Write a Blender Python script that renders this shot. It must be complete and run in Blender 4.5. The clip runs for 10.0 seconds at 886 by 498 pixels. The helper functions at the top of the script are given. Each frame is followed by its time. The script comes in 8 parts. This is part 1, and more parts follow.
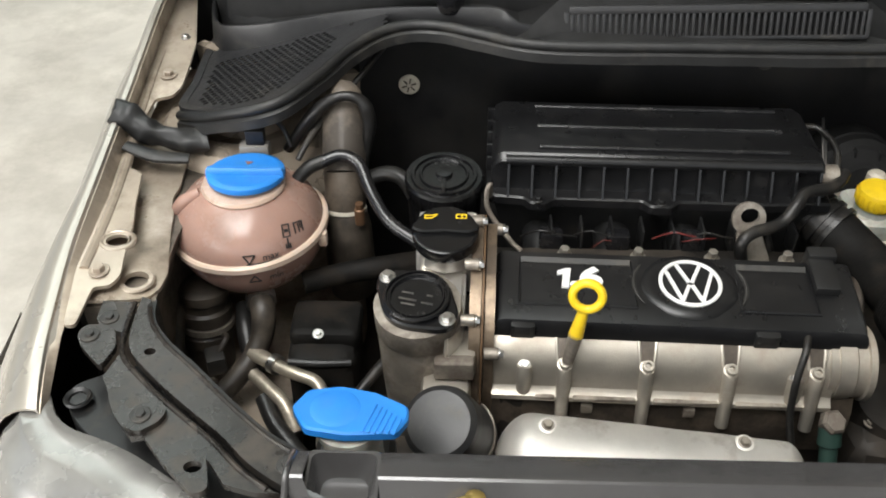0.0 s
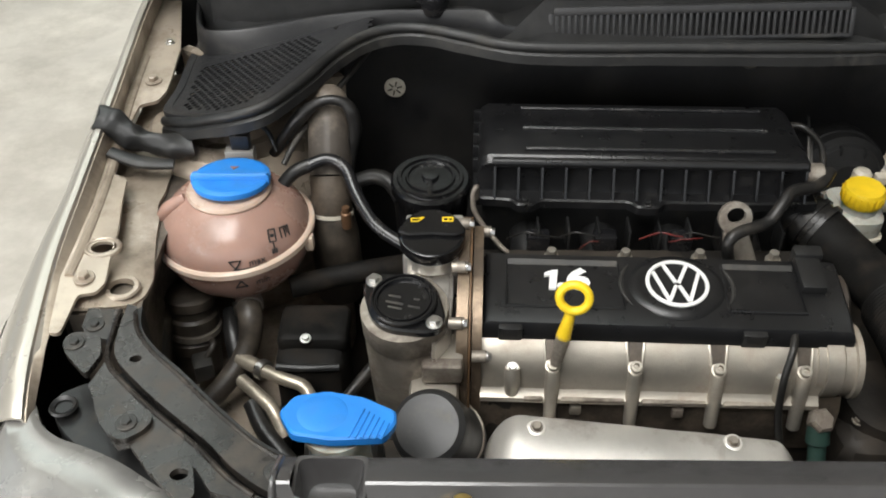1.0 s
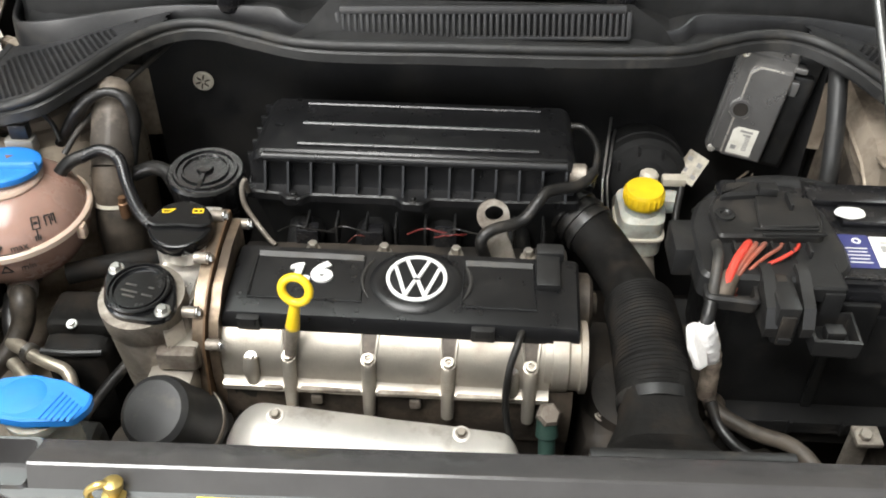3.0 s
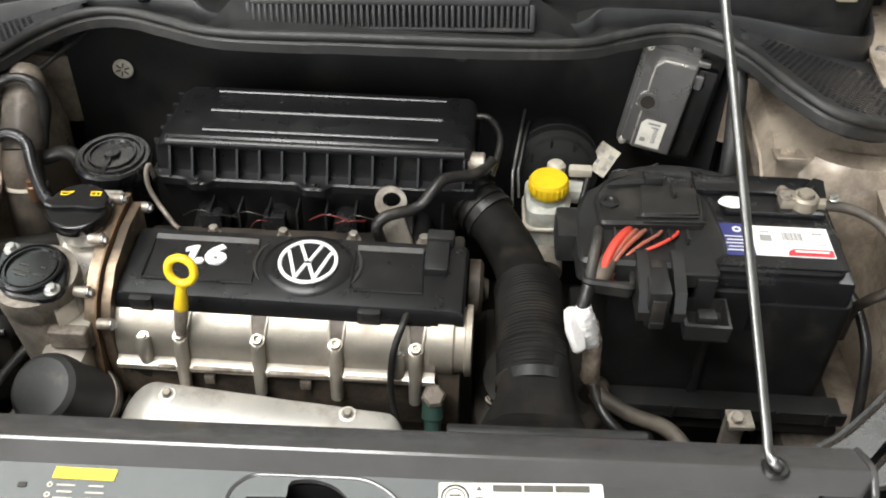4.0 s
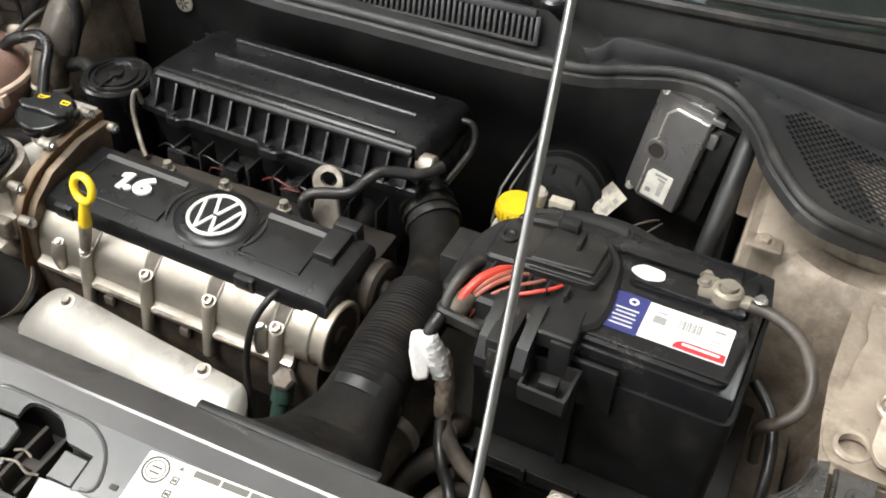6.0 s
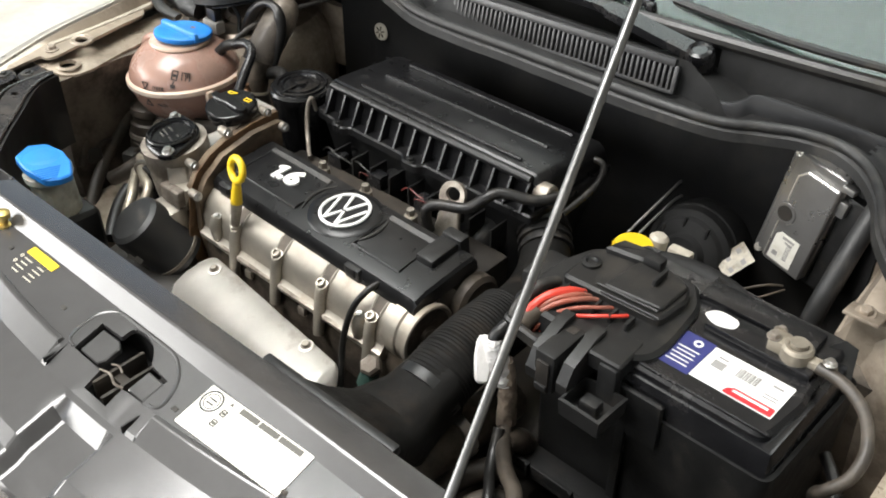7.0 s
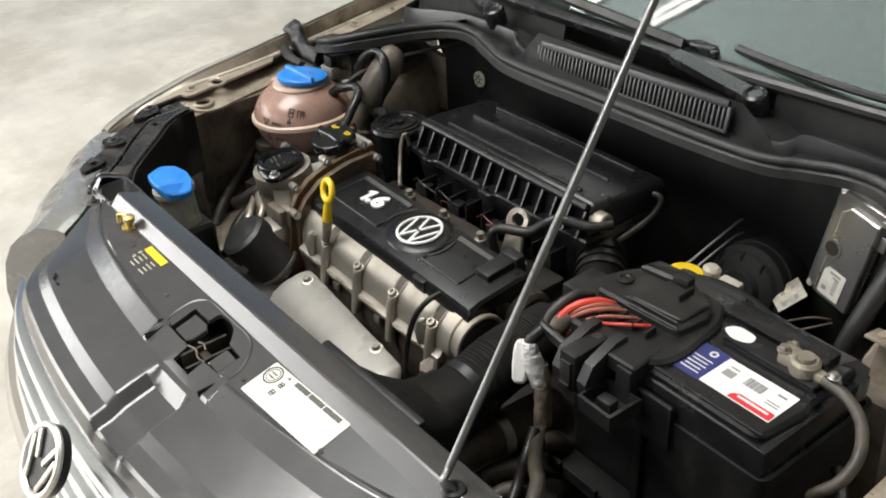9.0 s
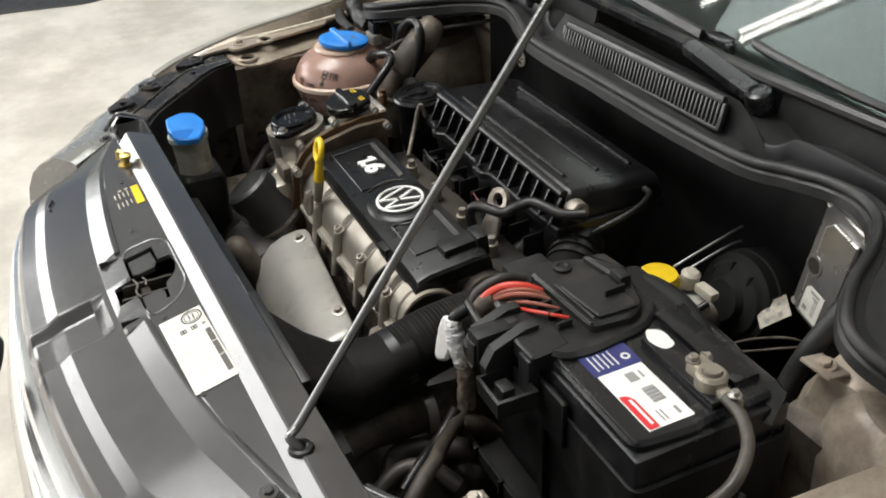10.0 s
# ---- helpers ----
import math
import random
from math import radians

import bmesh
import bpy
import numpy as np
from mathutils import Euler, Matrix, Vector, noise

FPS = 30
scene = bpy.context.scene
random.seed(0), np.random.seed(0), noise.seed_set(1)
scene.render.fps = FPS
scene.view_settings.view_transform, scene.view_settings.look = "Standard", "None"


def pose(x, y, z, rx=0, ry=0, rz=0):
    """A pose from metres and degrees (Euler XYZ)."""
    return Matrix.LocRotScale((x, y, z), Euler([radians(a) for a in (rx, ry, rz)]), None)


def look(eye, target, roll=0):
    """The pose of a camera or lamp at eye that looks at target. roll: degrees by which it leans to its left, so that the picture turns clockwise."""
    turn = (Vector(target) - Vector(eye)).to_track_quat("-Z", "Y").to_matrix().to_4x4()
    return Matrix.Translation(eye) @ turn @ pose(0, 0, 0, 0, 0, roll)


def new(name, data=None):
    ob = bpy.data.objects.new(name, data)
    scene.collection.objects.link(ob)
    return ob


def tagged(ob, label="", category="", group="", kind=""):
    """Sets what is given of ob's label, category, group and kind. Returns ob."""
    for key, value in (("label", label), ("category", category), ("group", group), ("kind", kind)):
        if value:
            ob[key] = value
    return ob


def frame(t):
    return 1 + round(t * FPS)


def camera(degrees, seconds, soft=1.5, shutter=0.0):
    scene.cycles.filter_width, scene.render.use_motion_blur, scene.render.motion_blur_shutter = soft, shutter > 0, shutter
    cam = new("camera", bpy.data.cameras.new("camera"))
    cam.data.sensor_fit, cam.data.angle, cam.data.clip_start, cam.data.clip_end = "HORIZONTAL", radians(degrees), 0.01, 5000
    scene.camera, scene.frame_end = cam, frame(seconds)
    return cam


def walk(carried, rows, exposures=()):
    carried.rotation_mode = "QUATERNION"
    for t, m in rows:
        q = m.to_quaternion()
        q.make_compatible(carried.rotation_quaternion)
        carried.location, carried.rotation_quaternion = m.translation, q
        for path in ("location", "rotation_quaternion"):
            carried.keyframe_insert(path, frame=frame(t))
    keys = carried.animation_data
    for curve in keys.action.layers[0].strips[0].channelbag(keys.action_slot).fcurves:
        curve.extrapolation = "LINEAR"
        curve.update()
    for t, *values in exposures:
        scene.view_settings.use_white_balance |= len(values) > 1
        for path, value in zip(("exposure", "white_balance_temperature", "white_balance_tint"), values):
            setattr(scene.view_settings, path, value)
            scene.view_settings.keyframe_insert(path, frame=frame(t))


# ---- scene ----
cam = camera(49.6, 10.0, soft=1.9)
PATH = [
    (0, (0.0052, -0.0043, 1.3984), (-0.0247, 0.9180, 0.6312), -0.23),
    (0.5, (0.0039, -0.0019, 1.3960), (-0.0206, 0.9203, 0.6285), -0.16),
    (1, (0.0103, -0.0020, 1.3982), (-0.0092, 0.9219, 0.6327), -0.50),
    (1.5, (0.0574, -0.0052, 1.4039), (0.0429, 0.9180, 0.6375), -0.64),
    (2, (0.1434, -0.0086, 1.4142), (0.1224, 0.9138, 0.6468), -0.09),
    (2.5, (0.2145, -0.0134, 1.4152), (0.1873, 0.9103, 0.6497), 0.08),
    (3, (0.2853, -0.0138, 1.4167), (0.2546, 0.9027, 0.6428), 0.28),
    (3.2, (0.3097, -0.0195, 1.4155), (0.2796, 0.8967, 0.6412), 0.41),
    (4.3, (0.4274, -0.0375, 1.4184), (0.3927, 0.8800, 0.6457), 1.32),
    (4.5, (0.4427, -0.0357, 1.4168), (0.3942, 0.8755, 0.6375), 1.20),
    (5, (0.5179, -0.0061, 1.4061), (0.4096, 0.8926, 0.6183), 0.90),
    (5.2, (0.5591, 0.0211, 1.3981), (0.4250, 0.9007, 0.5928), 2.56),
    (6.3, (0.8459, 0.1005, 1.4034), (0.3829, 0.9007, 0.6383), 1.93),
    (6.5, (0.8923, 0.1068, 1.4006), (0.3561, 0.8688, 0.6444), 1.26),
    (7, (0.9476, 0.1097, 1.3923), (0.3053, 0.8247, 0.6737), 0.15),
    (7.5, (1.0004, 0.0682, 1.4081), (0.2856, 0.7427, 0.7195), -1.34),
    (8, (1.0581, 0.0480, 1.4219), (0.3225, 0.7368, 0.7704), -1.60),
    (8.5, (1.0867, 0.0447, 1.4212), (0.3315, 0.7222, 0.7805), -1.69),
    (9, (1.1167, 0.1017, 1.4062), (0.3086, 0.7108, 0.7612), -3.36),
    (9.5, (1.1856, 0.2378, 1.3787), (0.3268, 0.7650, 0.7272), -1.68),
    (10, (1.2436, 0.3050, 1.3679), (0.3328, 0.7423, 0.7205), -2.63),
]
EXPOSURES = [(0.0, -0.18), (1.0, -0.27), (1.5, -0.26), (2.0, 0.05), (3.0, 0.28), (5.0, 0.15), (6.5, 0.46), (7.5, -0.02), (8.0, -0.17), (9.0, -0.25), (9.5, -0.40), (10.0, -0.31)]
walk(cam, [(t, look(eye, target, roll)) for t, eye, target, roll in PATH], EXPOSURES)

# ---------------------------------------------------------------- world and light
world = bpy.data.worlds.new("sky")
scene.world = world
world.use_nodes = True
sky = world.node_tree.nodes.new("ShaderNodeTexSky")
sky.sky_type, sky.sun_disc = "NISHITA", False
sky.sun_elevation, sky.sun_rotation = radians(50), radians(200)
world.node_tree.links.new(sky.outputs["Color"], world.node_tree.nodes["Background"].inputs["Color"])
world.node_tree.nodes["Background"].inputs["Strength"].default_value = 0.08


def area_lamp(name, eye, target, wide, high, watts, colour):
    data = bpy.data.lights.new(name, "AREA")
    data.shape, data.size, data.size_y, data.energy, data.color = "RECTANGLE", wide, high, watts, colour
    lamp = new(name, data)
    lamp.matrix_world = look(eye, target)
    return lamp


# daylight that comes in by the open sides of the hall
area_lamp("daylight_front", (0.5, -6.3, 2.9), (0.5, 0.6, 0.9), 10.0, 4.0, 150, (1.0, 0.985, 0.955))
area_lamp("daylight_side", (-7.0, -5.0, 2.3), (0.3, 0.4, 1.3), 6.0, 4.2, 720, (1.0, 0.985, 0.955))
# skylights in the roof
area_lamp("skylight_middle", (-1.0, -0.8, 4.55), (-1.0, -0.8, 0), 2.2, 2.7, 310, (1.0, 0.99, 0.97))
area_lamp("skylight_rear", (-1.3, 2.7, 4.58), (-1.3, 2.7, 0), 3.6, 3.6, 130, (0.88, 1.0, 0.97))
# unseen fill lamp added under the roof to brighten the right-hand side
area_lamp("fill_right", (2.9, 3.0, 4.57), (2.9, 3.0, 0), 2.4, 2.0, 90, (0.96, 1.0, 0.98))


# ---------------------------------------------------------------- small tools
W = {}


def put(name, me, parent, m=None, label=""):
    ob = new(name, me)
    m = m or Matrix()
    if parent is not None:
        ob.parent = parent
        ob.matrix_parent_inverse = W[parent].inverted()
    ob.matrix_basis = m
    W[ob] = m
    if label:
        ob["label"] = label
    return ob


def mesh_of(name, bm, material, sharp=32):
    bmesh.ops.recalc_face_normals(bm, faces=bm.faces)
    me = bpy.data.meshes.new(name)
    bm.to_mesh(me)
    bm.free()
    me.materials.append(material)
    me.shade_smooth()
    me.set_sharp_from_angle(angle=radians(sharp))
    return me


def part(name, bm, material, parent, label="", m=None, sharp=32):
    return put(name, mesh_of(name, bm, material, sharp), parent, m, label)


def thing(name, loc, label, category, group="", kind=""):
    ob = new(name)
    ob.location, ob.empty_display_size = loc, 0.02
    W[ob] = Matrix.Translation(loc)
    return tagged(ob, label, category, group, kind)


def solo(name, bm, material, label, category, group="", kind="", m=None, sharp=32):
    return tagged(part(name, bm, material, None, "", m, sharp), label, category, group, kind)


def V(*a):
    return Vector(a)


def spline(pts, n=6, closed=False):
    """Catmull-Rom through the points."""
    p = [Vector(q) for q in pts]
    if n <= 1 or len(p) < 3:
        return p
    out = []
    k = len(p)
    for i in range(k if closed else k - 1):
        if closed:
            a, b, c, d = p[i - 1], p[i], p[(i + 1) % k], p[(i + 2) % k]
        else:
            a, b, c, d = p[max(i - 1, 0)], p[i], p[i + 1], p[min(i + 2, k - 1)]
        for j in range(n):
            t = j / n
            out.append(0.5 * ((2 * b) + (c - a) * t + (2 * a - 5 * b + 4 * c - d) * t * t + (3 * b - a - 3 * c + d) * t ** 3))
    if not closed:
        out.append(p[-1])
    return out


def loft(bm, rings, closed=True, caps=True):
    vs = [[bm.verts.new(p) for p in r] for r in rings]
    n = len(vs[0])
    for a, b in zip(vs, vs[1:]):
        for i in range(n if closed else n - 1):
            j = (i + 1) % n
            try:
                bm.faces.new((a[i], a[j], b[j], b[i]))
            except ValueError:
                pass
    if caps and closed:
        bm.faces.new(list(reversed(vs[0])))
        bm.faces.new(vs[-1])
    return bm


def tube(bm, pts, r, seg=12, n=6, ribs=0.0, pitch=0.01, closed=False, squash=None):
    """A hose along the points; r a number or one radius a point. ribs: depth of its corrugation."""
    path = spline(pts, n, closed)
    k = len(path)
    if ribs:
        fine, step = [path[0]], pitch / 4
        for a, b in zip(path, path[1:]):
            m = max(1, int((b - a).length / step))
            fine += [a.lerp(b, (i + 1) / m) for i in range(m)]
        path, k = fine, len(fine)
    rad = (lambda u: r) if not isinstance(r, (list, tuple)) else (lambda u: float(np.interp(u * (len(r) - 1), range(len(r)), r)))
    rings, ref, run = [], None, 0.0
    for i, p in enumerate(path):
        if closed:
            t = (path[(i + 1) % k] - path[i - 1]).normalized()
        else:
            t = (path[min(i + 1, k - 1)] - path[max(i - 1, 0)]).normalized()
        if ref is None:
            ref = t.orthogonal().normalized()
        ref = (ref - t * ref.dot(t)).normalized()
        side = t.cross(ref)
        if i:
            run += (p - path[i - 1]).length
        rr = rad(i / max(k - 1, 1)) + (ribs * math.sin(2 * math.pi * run / pitch) if ribs else 0)
        ring = []
        for j in range(seg):
            a = 2 * math.pi * j / seg
            off = ref * (math.cos(a) * rr) + side * (math.sin(a) * rr)
            if squash:
                off = Vector((off.x * squash[0], off.y * squash[1], off.z * squash[2]))
            ring.append(p + off)
        rings.append(ring)
    if closed:
        rings.append(rings[0])
        start = len(bm.verts)
        loft(bm, rings, True, False)
        bm.verts.ensure_lookup_table()
        bmesh.ops.remove_doubles(bm, verts=bm.verts[start:], dist=1e-6)
    else:
        loft(bm, rings)
    return bm


def lathe(bm, prof, m=None, seg=32):
    """Turns (radius, height) pairs about the z axis of m."""
    m = m or Matrix()
    rings = []
    for r, z in prof:
        rings.append([m @ V(max(r, 1e-5) * math.cos(2 * math.pi * j / seg), max(r, 1e-5) * math.sin(2 * math.pi * j / seg), z) for j in range(seg)])
    loft(bm, rings, True, prof[0] != prof[-1])
    return bm


def box(bm, c, s, bev=0.002, m=None, seg=2):
    mm = (m or Matrix()) @ Matrix.Translation(c) @ Matrix.Diagonal((*s, 1))
    got = bmesh.ops.create_cube(bm, size=1, matrix=mm)
    if bev:
        edges = list({e for v in got["verts"] for e in v.link_edges})
        bmesh.ops.bevel(bm, geom=edges, offset=min(bev, 0.45 * min(s)), segments=seg, affect="EDGES", profile=0.6)
    return bm


def corner(pts, r, n=4):
    """Rounds the corners of a flat outline."""
    out = []
    k = len(pts)
    for i in range(k):
        p, a, b = Vector(pts[i]), Vector(pts[i - 1]), Vector(pts[(i + 1) % k])
        da, db = (a - p), (b - p)
        d = min(r, 0.45 * da.length, 0.45 * db.length)
        s, e = p + da.normalized() * d, p + db.normalized() * d
        for j in range(n + 1):
            t = j / n
            out.append(s * (1 - t) ** 2 + p * 2 * t * (1 - t) + e * t * t)
    return out


def slab(bm, pts, z0, z1, r=0.0, m=None, edge=0.0015, n=4):
    """A flat outline (x, y) given thickness from z0 to z1, with a broken upper edge."""
    m = m or Matrix()
    o = corner([Vector((p[0], p[1])) for p in pts], r, n) if r else [Vector((p[0], p[1])) for p in pts]
    area = sum(o[i - 1].x * o[i].y - o[i].x * o[i - 1].y for i in range(len(o)))
    if area < 0:
        o.reverse()
    def inset(d):
        q = []
        k = len(o)
        for i in range(k):
            t = (o[(i + 1) % k] - o[i - 1])
            nrm = Vector((-t.y, t.x)).normalized() if t.length > 1e-9 else Vector((0, 0))
            q.append(o[i] + nrm * d)
        return q
    rings = [[m @ V(p.x, p.y, z0) for p in o]]
    if edge:
        rings.append([m @ V(p.x, p.y, z1 - edge) for p in o])
        rings.append([m @ V(p.x, p.y, z1) for p in inset(edge)])
    else:
        rings.append([m @ V(p.x, p.y, z1) for p in o])
    loft(bm, rings)
    return bm


def plate(bm, outline, holes, zf, thick, m=None):
    """A sheet with holes; zf gives its height at (x, y)."""
    m = m or Matrix()
    loops, edges = [outline] + list(holes), []
    for lo in loops:
        vs = [bm.verts.new((p[0], p[1], 0)) for p in lo]
        edges += [bm.edges.new((vs[i - 1], vs[i])) for i in range(len(vs))]
    got = bmesh.ops.triangle_fill(bm, edges=edges, use_beauty=True)
    faces = [g for g in got["geom"] if isinstance(g, bmesh.types.BMFace)]
    bmesh.ops.recalc_face_normals(bm, faces=faces)
    for q in faces:
        if q.normal.z < 0:
            q.normal_flip()
    low = bmesh.ops.extrude_face_region(bm, geom=faces)["geom"]
    for v in low:
        if isinstance(v, bmesh.types.BMVert):
            v.co.z -= thick
    done = {v for q in faces for v in q.verts} | {v for v in low if isinstance(v, bmesh.types.BMVert)}
    for v in done:
        v.co.z += zf(v.co.x, v.co.y)
        v.co = m @ v.co
    return bm


def circle(x, y, r, k=1.0, n=16):
    return [(x + r * math.cos(2 * math.pi * i / n), y + r * k * math.sin(2 * math.pi * i / n)) for i in range(n)]


def aim(p, axis, roll=0.0):
    """The pose whose z axis is axis, at p."""
    return Matrix.Translation(p) @ Vector(axis).to_track_quat("Z", "Y").to_matrix().to_4x4() @ Matrix.Rotation(roll, 4, "Z")


def at(x, y, z, rz=0.0, rx=0.0, ry=0.0):
    return pose(x, y, z, rx, ry, rz)


def word(name, text, size, material, parent, m, depth=0.0004, label="", wide=1.0, align="CENTER", bold=0.0):
    """Letters in the built-in font, as a mesh."""
    cu = bpy.data.curves.new(name, "FONT")
    cu.body, cu.size, cu.extrude, cu.align_x, cu.align_y = text, size, depth, align, "CENTER"
    cu.resolution_u, cu.offset = 3, bold
    tmp = bpy.data.objects.new(name, cu)
    me = bpy.data.meshes.new_from_object(tmp)
    bpy.data.objects.remove(tmp)
    me.materials.append(material)
    me.transform(Matrix.Diagonal((wide, 1, 1, 1)))
    return put(name, me, parent, m, label)


# ---------------------------------------------------------------- materials
def surface(name, colour, rough=0.5, metal=0.0, vary=0.25, scale=30.0, dirt=None, amount=0.0, dirt_scale=9.0, bump=0.08, bump_scale=220.0,
            rough_vary=0.15, coat=0.0, sss=0.0, per_piece=0.0, spec=0.5, streak=None):
    mat = bpy.data.materials.new(name)
    mat.use_nodes = True
    nt = mat.node_tree
    bsdf = nt.nodes["Principled BSDF"]
    tc = nt.nodes.new("ShaderNodeTexCoord")
    src = tc.outputs["Object"]
    if streak:
        mp = nt.nodes.new("ShaderNodeMapping")
        mp.inputs["Scale"].default_value = streak
        nt.links.new(src, mp.inputs["Vector"])
        src = mp.outputs["Vector"]
    def tex(sc, detail=5.0, rgh=0.6):
        t = nt.nodes.new("ShaderNodeTexNoise")
        t.inputs["Scale"].default_value, t.inputs["Detail"].default_value, t.inputs["Roughness"].default_value = sc, detail, rgh
        nt.links.new(src, t.inputs["Vector"])
        return t.outputs["Fac"]
    def ramp(fac, lo, hi, a=0.0, b=1.0):
        r = nt.nodes.new("ShaderNodeMapRange")
        for k, v in zip(("From Min", "From Max", "To Min", "To Max"), (lo, hi, a, b)):
            r.inputs[k].default_value = v
        nt.links.new(fac, r.inputs["Value"])
        return r.outputs["Result"]
    def mix(fac, a, b, mode="MIX"):
        x = nt.nodes.new("ShaderNodeMix")
        x.data_type, x.blend_type = "RGBA", mode
        for sock, v in ((x.inputs["Factor"], fac), (x.inputs[6], a), (x.inputs[7], b)):
            if isinstance(v, bpy.types.NodeSocket):
                nt.links.new(v, sock)
            elif isinstance(v, (int, float)):
                sock.default_value = v
            else:
                sock.default_value = (*v, 1)
        return x.outputs[2]
    n1 = tex(scale)
    lo, hi = [tuple(c * k for c in colour) for k in (1 - vary, 1 + vary)]
    col = mix(ramp(n1, 0.3, 0.7), lo, hi)
    if per_piece:
        info = nt.nodes.new("ShaderNodeObjectInfo")
        col = mix(ramp(info.outputs["Random"], 0, 1, 0, per_piece), col, tuple(c * 0.5 for c in colour))
    d = None
    if dirt and amount:
        d = ramp(tex(dirt_scale, 8.0, 0.7), 0.56 - amount * 0.32, 0.66 - amount * 0.18, 0.0, min(1.0, amount + 0.35))
        col = mix(d, col, dirt)
    nt.links.new(col, bsdf.inputs["Base Color"])
    bsdf.inputs["Metallic"].default_value = metal
    rr = ramp(tex(scale * 1.7), 0.3, 0.7, max(0.03, rough * (1 - rough_vary)), min(1, rough * (1 + rough_vary)))
    if d is not None:
        mx = nt.nodes.new("ShaderNodeMix")
        nt.links.new(d, mx.inputs["Factor"])
        nt.links.new(rr, mx.inputs[2])
        mx.inputs[3].default_value = min(1.0, rough + 0.35)
        rr = mx.outputs[0]
        if metal:
            nt.links.new(ramp(d, 0, 1, metal, metal * 0.25), bsdf.inputs["Metallic"])
    nt.links.new(rr, bsdf.inputs["Roughness"])
    bsdf.inputs["Coat Weight"].default_value = coat
    bsdf.inputs["Coat Roughness"].default_value = 0.08
    bsdf.inputs["Specular IOR Level"].default_value = spec
    if sss:
        bsdf.inputs["Subsurface Weight"].default_value = sss
        bsdf.inputs["Subsurface Radius"].default_value = (0.02, 0.012, 0.008)
    if bump:
        b = nt.nodes.new("ShaderNodeBump")
        b.inputs["Strength"].default_value, b.inputs["Distance"].default_value = bump, 0.002
        nt.links.new(tex(bump_scale, 3.0), b.inputs["Height"])
        nt.links.new(b.outputs["Normal"], bsdf.inputs["Normal"])
    return mat


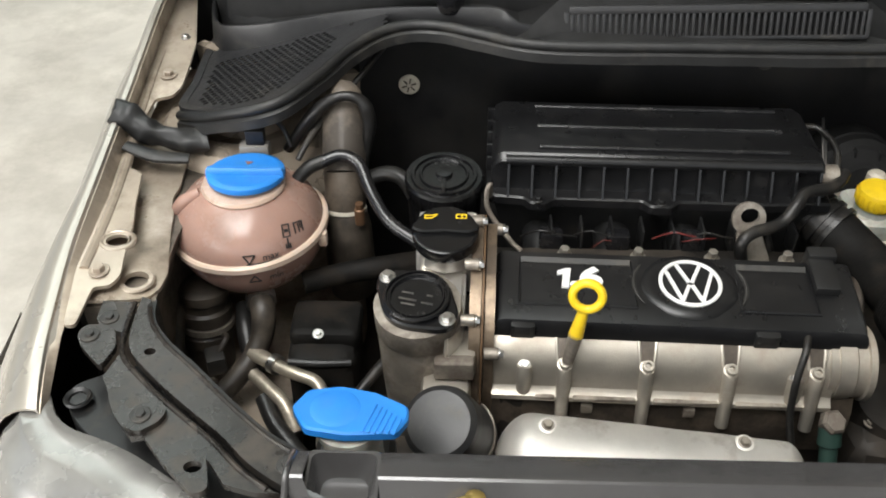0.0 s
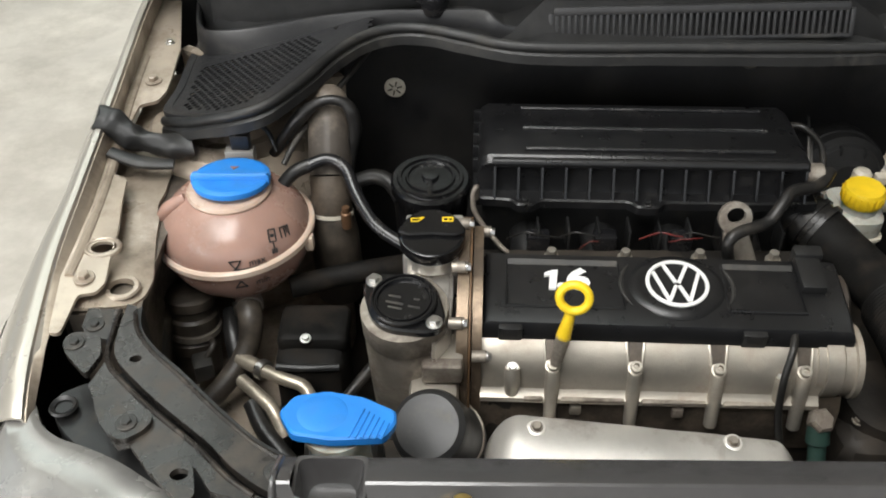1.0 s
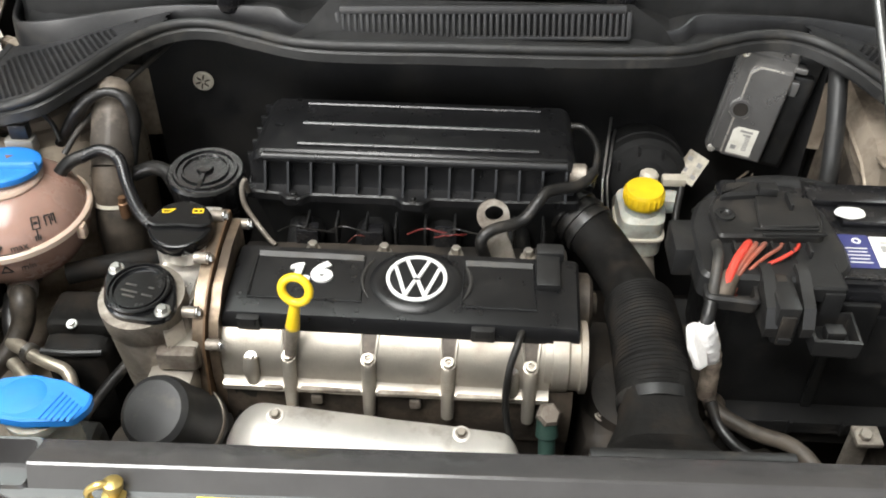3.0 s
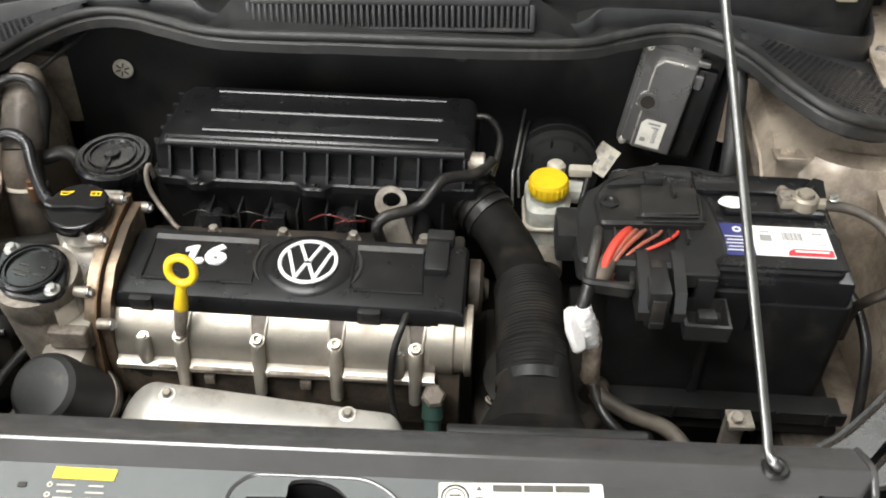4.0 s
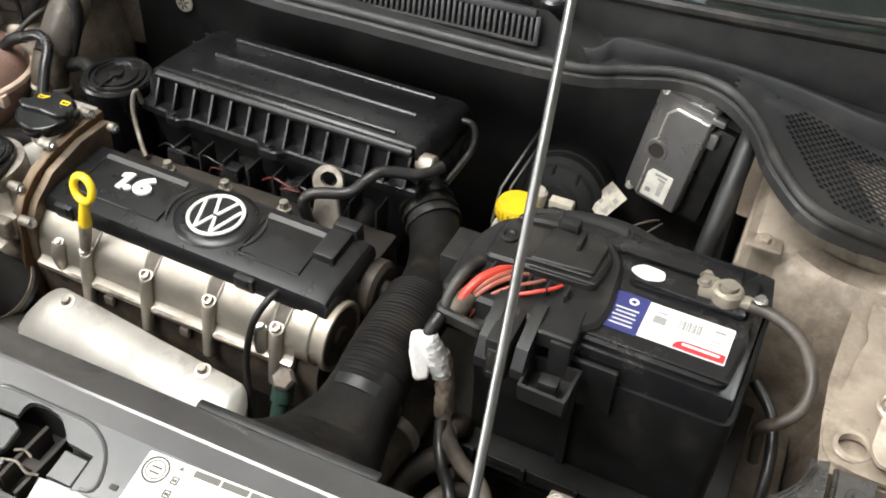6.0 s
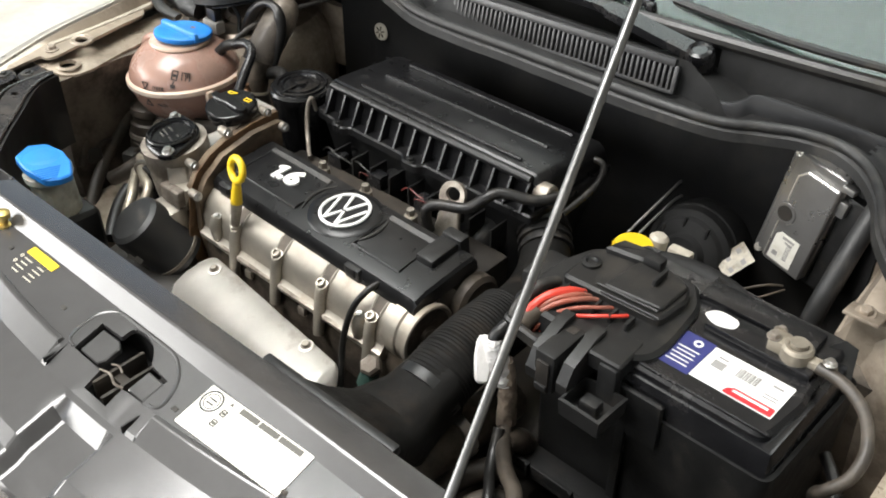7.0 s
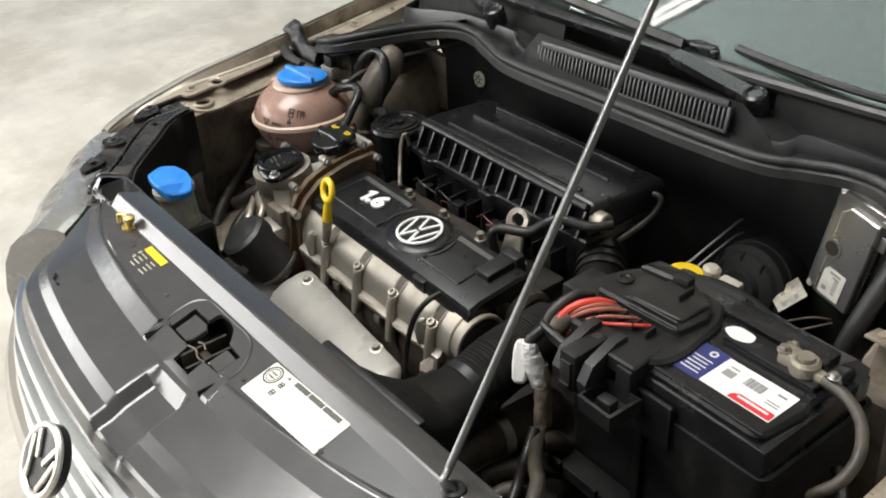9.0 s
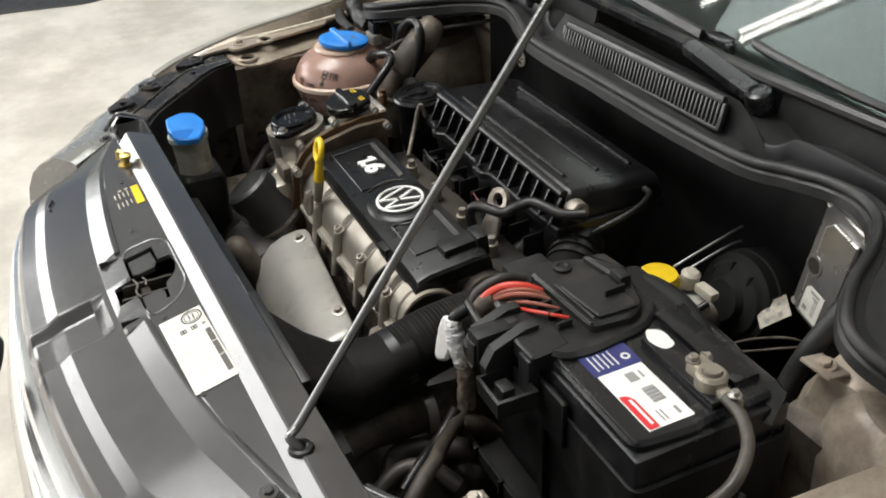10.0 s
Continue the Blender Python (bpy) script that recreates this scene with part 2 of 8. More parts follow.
DUST = (0.16, 0.135, 0.105)
GRIME = (0.055, 0.042, 0.03)
M = {
    "plastic": surface("black_plastic", (0.013, 0.013, 0.013), 0.36, vary=0.3, dirt=(0.05, 0.043, 0.035), amount=0.06, dirt_scale=26, bump=0.12, bump_scale=500, spec=0.4),
    "gloss": surface("gloss_black_plastic", (0.010, 0.010, 0.011), 0.24, vary=0.3, dirt=(0.04, 0.035, 0.03), amount=0.02, dirt_scale=30, bump=0.05, bump_scale=400),
    "cover": surface("grained_black_plastic", (0.008, 0.008, 0.0085), 0.30, vary=0.2, dirt=(0.02, 0.018, 0.016), amount=0.02, dirt_scale=30, bump=0.07, bump_scale=750, spec=0.42),
    "grey": surface("charcoal_plastic", (0.050, 0.048, 0.048), 0.22, vary=0.12, scale=18, bump=0.05, bump_scale=700, spec=0.75, coat=0.25),
    "dusty": surface("dusty_and_lit_plastic", (0.026, 0.025, 0.023), 0.45, vary=0.3, dirt=(0.075, 0.065, 0.053), amount=0.22, dirt_scale=24, bump=0.12, bump_scale=300),
    "rubber": surface("rubber", (0.012, 0.0115, 0.011), 0.34, vary=0.35, scale=45, dirt=(0.05, 0.042, 0.033), amount=0.08, dirt_scale=28, bump=0.15, bump_scale=260, spec=0.4),
    # black felt; also the painted dark behind holes and slots
    "felt": surface("felt_and_shade_black", (0.010, 0.010, 0.0105), 0.56, vary=0.5, scale=10, dirt=(0.026, 0.024, 0.021), amount=0.18, dirt_scale=6, bump=0.7, bump_scale=26, spec=0.28),
    "lampblack": surface("worn_bracket_plastic", (0.020, 0.0172, 0.0150), 0.27, vary=0.45, scale=20, dirt=(0.075, 0.060, 0.046), amount=0.16, dirt_scale=22, bump=0.05, bump_scale=90, spec=0.5),
    # dark grime colour; also stands for the shade in slots and holes
    "void": surface("grimy_metal_and_shade", (0.021, 0.018, 0.015), 0.55, metal=0.2, vary=0.5, scale=22, dirt=GRIME, amount=0.3, bump=0.4, bump_scale=90),
    "paint": surface("champagne_paint", (0.37, 0.34, 0.295), 0.30, metal=0.45, vary=0.05, scale=6, coat=0.7, bump=0.0, dirt=(0.3, 0.26, 0.21), amount=0.03),
    # darker bay paint: heavy grime, with the shade low in the bay mixed in
    "bay_dirt_shade": surface("grimy_shaded_bay_paint", (0.17, 0.14, 0.11), 0.45, metal=0.15, vary=0.3, scale=9, dirt=(0.025, 0.020, 0.016), amount=0.5, dirt_scale=8, coat=0.1, bump=0.1),
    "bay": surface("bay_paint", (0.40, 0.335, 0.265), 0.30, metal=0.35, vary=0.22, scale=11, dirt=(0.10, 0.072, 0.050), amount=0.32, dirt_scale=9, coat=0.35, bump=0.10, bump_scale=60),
    "alu": surface("cast_aluminium", (0.44, 0.405, 0.35), 0.40, metal=0.75, vary=0.16, scale=18, dirt=(0.21, 0.155, 0.105), amount=0.24, dirt_scale=9, bump=0.12, bump_scale=480),
    "alu_dirty": surface("stained_aluminium", (0.34, 0.305, 0.26), 0.45, metal=0.75, vary=0.3, scale=24, dirt=(0.06, 0.04, 0.028), amount=0.36, dirt_scale=15, bump=0.25, bump_scale=300),
    "shield": surface("heat_shield_sheet", (0.72, 0.69, 0.64), 0.38, metal=0.45, vary=0.10, scale=15, dirt=(0.24, 0.17, 0.11), amount=0.10, dirt_scale=10, bump=0.15, bump_scale=110),
    "steel": surface("zinc_steel", (0.55, 0.54, 0.52), 0.3, metal=1.0, vary=0.2, dirt=(0.2, 0.14, 0.09), amount=0.1, bump=0.1),
    "rod": surface("painted_rod", (0.20, 0.20, 0.197), 0.33, metal=0.95, vary=0.15, bump=0.05),
    "chrome": surface("chrome", (0.85, 0.85, 0.85), 0.22, metal=1.0, vary=0.03, bump=0.0),
    "tank": surface("aged_tank_plastic", (0.33, 0.205, 0.165), 0.20, vary=0.16, scale=9, dirt=(0.20, 0.13, 0.10), amount=0.2, dirt_scale=14, bump=0.05, sss=0.2),
    "cream": surface("cream_plastic", (0.58, 0.45, 0.36), 0.35, vary=0.12, scale=18, bump=0.04, sss=0.2),
    "blue": surface("blue_plastic", (0.02, 0.20, 0.62), 0.38, vary=0.10, scale=24, bump=0.05, dirt=(0.05, 0.2, 0.45), amount=0.05),
    "yellow": surface("yellow_plastic", (0.82, 0.56, 0.02), 0.36, vary=0.12, scale=30, bump=0.05, dirt=(0.45, 0.3, 0.04), amount=0.06),
    "brass": surface("yellow_zinc", (0.62, 0.46, 0.16), 0.32, metal=0.9, vary=0.2, bump=0.1),
    "white": surface("white_print", (0.78, 0.77, 0.75), 0.45, vary=0.04, bump=0.0),
    "old_paper": surface("aged_paper", (0.50, 0.46, 0.38), 0.6, vary=0.3, scale=60, dirt=(0.18, 0.14, 0.10), amount=0.3, dirt_scale=50, bump=0.05),
    "paper": surface("label_paper", (0.80, 0.79, 0.76), 0.4, vary=0.05, scale=14, bump=0.02),
    "cloth": surface("white_tape", (0.72, 0.70, 0.68), 0.6, vary=0.08, scale=60, dirt=(0.3, 0.25, 0.2), amount=0.06, bump=0.4, bump_scale=160),
    "tape": surface("stained_tape", (0.36, 0.29, 0.23), 0.7, vary=0.4, scale=60, dirt=(0.06, 0.04, 0.028), amount=0.42, dirt_scale=30, bump=0.4, bump_scale=140),
    "print": surface("black_print", (0.02, 0.02, 0.02), 0.5, vary=0.1, bump=0.0),
    "greyprint": surface("grey_print", (0.28, 0.27, 0.26), 0.5, vary=0.1, bump=0.0),
    "red": surface("red_print", (0.62, 0.03, 0.04), 0.4, vary=0.06, bump=0.0),
    "navy": surface("navy_print", (0.035, 0.04, 0.16), 0.4, vary=0.1, bump=0.0),
    "redwire": surface("red_insulation", (0.62, 0.05, 0.03), 0.4, vary=0.15, dirt=(0.2, 0.06, 0.04), amount=0.1),
    "brownwire": surface("faded_red_insulation", (0.30, 0.075, 0.045), 0.45, vary=0.3, dirt=DUST, amount=0.2),
    "loom": surface("greasy_loom", (0.075, 0.058, 0.042), 0.6, vary=0.4, scale=40, dirt=(0.02, 0.016, 0.012), amount=0.3, dirt_scale=22, bump=0.3, bump_scale=180),
    "ecu": surface("brushed_ecu_case", (0.30, 0.292, 0.285), 0.30, metal=0.75, vary=0.12, scale=20, dirt=(0.1, 0.09, 0.08), amount=0.1, bump=0.1),
    "resin": surface("milky_reservoir", (0.46, 0.465, 0.41), 0.35, vary=0.3, scale=26, dirt=(0.14, 0.11, 0.075), amount=0.30, sss=0.3),
    "pale": surface("old_white_plastic", (0.50, 0.46, 0.38), 0.4, vary=0.2, dirt=DUST, amount=0.1),
    "lead": surface("lead_terminal", (0.36, 0.32, 0.26), 0.5, metal=0.7, vary=0.3, dirt=(0.2, 0.17, 0.12), amount=0.25, dirt_scale=30, bump=0.3),
    "copper": surface("corroded_brass", (0.20, 0.11, 0.06), 0.5, metal=0.6, vary=0.3),
    "concrete": surface("workshop_concrete", (0.53, 0.49, 0.435), 0.5, vary=0.2, scale=2.6, dirt=(0.36, 0.325, 0.28), amount=0.34, dirt_scale=1.7, bump=0.15, bump_scale=35),
    "hall": surface("hall_wall", (0.42, 0.42, 0.40), 0.8, vary=0.1, scale=2, bump=0.05, bump_scale=20),
    "roof": surface("roof_sheet", (0.36, 0.38, 0.37), 0.6, vary=0.1, scale=2, bump=0.0),
}

lens_mat = surface("lamp_lens", (0.27, 0.262, 0.245), 0.26, metal=0.35, vary=0.2, scale=16, coat=0.7, bump=0.0)
M["lens"] = lens_mat
M["jacket"] = surface("matt_jacket_plastic", (0.010, 0.010, 0.010), 0.44, vary=0.3, dirt=(0.04, 0.035, 0.03), amount=0.05, dirt_scale=22, bump=0.2, bump_scale=420, spec=0.22)
M["scuttle"] = surface("scuttle_plastic", (0.0225, 0.0225, 0.0235), 0.36, vary=0.2, dirt=(0.06, 0.055, 0.048), amount=0.06, dirt_scale=20, bump=0.15, bump_scale=500)
M["seal"] = surface("seal_rubber", (0.012, 0.012, 0.012), 0.5, vary=0.3, dirt=(0.05, 0.045, 0.038), amount=0.10, dirt_scale=24, bump=0.15, bump_scale=260)
M["oily"] = surface("oily_brown_casting", (0.085, 0.068, 0.052), 0.42, metal=0.35, vary=0.4, scale=30, dirt=(0.02, 0.015, 0.011), amount=0.42, dirt_scale=18, bump=0.3, bump_scale=240)
M["greasy"] = surface("dusty_brown_rubber", (0.034, 0.028, 0.022), 0.45, vary=0.45, scale=32, dirt=(0.10, 0.080, 0.060), amount=0.20, dirt_scale=20, bump=0.25, bump_scale=200)
M["pipe"] = surface("bare_pipe", (0.34, 0.30, 0.24), 0.36, metal=0.7, vary=0.25, scale=40, dirt=(0.10, 0.08, 0.06), amount=0.2, dirt_scale=26, bump=0.1)
M["trough"] = surface("dull_scuttle_plastic", (0.016, 0.016, 0.016), 0.6, vary=0.3, dirt=(0.03, 0.028, 0.024), amount=0.06, dirt_scale=20, bump=0.15, bump_scale=500, spec=0.2)
M["filter"] = surface("matt_black_can", (0.018, 0.018, 0.018), 0.42, vary=0.15, dirt=DUST, amount=0.06, bump=0.06)
M["rust"] = surface("rusty_edge", (0.13, 0.075, 0.038), 0.55, metal=0.4, vary=0.35, scale=60, bump=0.2)
M["browned"] = surface("oil_browned_alloy", (0.20, 0.150, 0.105), 0.34, metal=0.7, vary=0.35, scale=24, dirt=(0.035, 0.024, 0.017), amount=0.38, dirt_scale=16, bump=0.2, bump_scale=260)
M["bright"] = surface("bright_alloy", (0.74, 0.71, 0.66), 0.30, metal=0.75, vary=0.15, scale=30, dirt=(0.22, 0.16, 0.11), amount=0.16, dirt_scale=22, bump=0.15, bump_scale=300)
M["darkred"] = surface("oily_red_insulation", (0.11, 0.018, 0.016), 0.4, vary=0.3, dirt=GRIME, amount=0.3)
M["fusebox"] = surface("grimy_fuse_plastic", (0.015, 0.0145, 0.014), 0.36, vary=0.35, scale=30, dirt=(0.050, 0.043, 0.035), amount=0.12, dirt_scale=22, bump=0.15, bump_scale=300, spec=0.42)
M["cream_paper"] = surface("cream_label_paper", (0.68, 0.660, 0.595), 0.42, vary=0.10, scale=30, dirt=(0.45, 0.40, 0.30), amount=0.10, dirt_scale=18, bump=0.02)
M["tank_pale"] = surface("pale_tank_plastic", (0.46, 0.34, 0.27), 0.25, vary=0.15, scale=12, dirt=(0.22, 0.15, 0.11), amount=0.15, bump=0.05, sss=0.2)
M["jet"] = surface("polished_black_plastic", (0.0055, 0.0055, 0.006), 0.20, vary=0.2, dirt=(0.02, 0.018, 0.016), amount=0.03, dirt_scale=30, bump=0.03, bump_scale=300, spec=0.5)
M["greyplug"] = surface("grey_plug_plastic", (0.26, 0.25, 0.23), 0.4, vary=0.2, dirt=DUST, amount=0.15, bump=0.05)
M["faintprint"] = surface("faint_print", (0.50, 0.485, 0.43), 0.5, vary=0.1, bump=0.0)
M["ink"] = surface("faded_ink", (0.075, 0.070, 0.058), 0.5, vary=0.2, bump=0.0)
M["duct"] = surface("greasy_duct_plastic", (0.0080, 0.0076, 0.0070), 0.62, vary=0.5, scale=26, dirt=(0.028, 0.022, 0.017), amount=0.24, dirt_scale=17, bump=0.3, bump_scale=150, spec=0.12)
M["green"] = surface("green_plug", (0.018, 0.04, 0.032), 0.45, vary=0.2, dirt=GRIME, amount=0.2)
glass = bpy.data.materials.new("tinted_glass")
glass.use_nodes = True
gb = glass.node_tree.nodes["Principled BSDF"]
gb.inputs["Base Color"].default_value = (0.78, 0.86, 0.835, 1)
gb.inputs["Roughness"].default_value = 0.02
gb.inputs["Transmission Weight"].default_value = 1.0
gb.inputs["IOR"].default_value = 1.5
M["glass"] = glass

tube_mat = bpy.data.materials.new("lamp_tube")
tube_mat.use_nodes = True
tb = tube_mat.node_tree.nodes["Principled BSDF"]
tb.inputs["Emission Color"].default_value = (1.0, 0.97, 0.92, 1)
tb.inputs["Emission Strength"].default_value = 14.0
M["lit"] = tube_mat


XC = 0.275            # the car's middle line


MX = 0.286            # the middle line of the shell behind the panel


def mir(p):
    return Vector((2 * MX - p[0], p[1], p[2]))


# ---------------------------------------------------------------- shared small pieces
def bolt_mesh(name, r, material, flange=1.5, h=0.9):
    bm = bmesh.new()
    lathe(bm, [(0, 0), (r * flange, 0), (r * flange, r * 0.22), (r * flange * 0.92, r * 0.32), (0, r * 0.32)], seg=20)
    hexa = [(r * math.cos(i * math.pi / 3), r * math.sin(i * math.pi / 3)) for i in range(6)]
    slab(bm, hexa, r * 0.3, r * (0.3 + h), edge=r * 0.16)
    return mesh_of(name, bm, material)


def cap_mesh(name, r, material):
    """A socket-head screw."""
    bm = bmesh.new()
    lathe(bm, [(0, 0), (r * 1.35, 0), (r * 1.35, r * 0.25), (r, r * 0.3), (r, r * 1.15), (r * 0.9, r * 1.25), (r * 0.58, r * 1.25), (r * 0.5, r * 0.6), (0, r * 0.6)], seg=18)
    return mesh_of(name, bm, material)


BOLT = bolt_mesh("bolt", 0.0055, M["steel"])
BOLT_S = bolt_mesh("bolt", 0.0042, M["steel"])
SCREW_B = bolt_mesh("screw", 0.0048, M["dusty"], flange=1.9, h=0.6)
BOLT_DARK = bolt_mesh("screw", 0.0042, M["plastic"])
BOLT_BAY = bolt_mesh("bolt", 0.0062, M["bay"], flange=1.7)


def clip_ring(path_pts, r):
    bm = bmesh.new()
    a, b = Vector(path_pts[0]), Vector(path_pts[1])
    m = aim(a, b - a)
    L = (b - a).length
    return lathe(bm, [(r, 0), (r + 0.0018, 0), (r + 0.0018, L), (r, L)], m, 24)


def hose(name, pts, r, material, label, category="hose", n=6, seg=14, ribs=0.0, pitch=0.006, clamps=()):
    root = thing(name, pts[0], label, category)
    bm = bmesh.new()
    tube(bm, pts, r, seg, n, ribs, pitch)
    part("tube", bm, material, root)
    for a, b, rr in clamps:
        part("clamp", clip_ring((a, b), rr), M["steel"], root, "steel hose clamp")
    return root


def crumple(bm, amount, seed):
    rng = random.Random(seed)
    for v in bm.verts:
        v.co += V(rng.uniform(-1, 1), rng.uniform(-1, 1), rng.uniform(-1, 1)) * amount


# ---------------------------------------------------------------- the hall
bm = bmesh.new()
box(bm, (0.5, 1.0, -0.1), (18, 18, 0.2), 0)
solo("floor", bm, M["concrete"], "worn beige concrete workshop floor with faint stains", "floor", kind="structure")
# thin dark sheet that stands for a dark zone of the floor
bm = bmesh.new()
slab(bm, [(-3.50, -0.6), (-3.44, 0.42), (-3.36, 0.80), (-3.55, 1.05), (-4.5, 1.2), (-4.6, -0.7)], 0.0005, 0.006, 0.1)
solo("floor_mat", bm, M["dusty"], "thin dark patch lying on the workshop floor", "mat")
bm = bmesh.new()
box(bm, (0.5, 9.6, 2.3), (18, 0.2, 4.6), 0)
solo("wall_back", bm, M["hall"], "plain pale grey workshop wall", "wall", kind="structure")
bm = bmesh.new()
box(bm, (9.1, 1.0, 2.3), (0.2, 17, 4.6), 0)
solo("wall_side", bm, M["hall"], "plain pale grey workshop wall", "wall", kind="structure")
bm = bmesh.new()
box(bm, (0.5, 1.0, 4.7), (18, 18, 0.16), 0)
solo("ceiling", bm, M["roof"], "grey sheet roof of the workshop", "ceiling", kind="structure")
for x, y in [(-2.25, 1.46), (-2.80, 1.62), (1.6, 3.4), (-2.3, 4.6), (-1.1, 5.2), (1.6, 6.2)]:
    root = thing("tube_lamp", (x, y, 4.4), "white fluorescent tube lamp hanging under the roof", "lamp", "tube lamps")
    TL = at(x, y, 0, 40)
    bm = bmesh.new()
    box(bm, (0, 0, 4.50), (1.3, 0.14, 0.06), 0.01, TL)
    part("housing", bm, M["hall"], root)
    for d in (-0.035, 0.035):
        bm = bmesh.new()
        tube(bm, [TL @ V(-0.6, d, 4.452), TL @ V(0.6, d, 4.452)], 0.02, 12)
        part("tube", bm, M["lit"], root)
    for d in (-0.5, 0.5):
        bm = bmesh.new()
        box(bm, (d, 0, 4.573), (0.012, 0.012, 0.10), 0, TL)
        part("hanger", bm, M["hall"], root)

# ---------------------------------------------------------------- car body shell round the bay
body = thing("car", (XC, 0.8, 0.0), "champagne car shell with an open grimy engine bay", "car")
for x in (-0.455, 1.027):
    bm = bmesh.new()
    lathe(bm, [(0.20, -0.085), (0.285, -0.09), (0.30, -0.07), (0.302, 0.0), (0.30, 0.07), (0.285, 0.09), (0.20, 0.085), (0.20, -0.085)], aim((x, 0.92, 0.302), (1, 0, 0)), 40)
    wheel = part("tyre", bm, M["rubber"], body, "black rubber tyre")
    bm = bmesh.new()
    lathe(bm, [(0, -0.05), (0.20, -0.08), (0.20, 0.08), (0.06, 0.06), (0, 0.06)], aim((x, 0.92, 0.302), (1, 0, 0)), 32)
    part("rim", bm, M["alu_dirty"], wheel, "dull metal rim")


def wall_strip(path, z0, z1, thick, bm=None, waves=0.0):
    """An upright sheet along a plan line."""
    bm = bm or bmesh.new()
    p = spline([(x, y, 0) for x, y in path], 5)
    rings = []
    for i, q in enumerate(p):
        t = (p[min(i + 1, len(p) - 1)] - p[max(i - 1, 0)]).normalized()
        nrm = Vector((-t.y, t.x, 0))
        w = waves * noise.noise(q * 9)
        rings.append([q + V(0, 0, z0) + nrm * w, q + V(0, 0, z1) + nrm * w, q + nrm * thick + V(0, 0, z1), q + nrm * thick + V(0, 0, z0)])
    loft(bm, rings)
    return bm


bm = wall_strip([(-0.135, 1.075), (-0.10, 1.098), (-0.05, 1.105), (0.2, 1.115), (0.5, 1.12), (0.66, 1.115), (0.70, 1.10), (0.735, 1.075)], 0.36, 0.850, 0.02, waves=0.006)
part("bulkhead", bm, M["felt"], body, "black sound insulation")
for g in (0, 1):
    bm = wall_strip([(-0.36, 1.15), (-0.28, 1.10), (-0.20, 1.08), (-0.135, 1.076), (-0.115, 1.12)] if not g else [(0.715, 1.12), (0.735, 1.076), (0.80, 1.08), (0.88, 1.10), (0.96, 1.15)], 0.69, 0.79, 0.012, waves=0.012)
    part("bulkhead_end", bm, M["bay"], body, "stained champagne bulkhead end")
    # added sheets, foot and side: keep the bright floor from showing through
    bm = wall_strip([(-0.40, 1.20), (-0.28, 1.115), (-0.20, 1.10), (-0.10, 1.10)] if not g else [(0.70, 1.10), (0.80, 1.10), (0.88, 1.115), (1.00, 1.20)], 0.34, 0.70, 0.012, waves=0.006)
    part("bulkhead_foot", bm, M["felt"], body, "black sheet added to close the gap below the bulkhead end")
    bm = bmesh.new()
    box(bm, ((-0.385 if not g else 0.957), 0.93, 0.56), (0.02, 0.46, 0.34), 0.004)
    part("splash_shield", bm, M["felt"], body, "black sheet added to close the side behind the inner wing")
bm = bmesh.new()
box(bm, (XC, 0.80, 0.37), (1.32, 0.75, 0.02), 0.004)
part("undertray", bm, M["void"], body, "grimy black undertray")
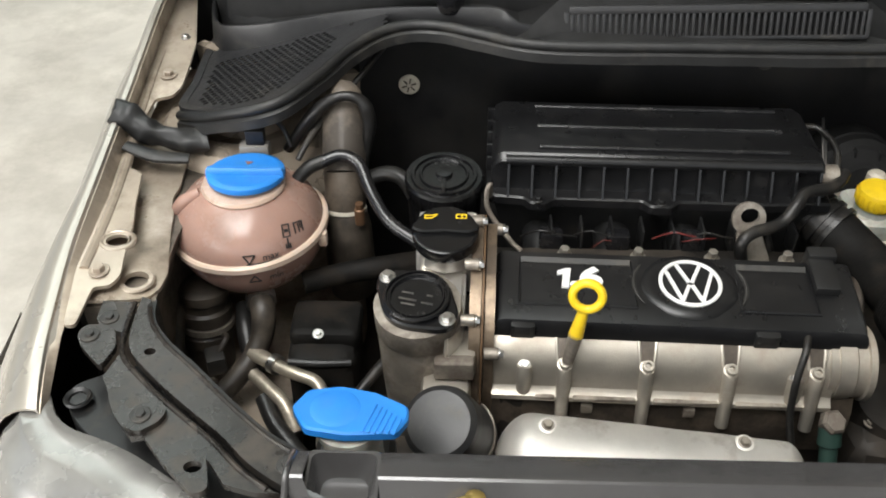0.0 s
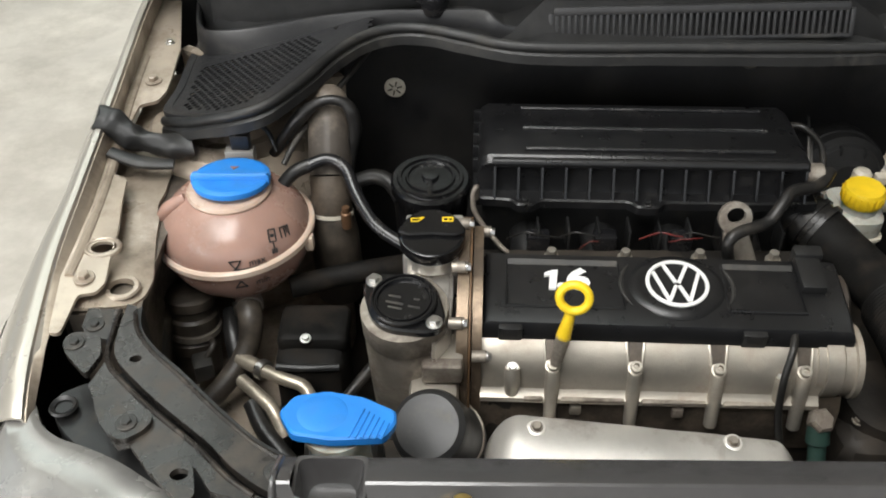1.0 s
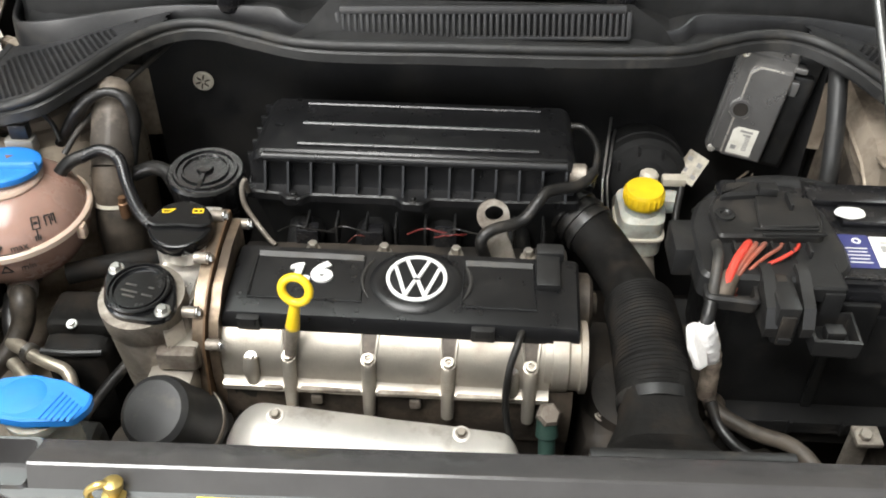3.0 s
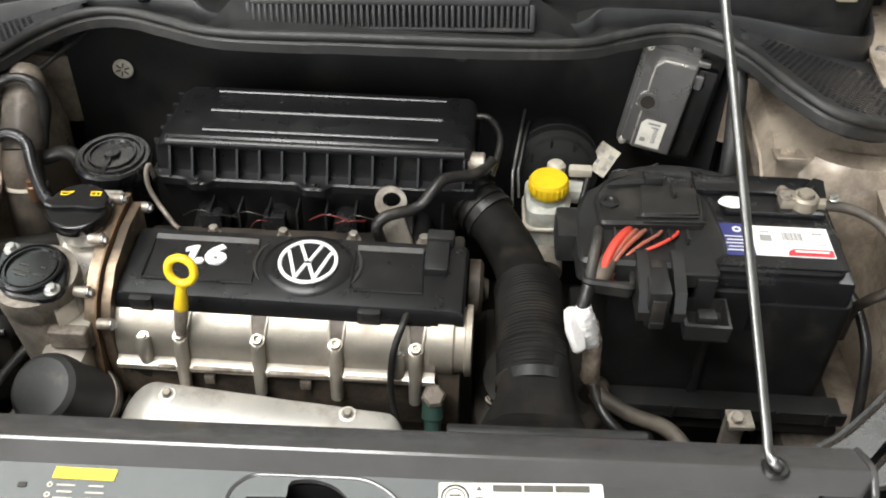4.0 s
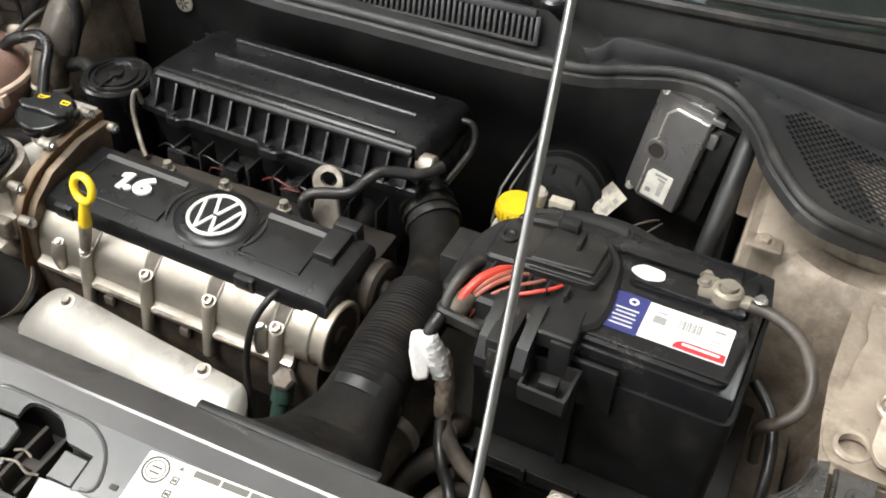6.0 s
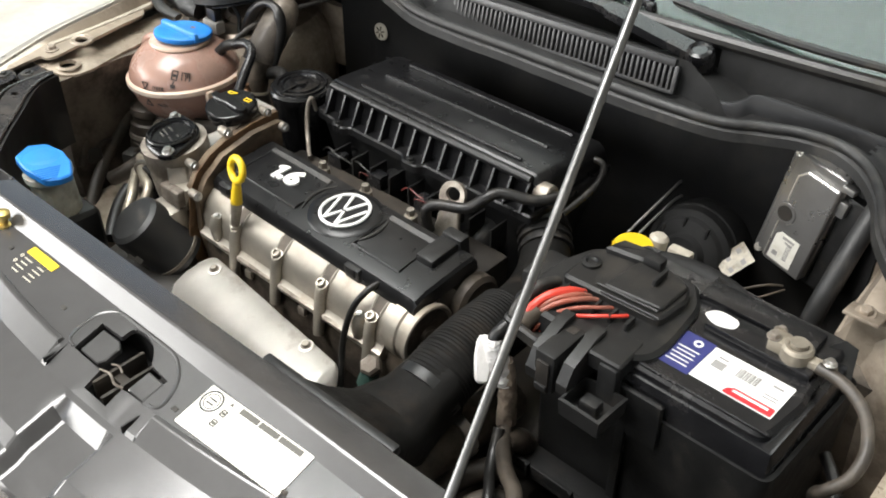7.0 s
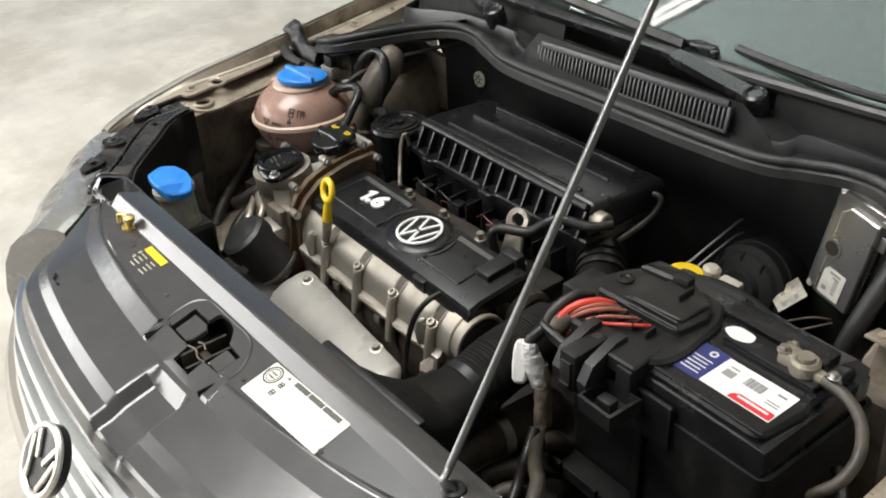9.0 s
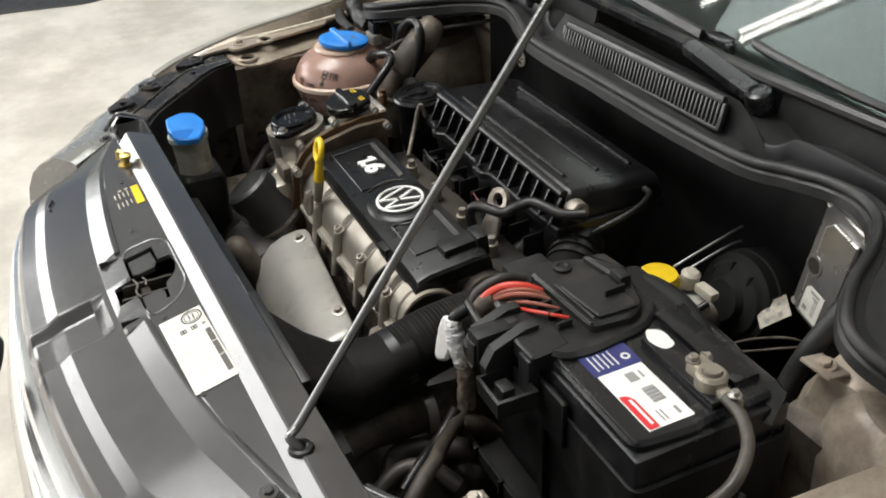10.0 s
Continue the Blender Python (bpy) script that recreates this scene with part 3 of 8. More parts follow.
for s in (0, 1):
    f = (lambda p: Vector(p)) if not s else mir
    # inner wing
    bm = bmesh.new()
    rows = []
    for y in np.linspace(0.67, 1.16, 10):
        w = 0.012 * noise.noise(V(y * 6, s * 3, 0))
        rows.append([f((-0.300 + w, y, 0.756)), f((-0.316 + w, y, 0.70)), f((-0.322 - w, y, 0.60)), f((-0.30, y, 0.52)), f((-0.31, y, 0.38)), f((-0.37, y, 0.38)), f((-0.37, y, 0.756))])
    loft(bm, rows)
    part("inner_wing", bm, M["bay"] if s else M["bay_dirt_shade"], body, "dirty champagne inner wing")
    # suspension tower
    bm = bmesh.new()
    c = f((-0.265, 1.005, 0.0)) if not s else V(0.880, 1.000, 0)
    prof = [(0.125, 0.40), (0.125, 0.60), (0.128, 0.70), (0.118, 0.752), (0.10, 0.772), (0.078, 0.778), (0.070, 0.770), (0.052, 0.768), (0.045, 0.776), (0.020, 0.778), (0, 0.778)]
    lathe(bm, prof, Matrix.Translation(c), 40)
    part("strut_tower", bm, M["bay"], body, "stained champagne suspension tower")
    if s:
        # front of the tower: grime and shadow both put into the dark paint
        bm = bmesh.new()
        loft(bm, [[(0.746, y, 0.40), (0.754, y, z - 0.04), (0.90, y, z - 0.04), (0.90, y, 0.40)] for y, z in ((0.895, 0.755), (1.08, 0.80))])
        part("tower_front", bm, M["bay_dirt_shade"], body, "grimy panel before the tower, shade in its colour")
        bm = bmesh.new()
        loft(bm, [[(0.755, y, z - 0.032), (0.758, y, z - 0.03), (0.768, y, z - 0.006), (0.80, y, z), (0.90, y, z + 0.004), (0.90, y, z - 0.032)] for y, z in ((0.915, 0.745), (0.925, 0.770), (0.955, 0.785), (1.02, 0.795), (1.08, 0.80))])
        part("tower_apron", bm, M["bay"], body, "stained champagne apron before the tower")
        bm = bmesh.new()
        box(bm, (0.778, 0.918, 0.779), (0.036, 0.030, 0.004), 0.0015, Matrix.Translation((0.778, 0.918, 0.779)) @ Matrix.Rotation(radians(-12), 4, "X") @ Matrix.Translation((-0.778, -0.918, -0.779)))
        part("bracket", bm, M["bay"], body, "folded painted bracket")
        put("bolt", BOLT_BAY, body, aim((0.778, 0.918, 0.781), (0, -0.2, 1)))
    # chassis leg
    bm = bmesh.new()
    box(bm, f((-0.245, 0.70, 0.515)), (0.11, 0.62, 0.10), 0.012)
    part("chassis_leg", bm, M["bay_dirt_shade"] if s else M["bay"], body, "grimy painted chassis leg")
    # wing rail: two stepped ledges
    flip = lambda q: [tuple(f((x, y, 0)).xy) for x, y in q]
    rise = lambda x, y: float(np.interp(y, [0.62, 0.70, 0.86, 1.0, 1.13, 1.26], [0.769, 0.780, 0.785, 0.794, 0.808, 0.822]))
    a = [(-0.380, 1.26), (-0.352, 1.118), (-0.350, 1.06), (-0.350, 1.026), (-0.357, 1.007), (-0.377, 0.999), (-0.379, 0.97), (-0.375, 0.91), (-0.373, 0.866), (-0.356, 0.857), (-0.350, 0.81), (-0.342, 0.768), (-0.340, 0.737), (-0.334, 0.692), (-0.341, 0.679), (-0.357, 0.677), (-0.361, 0.630), (-0.372, 0.630), (-0.380, 0.70), (-0.381, 0.81), (-0.387, 0.89), (-0.399, 1.05), (-0.402, 1.26)]
    bm = bmesh.new()
    plate(bm, flip([tuple(p) for p in corner([Vector(q) for q in a], 0.005, 3)]), [flip(circle(-0.351, 0.743, 0.012, 0.75))], rise, 0.004)
    part("wing_rail", bm, M["bay"], body, "champagne wing rail ledge with a notched edge")
    bm = bmesh.new()
    tube(bm, [f((x, y, rise(x, y) - 0.001)) for x, y in circle(-0.351, 0.743, 0.0165, 0.85, 20)], 0.0028, 8, 2, closed=True)
    part("hole_rim", bm, M["bay"], body)
    # swaged step along the rail
    bm = bmesh.new()
    tube(bm, [f((x, y, rise(x, y) - 0.002)) for x, y in ((-0.372, 0.70), (-0.372, 0.77), (-0.376, 0.85), (-0.383, 0.93), (-0.390, 1.02), (-0.392, 1.10))], 0.0055, 10, 5)
    part("swage", bm, M["bay"], body)
    bm = bmesh.new()
    a = [(-0.335, 1.12), (-0.326, 0.97), (-0.323, 0.92), (-0.319, 0.86), (-0.322, 0.845), (-0.320, 0.83), (-0.315, 0.816), (-0.311, 0.787), (-0.304, 0.75), (-0.298, 0.72), (-0.300, 0.696), (-0.308, 0.681), (-0.333, 0.670), (-0.378, 0.672), (-0.386, 0.80), (-0.392, 1.12)]
    low = lambda x, y: float(np.interp(x if not s else 2 * MX - x, [-0.38, -0.335, -0.30], [0.762, 0.766, 0.758])) + 0.02 * max(0.0, y - 0.95)
    plate(bm, flip([tuple(p) for p in corner([Vector(q) for q in a], 0.006, 3)]), [flip(circle(-0.323, 0.700, 0.0125))], low, 0.004)
    part("wing_ledge", bm, M["bay"], body, "lower dusty champagne ledge")
    bm = bmesh.new()
    lathe(bm, [(0.0125, 0.001), (0.0165, 0.001), (0.018, -0.001), (0.0125, -0.004), (0.0125, 0.001)], Matrix.Translation(f((-0.323, 0.700, 0.7655))), 24)
    part("hole_rim", bm, M["bay"], body)
    for x, y in [(-0.371, 1.047), (-0.356, 0.697)]:
        put("bolt", BOLT_BAY, body, Matrix.Translation(f((x, y, rise(x, y)))))
    put("bolt", BOLT_S, body, Matrix.Translation(f((-0.368, 1.13, 0.808))))

# ---------------------------------------------------------------- front wings
CREST = [(-0.396, 1.34, 0.868), (-0.400, 1.165, 0.846), (-0.398, 1.077, 0.836), (-0.395, 0.967, 0.822), (-0.393, 0.846, 0.806), (-0.390, 0.732, 0.793), (-0.386, 0.666, 0.781), (-0.381, 0.60, 0.766), (-0.376, 0.560, 0.753), (-0.374, 0.547, 0.747)]
for s in (0, 1):
    f = (lambda p: Vector(p)) if not s else mir
    crest = spline(CREST, 6)
    bm = bmesh.new()
    rows = []
    for p in crest:
        fx = float(np.interp(p.y, [0.55, 0.63, 0.73, 0.81, 0.89, 1.05, 1.3], [-0.372, -0.374, -0.381, -0.382, -0.388, -0.400, -0.403]))
        fz = float(np.interp(p.y, [0.55, 0.62, 0.70, 0.86, 1.0, 1.13, 1.26], [0.732, 0.764, 0.777, 0.782, 0.791, 0.805, 0.82]))
        k = float(np.interp(p.y, [0.55, 0.62, 0.75], [0.5, 0.8, 1.0]))
        k2 = float(np.interp(p.y, [0.55, 0.68, 0.85, 1.1], [1.0, 0.85, 0.5, 0.42]))
        sec = [(0.001, -0.004), (0.0, 0.0), (-0.002, 0.0006), (-0.010 * k2, 0.0010), (-0.020 * k2, -0.0015), (-0.032 * k2, -0.009), (-0.046 * k2, -0.026), (-0.080 * k2, -0.075), (-0.098 * k, -0.15), (-0.115 * k, -0.25), (-0.125 * k, -0.36), (-0.125 * k, -0.50)]
        out = [f((fx, p.y, fz))] + [f((p.x + dx, p.y, p.z + dz)) for dx, dz in sec]
        inn = [f((p.x + dx * 0.96 - 0.0015, p.y, p.z + dz - 0.003)) for dx, dz in reversed(sec)] + [f((fx - 0.002, p.y, fz))]
        rows.append(out + inn)
    loft(bm, rows)
    root = part("front_wing", bm, M["paint"], body, "champagne metallic front wing with a bright rolled edge")
    # inner side of the wing: browner paint carries the shade on it
    bm = bmesh.new()
    loft(bm, [[r[0] + V(0.0015 if not s else -0.0015, 0, 0), r[1] + V(0.0015 if not s else -0.0015, 0, -0.001), r[1] + V(0, 0, -0.001), r[0]] for r in rows])
    part("inner_flange", bm, M["bay"], root, "dusty inner flange, its shaded brown put into the colour")

# ---------------------------------------------------------------- headlamps
for s in (0, 1):
    f = (lambda p: Vector(p)) if not s else mir
    root = thing("headlamp", f((-0.27, 0.47, 0.55)), "clear headlamp with a black upper bracket, dusty and bolted down", "headlamp", "headlamps")
    G = spline([(-0.310, 0.664), (-0.310, 0.657), (-0.309, 0.626), (-0.305, 0.601), (-0.291, 0.580), (-0.248, 0.539), (-0.201, 0.500), (-0.173, 0.472), (-0.147, 0.453), (-0.130, 0.446)], 4)
    inner = [(-0.124, 0.450), (-0.126, 0.484), (-0.160, 0.504), (-0.200, 0.540), (-0.238, 0.578), (-0.271, 0.609), (-0.291, 0.636), (-0.297, 0.664)]
    flip = lambda q: [tuple(f((p[0], p[1], 0)).xy) for p in q]
    # inner band, beyond the groove
    band = [(g.x + 0.0035, g.y + 0.003) for g in G] + inner
    lift = lambda x, y: 0.7735
    bm = bmesh.new()
    plate(bm, flip(band), [flip(circle(-0.280, 0.595, 0.0055, 0.8))], lift, 0.010)
    part("bracket", bm, M["lampblack"], root, "worn dusty black plastic bracket")
    # outer tray
    tray = [(g.x - 0.0015, g.y - 0.001) for g in G[:-2]] + [(-0.160, 0.448), (-0.185, 0.455), (-0.200, 0.476), (-0.214, 0.486), (-0.236, 0.471), (-0.262, 0.502), (-0.272, 0.500), (-0.290, 0.520), (-0.300, 0.536), (-0.306, 0.551), (-0.315, 0.566), (-0.307, 0.600), (-0.314, 0.622), (-0.336, 0.628), (-0.343, 0.640), (-0.344, 0.664)]
    bm = bmesh.new()
    plate(bm, flip(tray), [], lambda x, y: 0.7705, 0.007)
    part("bracket", bm, M["lampblack"], root, "worn dusty black plastic bracket")
    bm = bmesh.new()
    tube(bm, [f((g.x - 0.0025, g.y - 0.002, 0.7705)) for g in G[:-3:2]], 0.0026, 8, 2)
    part("rib", bm, M["lampblack"], root)
    bm = bmesh.new()
    tube(bm, [f((x, y, 0.773)) for x, y in ((-0.296, 0.655), (-0.289, 0.634), (-0.269, 0.606), (-0.236, 0.575), (-0.198, 0.537), (-0.158, 0.501), (-0.128, 0.482))], 0.0024, 8, 3)
    part("rib", bm, M["lampblack"], root)
    bm = bmesh.new()
    rings = []
    for p in spline(inner[1:], 4):
        q = f((p.x, p.y, 0))
        e = 0.004 if not s else -0.004
        rings.append([q + V(0, 0, 0.770), q + V(0, 0, 0.66), q + V(e, 0.004, 0.66), q + V(e, 0.004, 0.770)])
    loft(bm, rings)
    part("flank", bm, M["plastic"], root)
    # lugs with their screws
    for pts, z, hole in ((((-0.336, 0.626), (-0.318, 0.620), (-0.311, 0.598), (-0.318, 0.572), (-0.344, 0.598), (-0.351, 0.612), (-0.348, 0.624)), 0.777, None), (((-0.280, 0.508), (-0.266, 0.500), (-0.250, 0.512), (-0.246, 0.526), (-0.254, 0.536), (-0.270, 0.532), (-0.284, 0.520)), 0.776, None), (((-0.236, 0.470), (-0.214, 0.487), (-0.203, 0.480), (-0.194, 0.446), (-0.205, 0.440)), 0.776, (-0.211, 0.467, 0.0075))):
        bm = bmesh.new()
        plate(bm, flip([tuple(p) for p in corner([Vector(q) for q in pts], 0.006, 3)]), [flip(circle(hole[0], hole[1], hole[2], 0.8))] if hole else [], lambda x, y, z=z: z, 0.007)
        part("lug", bm, M["lampblack"], root)
    for x, y, z in ((-0.331, 0.641, 0.7705), (-0.339, 0.611, 0.777), (-0.267, 0.519, 0.776), (-0.136, 0.472, 0.7735)):
        put("screw", SCREW_B, root, Matrix.Translation(f((x, y, z))))
    bm = bmesh.new()
    lathe(bm, [(0.011, -0.012), (0.013, -0.010), (0.0115, -0.008), (0.008, -0.010), (0.007, -0.016), (0, -0.016)], Matrix.Translation(f((-0.344, 0.566, 0.752))), 24)
    part("socket", bm, M["plastic"], root, "round black socket")
    # housing below and the clear lens
    bm = bmesh.new()
    hull = [f((x, y, 0)) for x, y in ((-0.365, 0.585), (-0.30, 0.62), (-0.18, 0.515), (-0.14, 0.48), (-0.14, 0.432), (-0.222, 0.470), (-0.295, 0.505), (-0.345, 0.545))]
    slab(bm, [(p.x, p.y) for p in hull], 0.56, 0.735, 0.02)
    part("housing", bm, M["plastic"], root, "black lamp housing")
    top = spline([(-0.374, 0.570, 0.741), (-0.366, 0.549, 0.741), (-0.345, 0.530, 0.741), (-0.312, 0.516, 0.742), (-0.278, 0.498, 0.744), (-0.232, 0.466, 0.749), (-0.172, 0.434, 0.753), (-0.130, 0.402, 0.755), (-0.100, 0.366, 0.752)], 6)
    bm = bmesh.new()
    rows = []
    for i, p in enumerate(top):
        t = (top[min(i + 1, len(top) - 1)] - top[max(i - 1, 0)]).normalized()
        out = Vector((t.y, -t.x, 0)).normalized()
        k = float(np.interp(i, [0, 4, 12, 30, 48], [0.45, 0.8, 1.05, 1.3, 1.3]))
        rows.append([f(p + out * a * k + V(0, 0, b)) for a, b in ((-0.006, -0.004), (0.0, -0.001), (0.003, 0.0), (0.026, 0.001), (0.029, -0.0005), (0.034, -0.006), (0.050, -0.016), (0.066, -0.034), (0.080, -0.064), (0.090, -0.11), (0.092, -0.165), (0.07, -0.17), (0.0, -0.165), (-0.006, -0.05))])
    loft(bm, rows)
    part("lens", bm, M["lens"], root, "bright clear lamp lens")

# ---------------------------------------------------------------- slam panel cover
panel = thing("slam_panel", (XC, 0.42, 0.70), "charcoal plastic panel over the radiator with labels", "front panel")


def y_front(x):
    return 0.350 + 0.30 * (x - XC) ** 2 + (0.9 * (0.02 - x) ** 2 if x < 0.02 else 0.0) * 1.2


LATCH = (0.2195, 0.3705)     # the plain field in front of the latch


def top_at(y):
    """Height of the flat top, which falls a little towards the front."""
    return 0.7715 + (y - 0.376) * 0.189


TOP = Matrix.Translation((0, 0.376, 0.7715)) @ Matrix.Rotation(math.atan(0.189), 4, "X") @ Matrix.Translation((0, -0.376, 0))


def panel_rows(x):
    """The section of the panel: rear ridge, flat top, a band falling to the nose, a second band at the lip."""
    f = y_front(x)
    rim, lo = 0.4315, f + 0.026
    rows = [(0.4815, 0.700), (0.4815, 0.7790), (0.4795, 0.7830), (0.4505, 0.7950), (0.4470, 0.7958), (0.4445, 0.7948), (rim, top_at(rim))]
    rows += [(rim + (lo - rim) * t, top_at(rim + (lo - rim) * t)) for t in (0.17, 0.40, 0.62, 0.80, 1.0)]
    if LATCH[0] < x < LATCH[1]:
        rows += [(lo - 0.0012, 0.7712), (f + 0.021, 0.7702), (f + 0.019, 0.7697), (f + 0.001, 0.7645)]
    else:
        rows += [(lo - 0.0012, 0.7738), (f + 0.021, 0.7742), (f + 0.019, 0.7735), (f + 0.001, 0.7620)]
    w = float(np.interp(x, [0.270, 0.288, 0.338, 0.352], [0, 1, 1, 0]))
    w = 0.013 * w * w * (3 - 2 * w)
    rows += [(f - 0.002, 0.7602), (f - 0.008, 0.7586), (f - 0.021, 0.7552 - w), (f - 0.054, 0.7468 - w), (f - 0.058, 0.7456 - w), (f - 0.071, 0.7372 - w * 0.8), (f - 0.074, 0.7362 - w * 0.8), (f - 0.089, 0.7318 - w * 0.7), (f - 0.0925, 0.7275 - w * 0.6), (f - 0.099, 0.712 - w * 0.4), (f - 0.103, 0.672)]
    return rows


def tuned(x, y, z):
    """The ends of the panel slant inwards towards the front."""
    u = max(0.0, (abs(x - XC) - 0.30) / 0.11)
    return Vector((x - math.copysign(0.052 * u * max(0.0, min(1.0, (0.445 - y) / 0.08)), x - XC), y, z))


CUT = (0.2275, 0.3585)       # the part of the top that carries the latch opening
POCKET = (-0.118, -0.060)    # the pocket in the panel's end
XS = sorted(list(np.linspace(-0.134, 0.735, 48)) + [a + d for a in LATCH for d in (-0.0005, 0.0005)] + list(CUT) + list(POCKET) + list(np.linspace(0.270, 0.288, 7)) + list(np.linspace(0.338, 0.352, 7)))
bm = bmesh.new()
grid = [[bm.verts.new(tuned(x, y, z)) for y, z in panel_rows(x)] for x in XS]
for i in range(len(XS) - 1):
    mid = 0.5 * (XS[i] + XS[i + 1])
    for j in range(len(grid[0]) - 1):
        if (CUT[0] < mid < CUT[1] and 6 <= j <= 15) or (POCKET[0] < mid < POCKET[1] and 2 <= j <= 5):
            continue
        bm.faces.new((grid[i][j], grid[i + 1][j], grid[i + 1][j + 1], grid[i][j + 1]))
part("moulding", bm, M["grey"], panel, sharp=10)
# the field round the latch, with its opening: two flush pieces that meet at the crease
xs = [x for x in XS if CUT[0] <= x <= CUT[1]]
rear = [(x, panel_rows(x)[6][0]) for x in xs]
crease = [(x, panel_rows(x)[11][0]) for x in xs]
nose = [(x, panel_rows(x)[16][0]) for x in xs]
bulge = [tuple(p) for p in corner([Vector(q) for q in ((0.266, 0.4115), (0.2665, 0.4255), (0.284, 0.4280), (0.303, 0.4235), (0.320, 0.4085))], 0.008, 4)][3:-3]
mouth = [(0.3480, 0.3765), (0.3470, 0.4065), (0.3200, 0.4085)] + bulge[::-1] + [(0.2660, 0.4115), (0.2345, 0.4105), (0.2375, 0.3765)]
bm = bmesh.new()
plate(bm, rear + [c for c in reversed(crease) if c[0] > 0.350] + mouth + [c for c in reversed(crease) if c[0] < 0.236], [], lambda x, y: top_at(y), 0.005)
part("latch_field", bm, M["grey"], panel)
bm = bmesh.new()
notch = [(0.2830, 0.3758), (0.2860, 0.3560), (0.3210, 0.3558), (0.3190, 0.3756)]
plate(bm, [c for c in crease if c[0] < 0.28] + notch + [c for c in crease if c[0] > 0.322] + nose[::-1], [], lambda x, y: float(np.interp(y - y_front(x), [-0.002, 0.001, 0.026], [0.7602, 0.7645, 0.7713])), 0.005)
part("latch_field", bm, M["grey"], panel)
bm = bmesh.new()
pk = lambda d, z: [V(p.x, p.y, z) for p in corner([Vector(q) for q in ((POCKET[0] + d, 0.4795 - d), (POCKET[1] - d, 0.4795 - d), (POCKET[1] - d, 0.4315 + d), (POCKET[0] + d, 0.4315 + d))], 0.006 + d, 4)]
loft(bm, [[V(p.x, p.y, 0.776) for p in pk(-0.004, 0)], pk(0.0, 0.7850), pk(0.0025, 0.7848), pk(0.006, 0.768), pk(0.010, 0.7625)], True, False)
bm.faces.new([bm.verts.new(p) for p in pk(0.010, 0.7625)])
part("pocket", bm, M["grey"], panel, "rounded pocket in the end of the panel")
# ends of the panel: a rounded tab round a shallow pocket
for s in (0, 1):
    e = -0.134 if not s else 0.735
    g = 1 if not s else -1
    bm = bmesh.new()
    tube(bm, [(e + g * 0.004, 0.479, 0.782), (e + g * 0.003, 0.462, 0.790), (e + g * 0.003, 0.448, 0.7950), (e + g * 0.003, 0.438, 0.7885), (e + g * 0.004, 0.430, 0.7815), (e + g * 0.016, 0.424, 0.780)], 0.0030, 10, 5)
    part("end_rim", bm, M["grey"], panel)
    bm = bmesh.new()
    col = [tuned(e, y, z) for y, z in panel_rows(e)]
    loft(bm, [[p, p + V(g * 0.003, 0, 0), V(p.x + g * 0.003, p.y, 0.70), V(p.x, p.y, 0.70)] for p in col[1:-1]])
    part("end_face", bm, M["grey"], panel)
# step round the latch
bm = bmesh.new()
ring = corner([Vector(p) for p in ((0.2195, 0.377), (0.2195, 0.416), (0.236, 0.4300), (0.330, 0.4300), (0.356, 0.414), (0.3700, 0.380))], 0.016)
tube(bm, [(p.x, p.y, top_at(p.y) - 0.0006) for p in ring], 0.0020, 8, n=1)
part("latch_step", bm, M["grey"], panel)
# latch well
bm = bmesh.new()
box(bm, (0.291, 0.394, 0.735), (0.14, 0.092, 0.006), 0)
for a, b in (((0.226, 0.350), (0.356, 0.350)), ((0.226, 0.430), (0.356, 0.430)), ((0.226, 0.350), (0.226, 0.430)), ((0.356, 0.350), (0.356, 0.430))):
    wall_strip([a, b], 0.735, 0.757 if a[1] == b[1] == 0.350 else 0.768, 0.002, bm)
part("latch_well", bm, M["felt"], panel, "black latch well")
for q in (((0.2415, 0.3790), (0.2390, 0.4080), (0.2650, 0.4088), (0.2735, 0.4040), (0.2745, 0.3860), (0.2700, 0.3788)), ((0.3205, 0.3790), (0.3205, 0.4040), (0.3445, 0.4032), (0.3452, 0.3785))):
    bm = bmesh.new()
    slab(bm, q, -0.0090, -0.0028, 0.0015, TOP, 0.0012)
    part("latch_flap", bm, M["grey"], panel)
bm = bmesh.new()
box(bm, (0.287, 0.392, 0.756), (0.004, 0.055, 0.022), 0.001)
box(bm, (0.306, 0.390, 0.754), (0.004, 0.060, 0.018), 0.001)
box(bm, (0.2965, 0.388, 0.758), (0.018, 0.010, 0.006), 0.0015)
part("latch", bm, M["void"], panel, "grimy steel latch")
bm = bmesh.new()
tube(bm, [(0.276, 0.3785, 0.766), (0.290, 0.381, 0.767), (0.303, 0.377, 0.766), (0.312, 0.380, 0.764)], 0.0013, 8)
tube(bm, [(0.281, 0.389, 0.768), (0.290, 0.391, 0.770), (0.298, 0.389, 0.768)], 0.0011, 8)
part("spring", bm, M["alu_dirty"], panel, "thin steel spring")
# little slots in the top: dark blocks, the gaps' shade in their colour
for x, y in ((0.183, 0.399), (0.378, 0.392), (0.055, 0.413), (0.52, 0.396)):
    bm = bmesh.new()
    box(bm, (x, y, 0.0), (0.007, 0.0045, 0.002), 0.0006, TOP)
    part("slot", bm, M["void"], panel)
# moulded arrow mark at the end
bm = bmesh.new()
tube(bm, [(0.003, 0.325, 0.7510), (0.012, 0.3185, 0.7490), (0.026, 0.319, 0.7490)], 0.0018, 8)
part("mark", bm, M["plastic"], panel)
bm = bmesh.new()
box(bm, (0.475, 0.485, 0.778), (0.17, 0.010, 0.010), 0.003)
part("hose_clip", bm, M["plastic"], panel, "black clip on the rear edge")

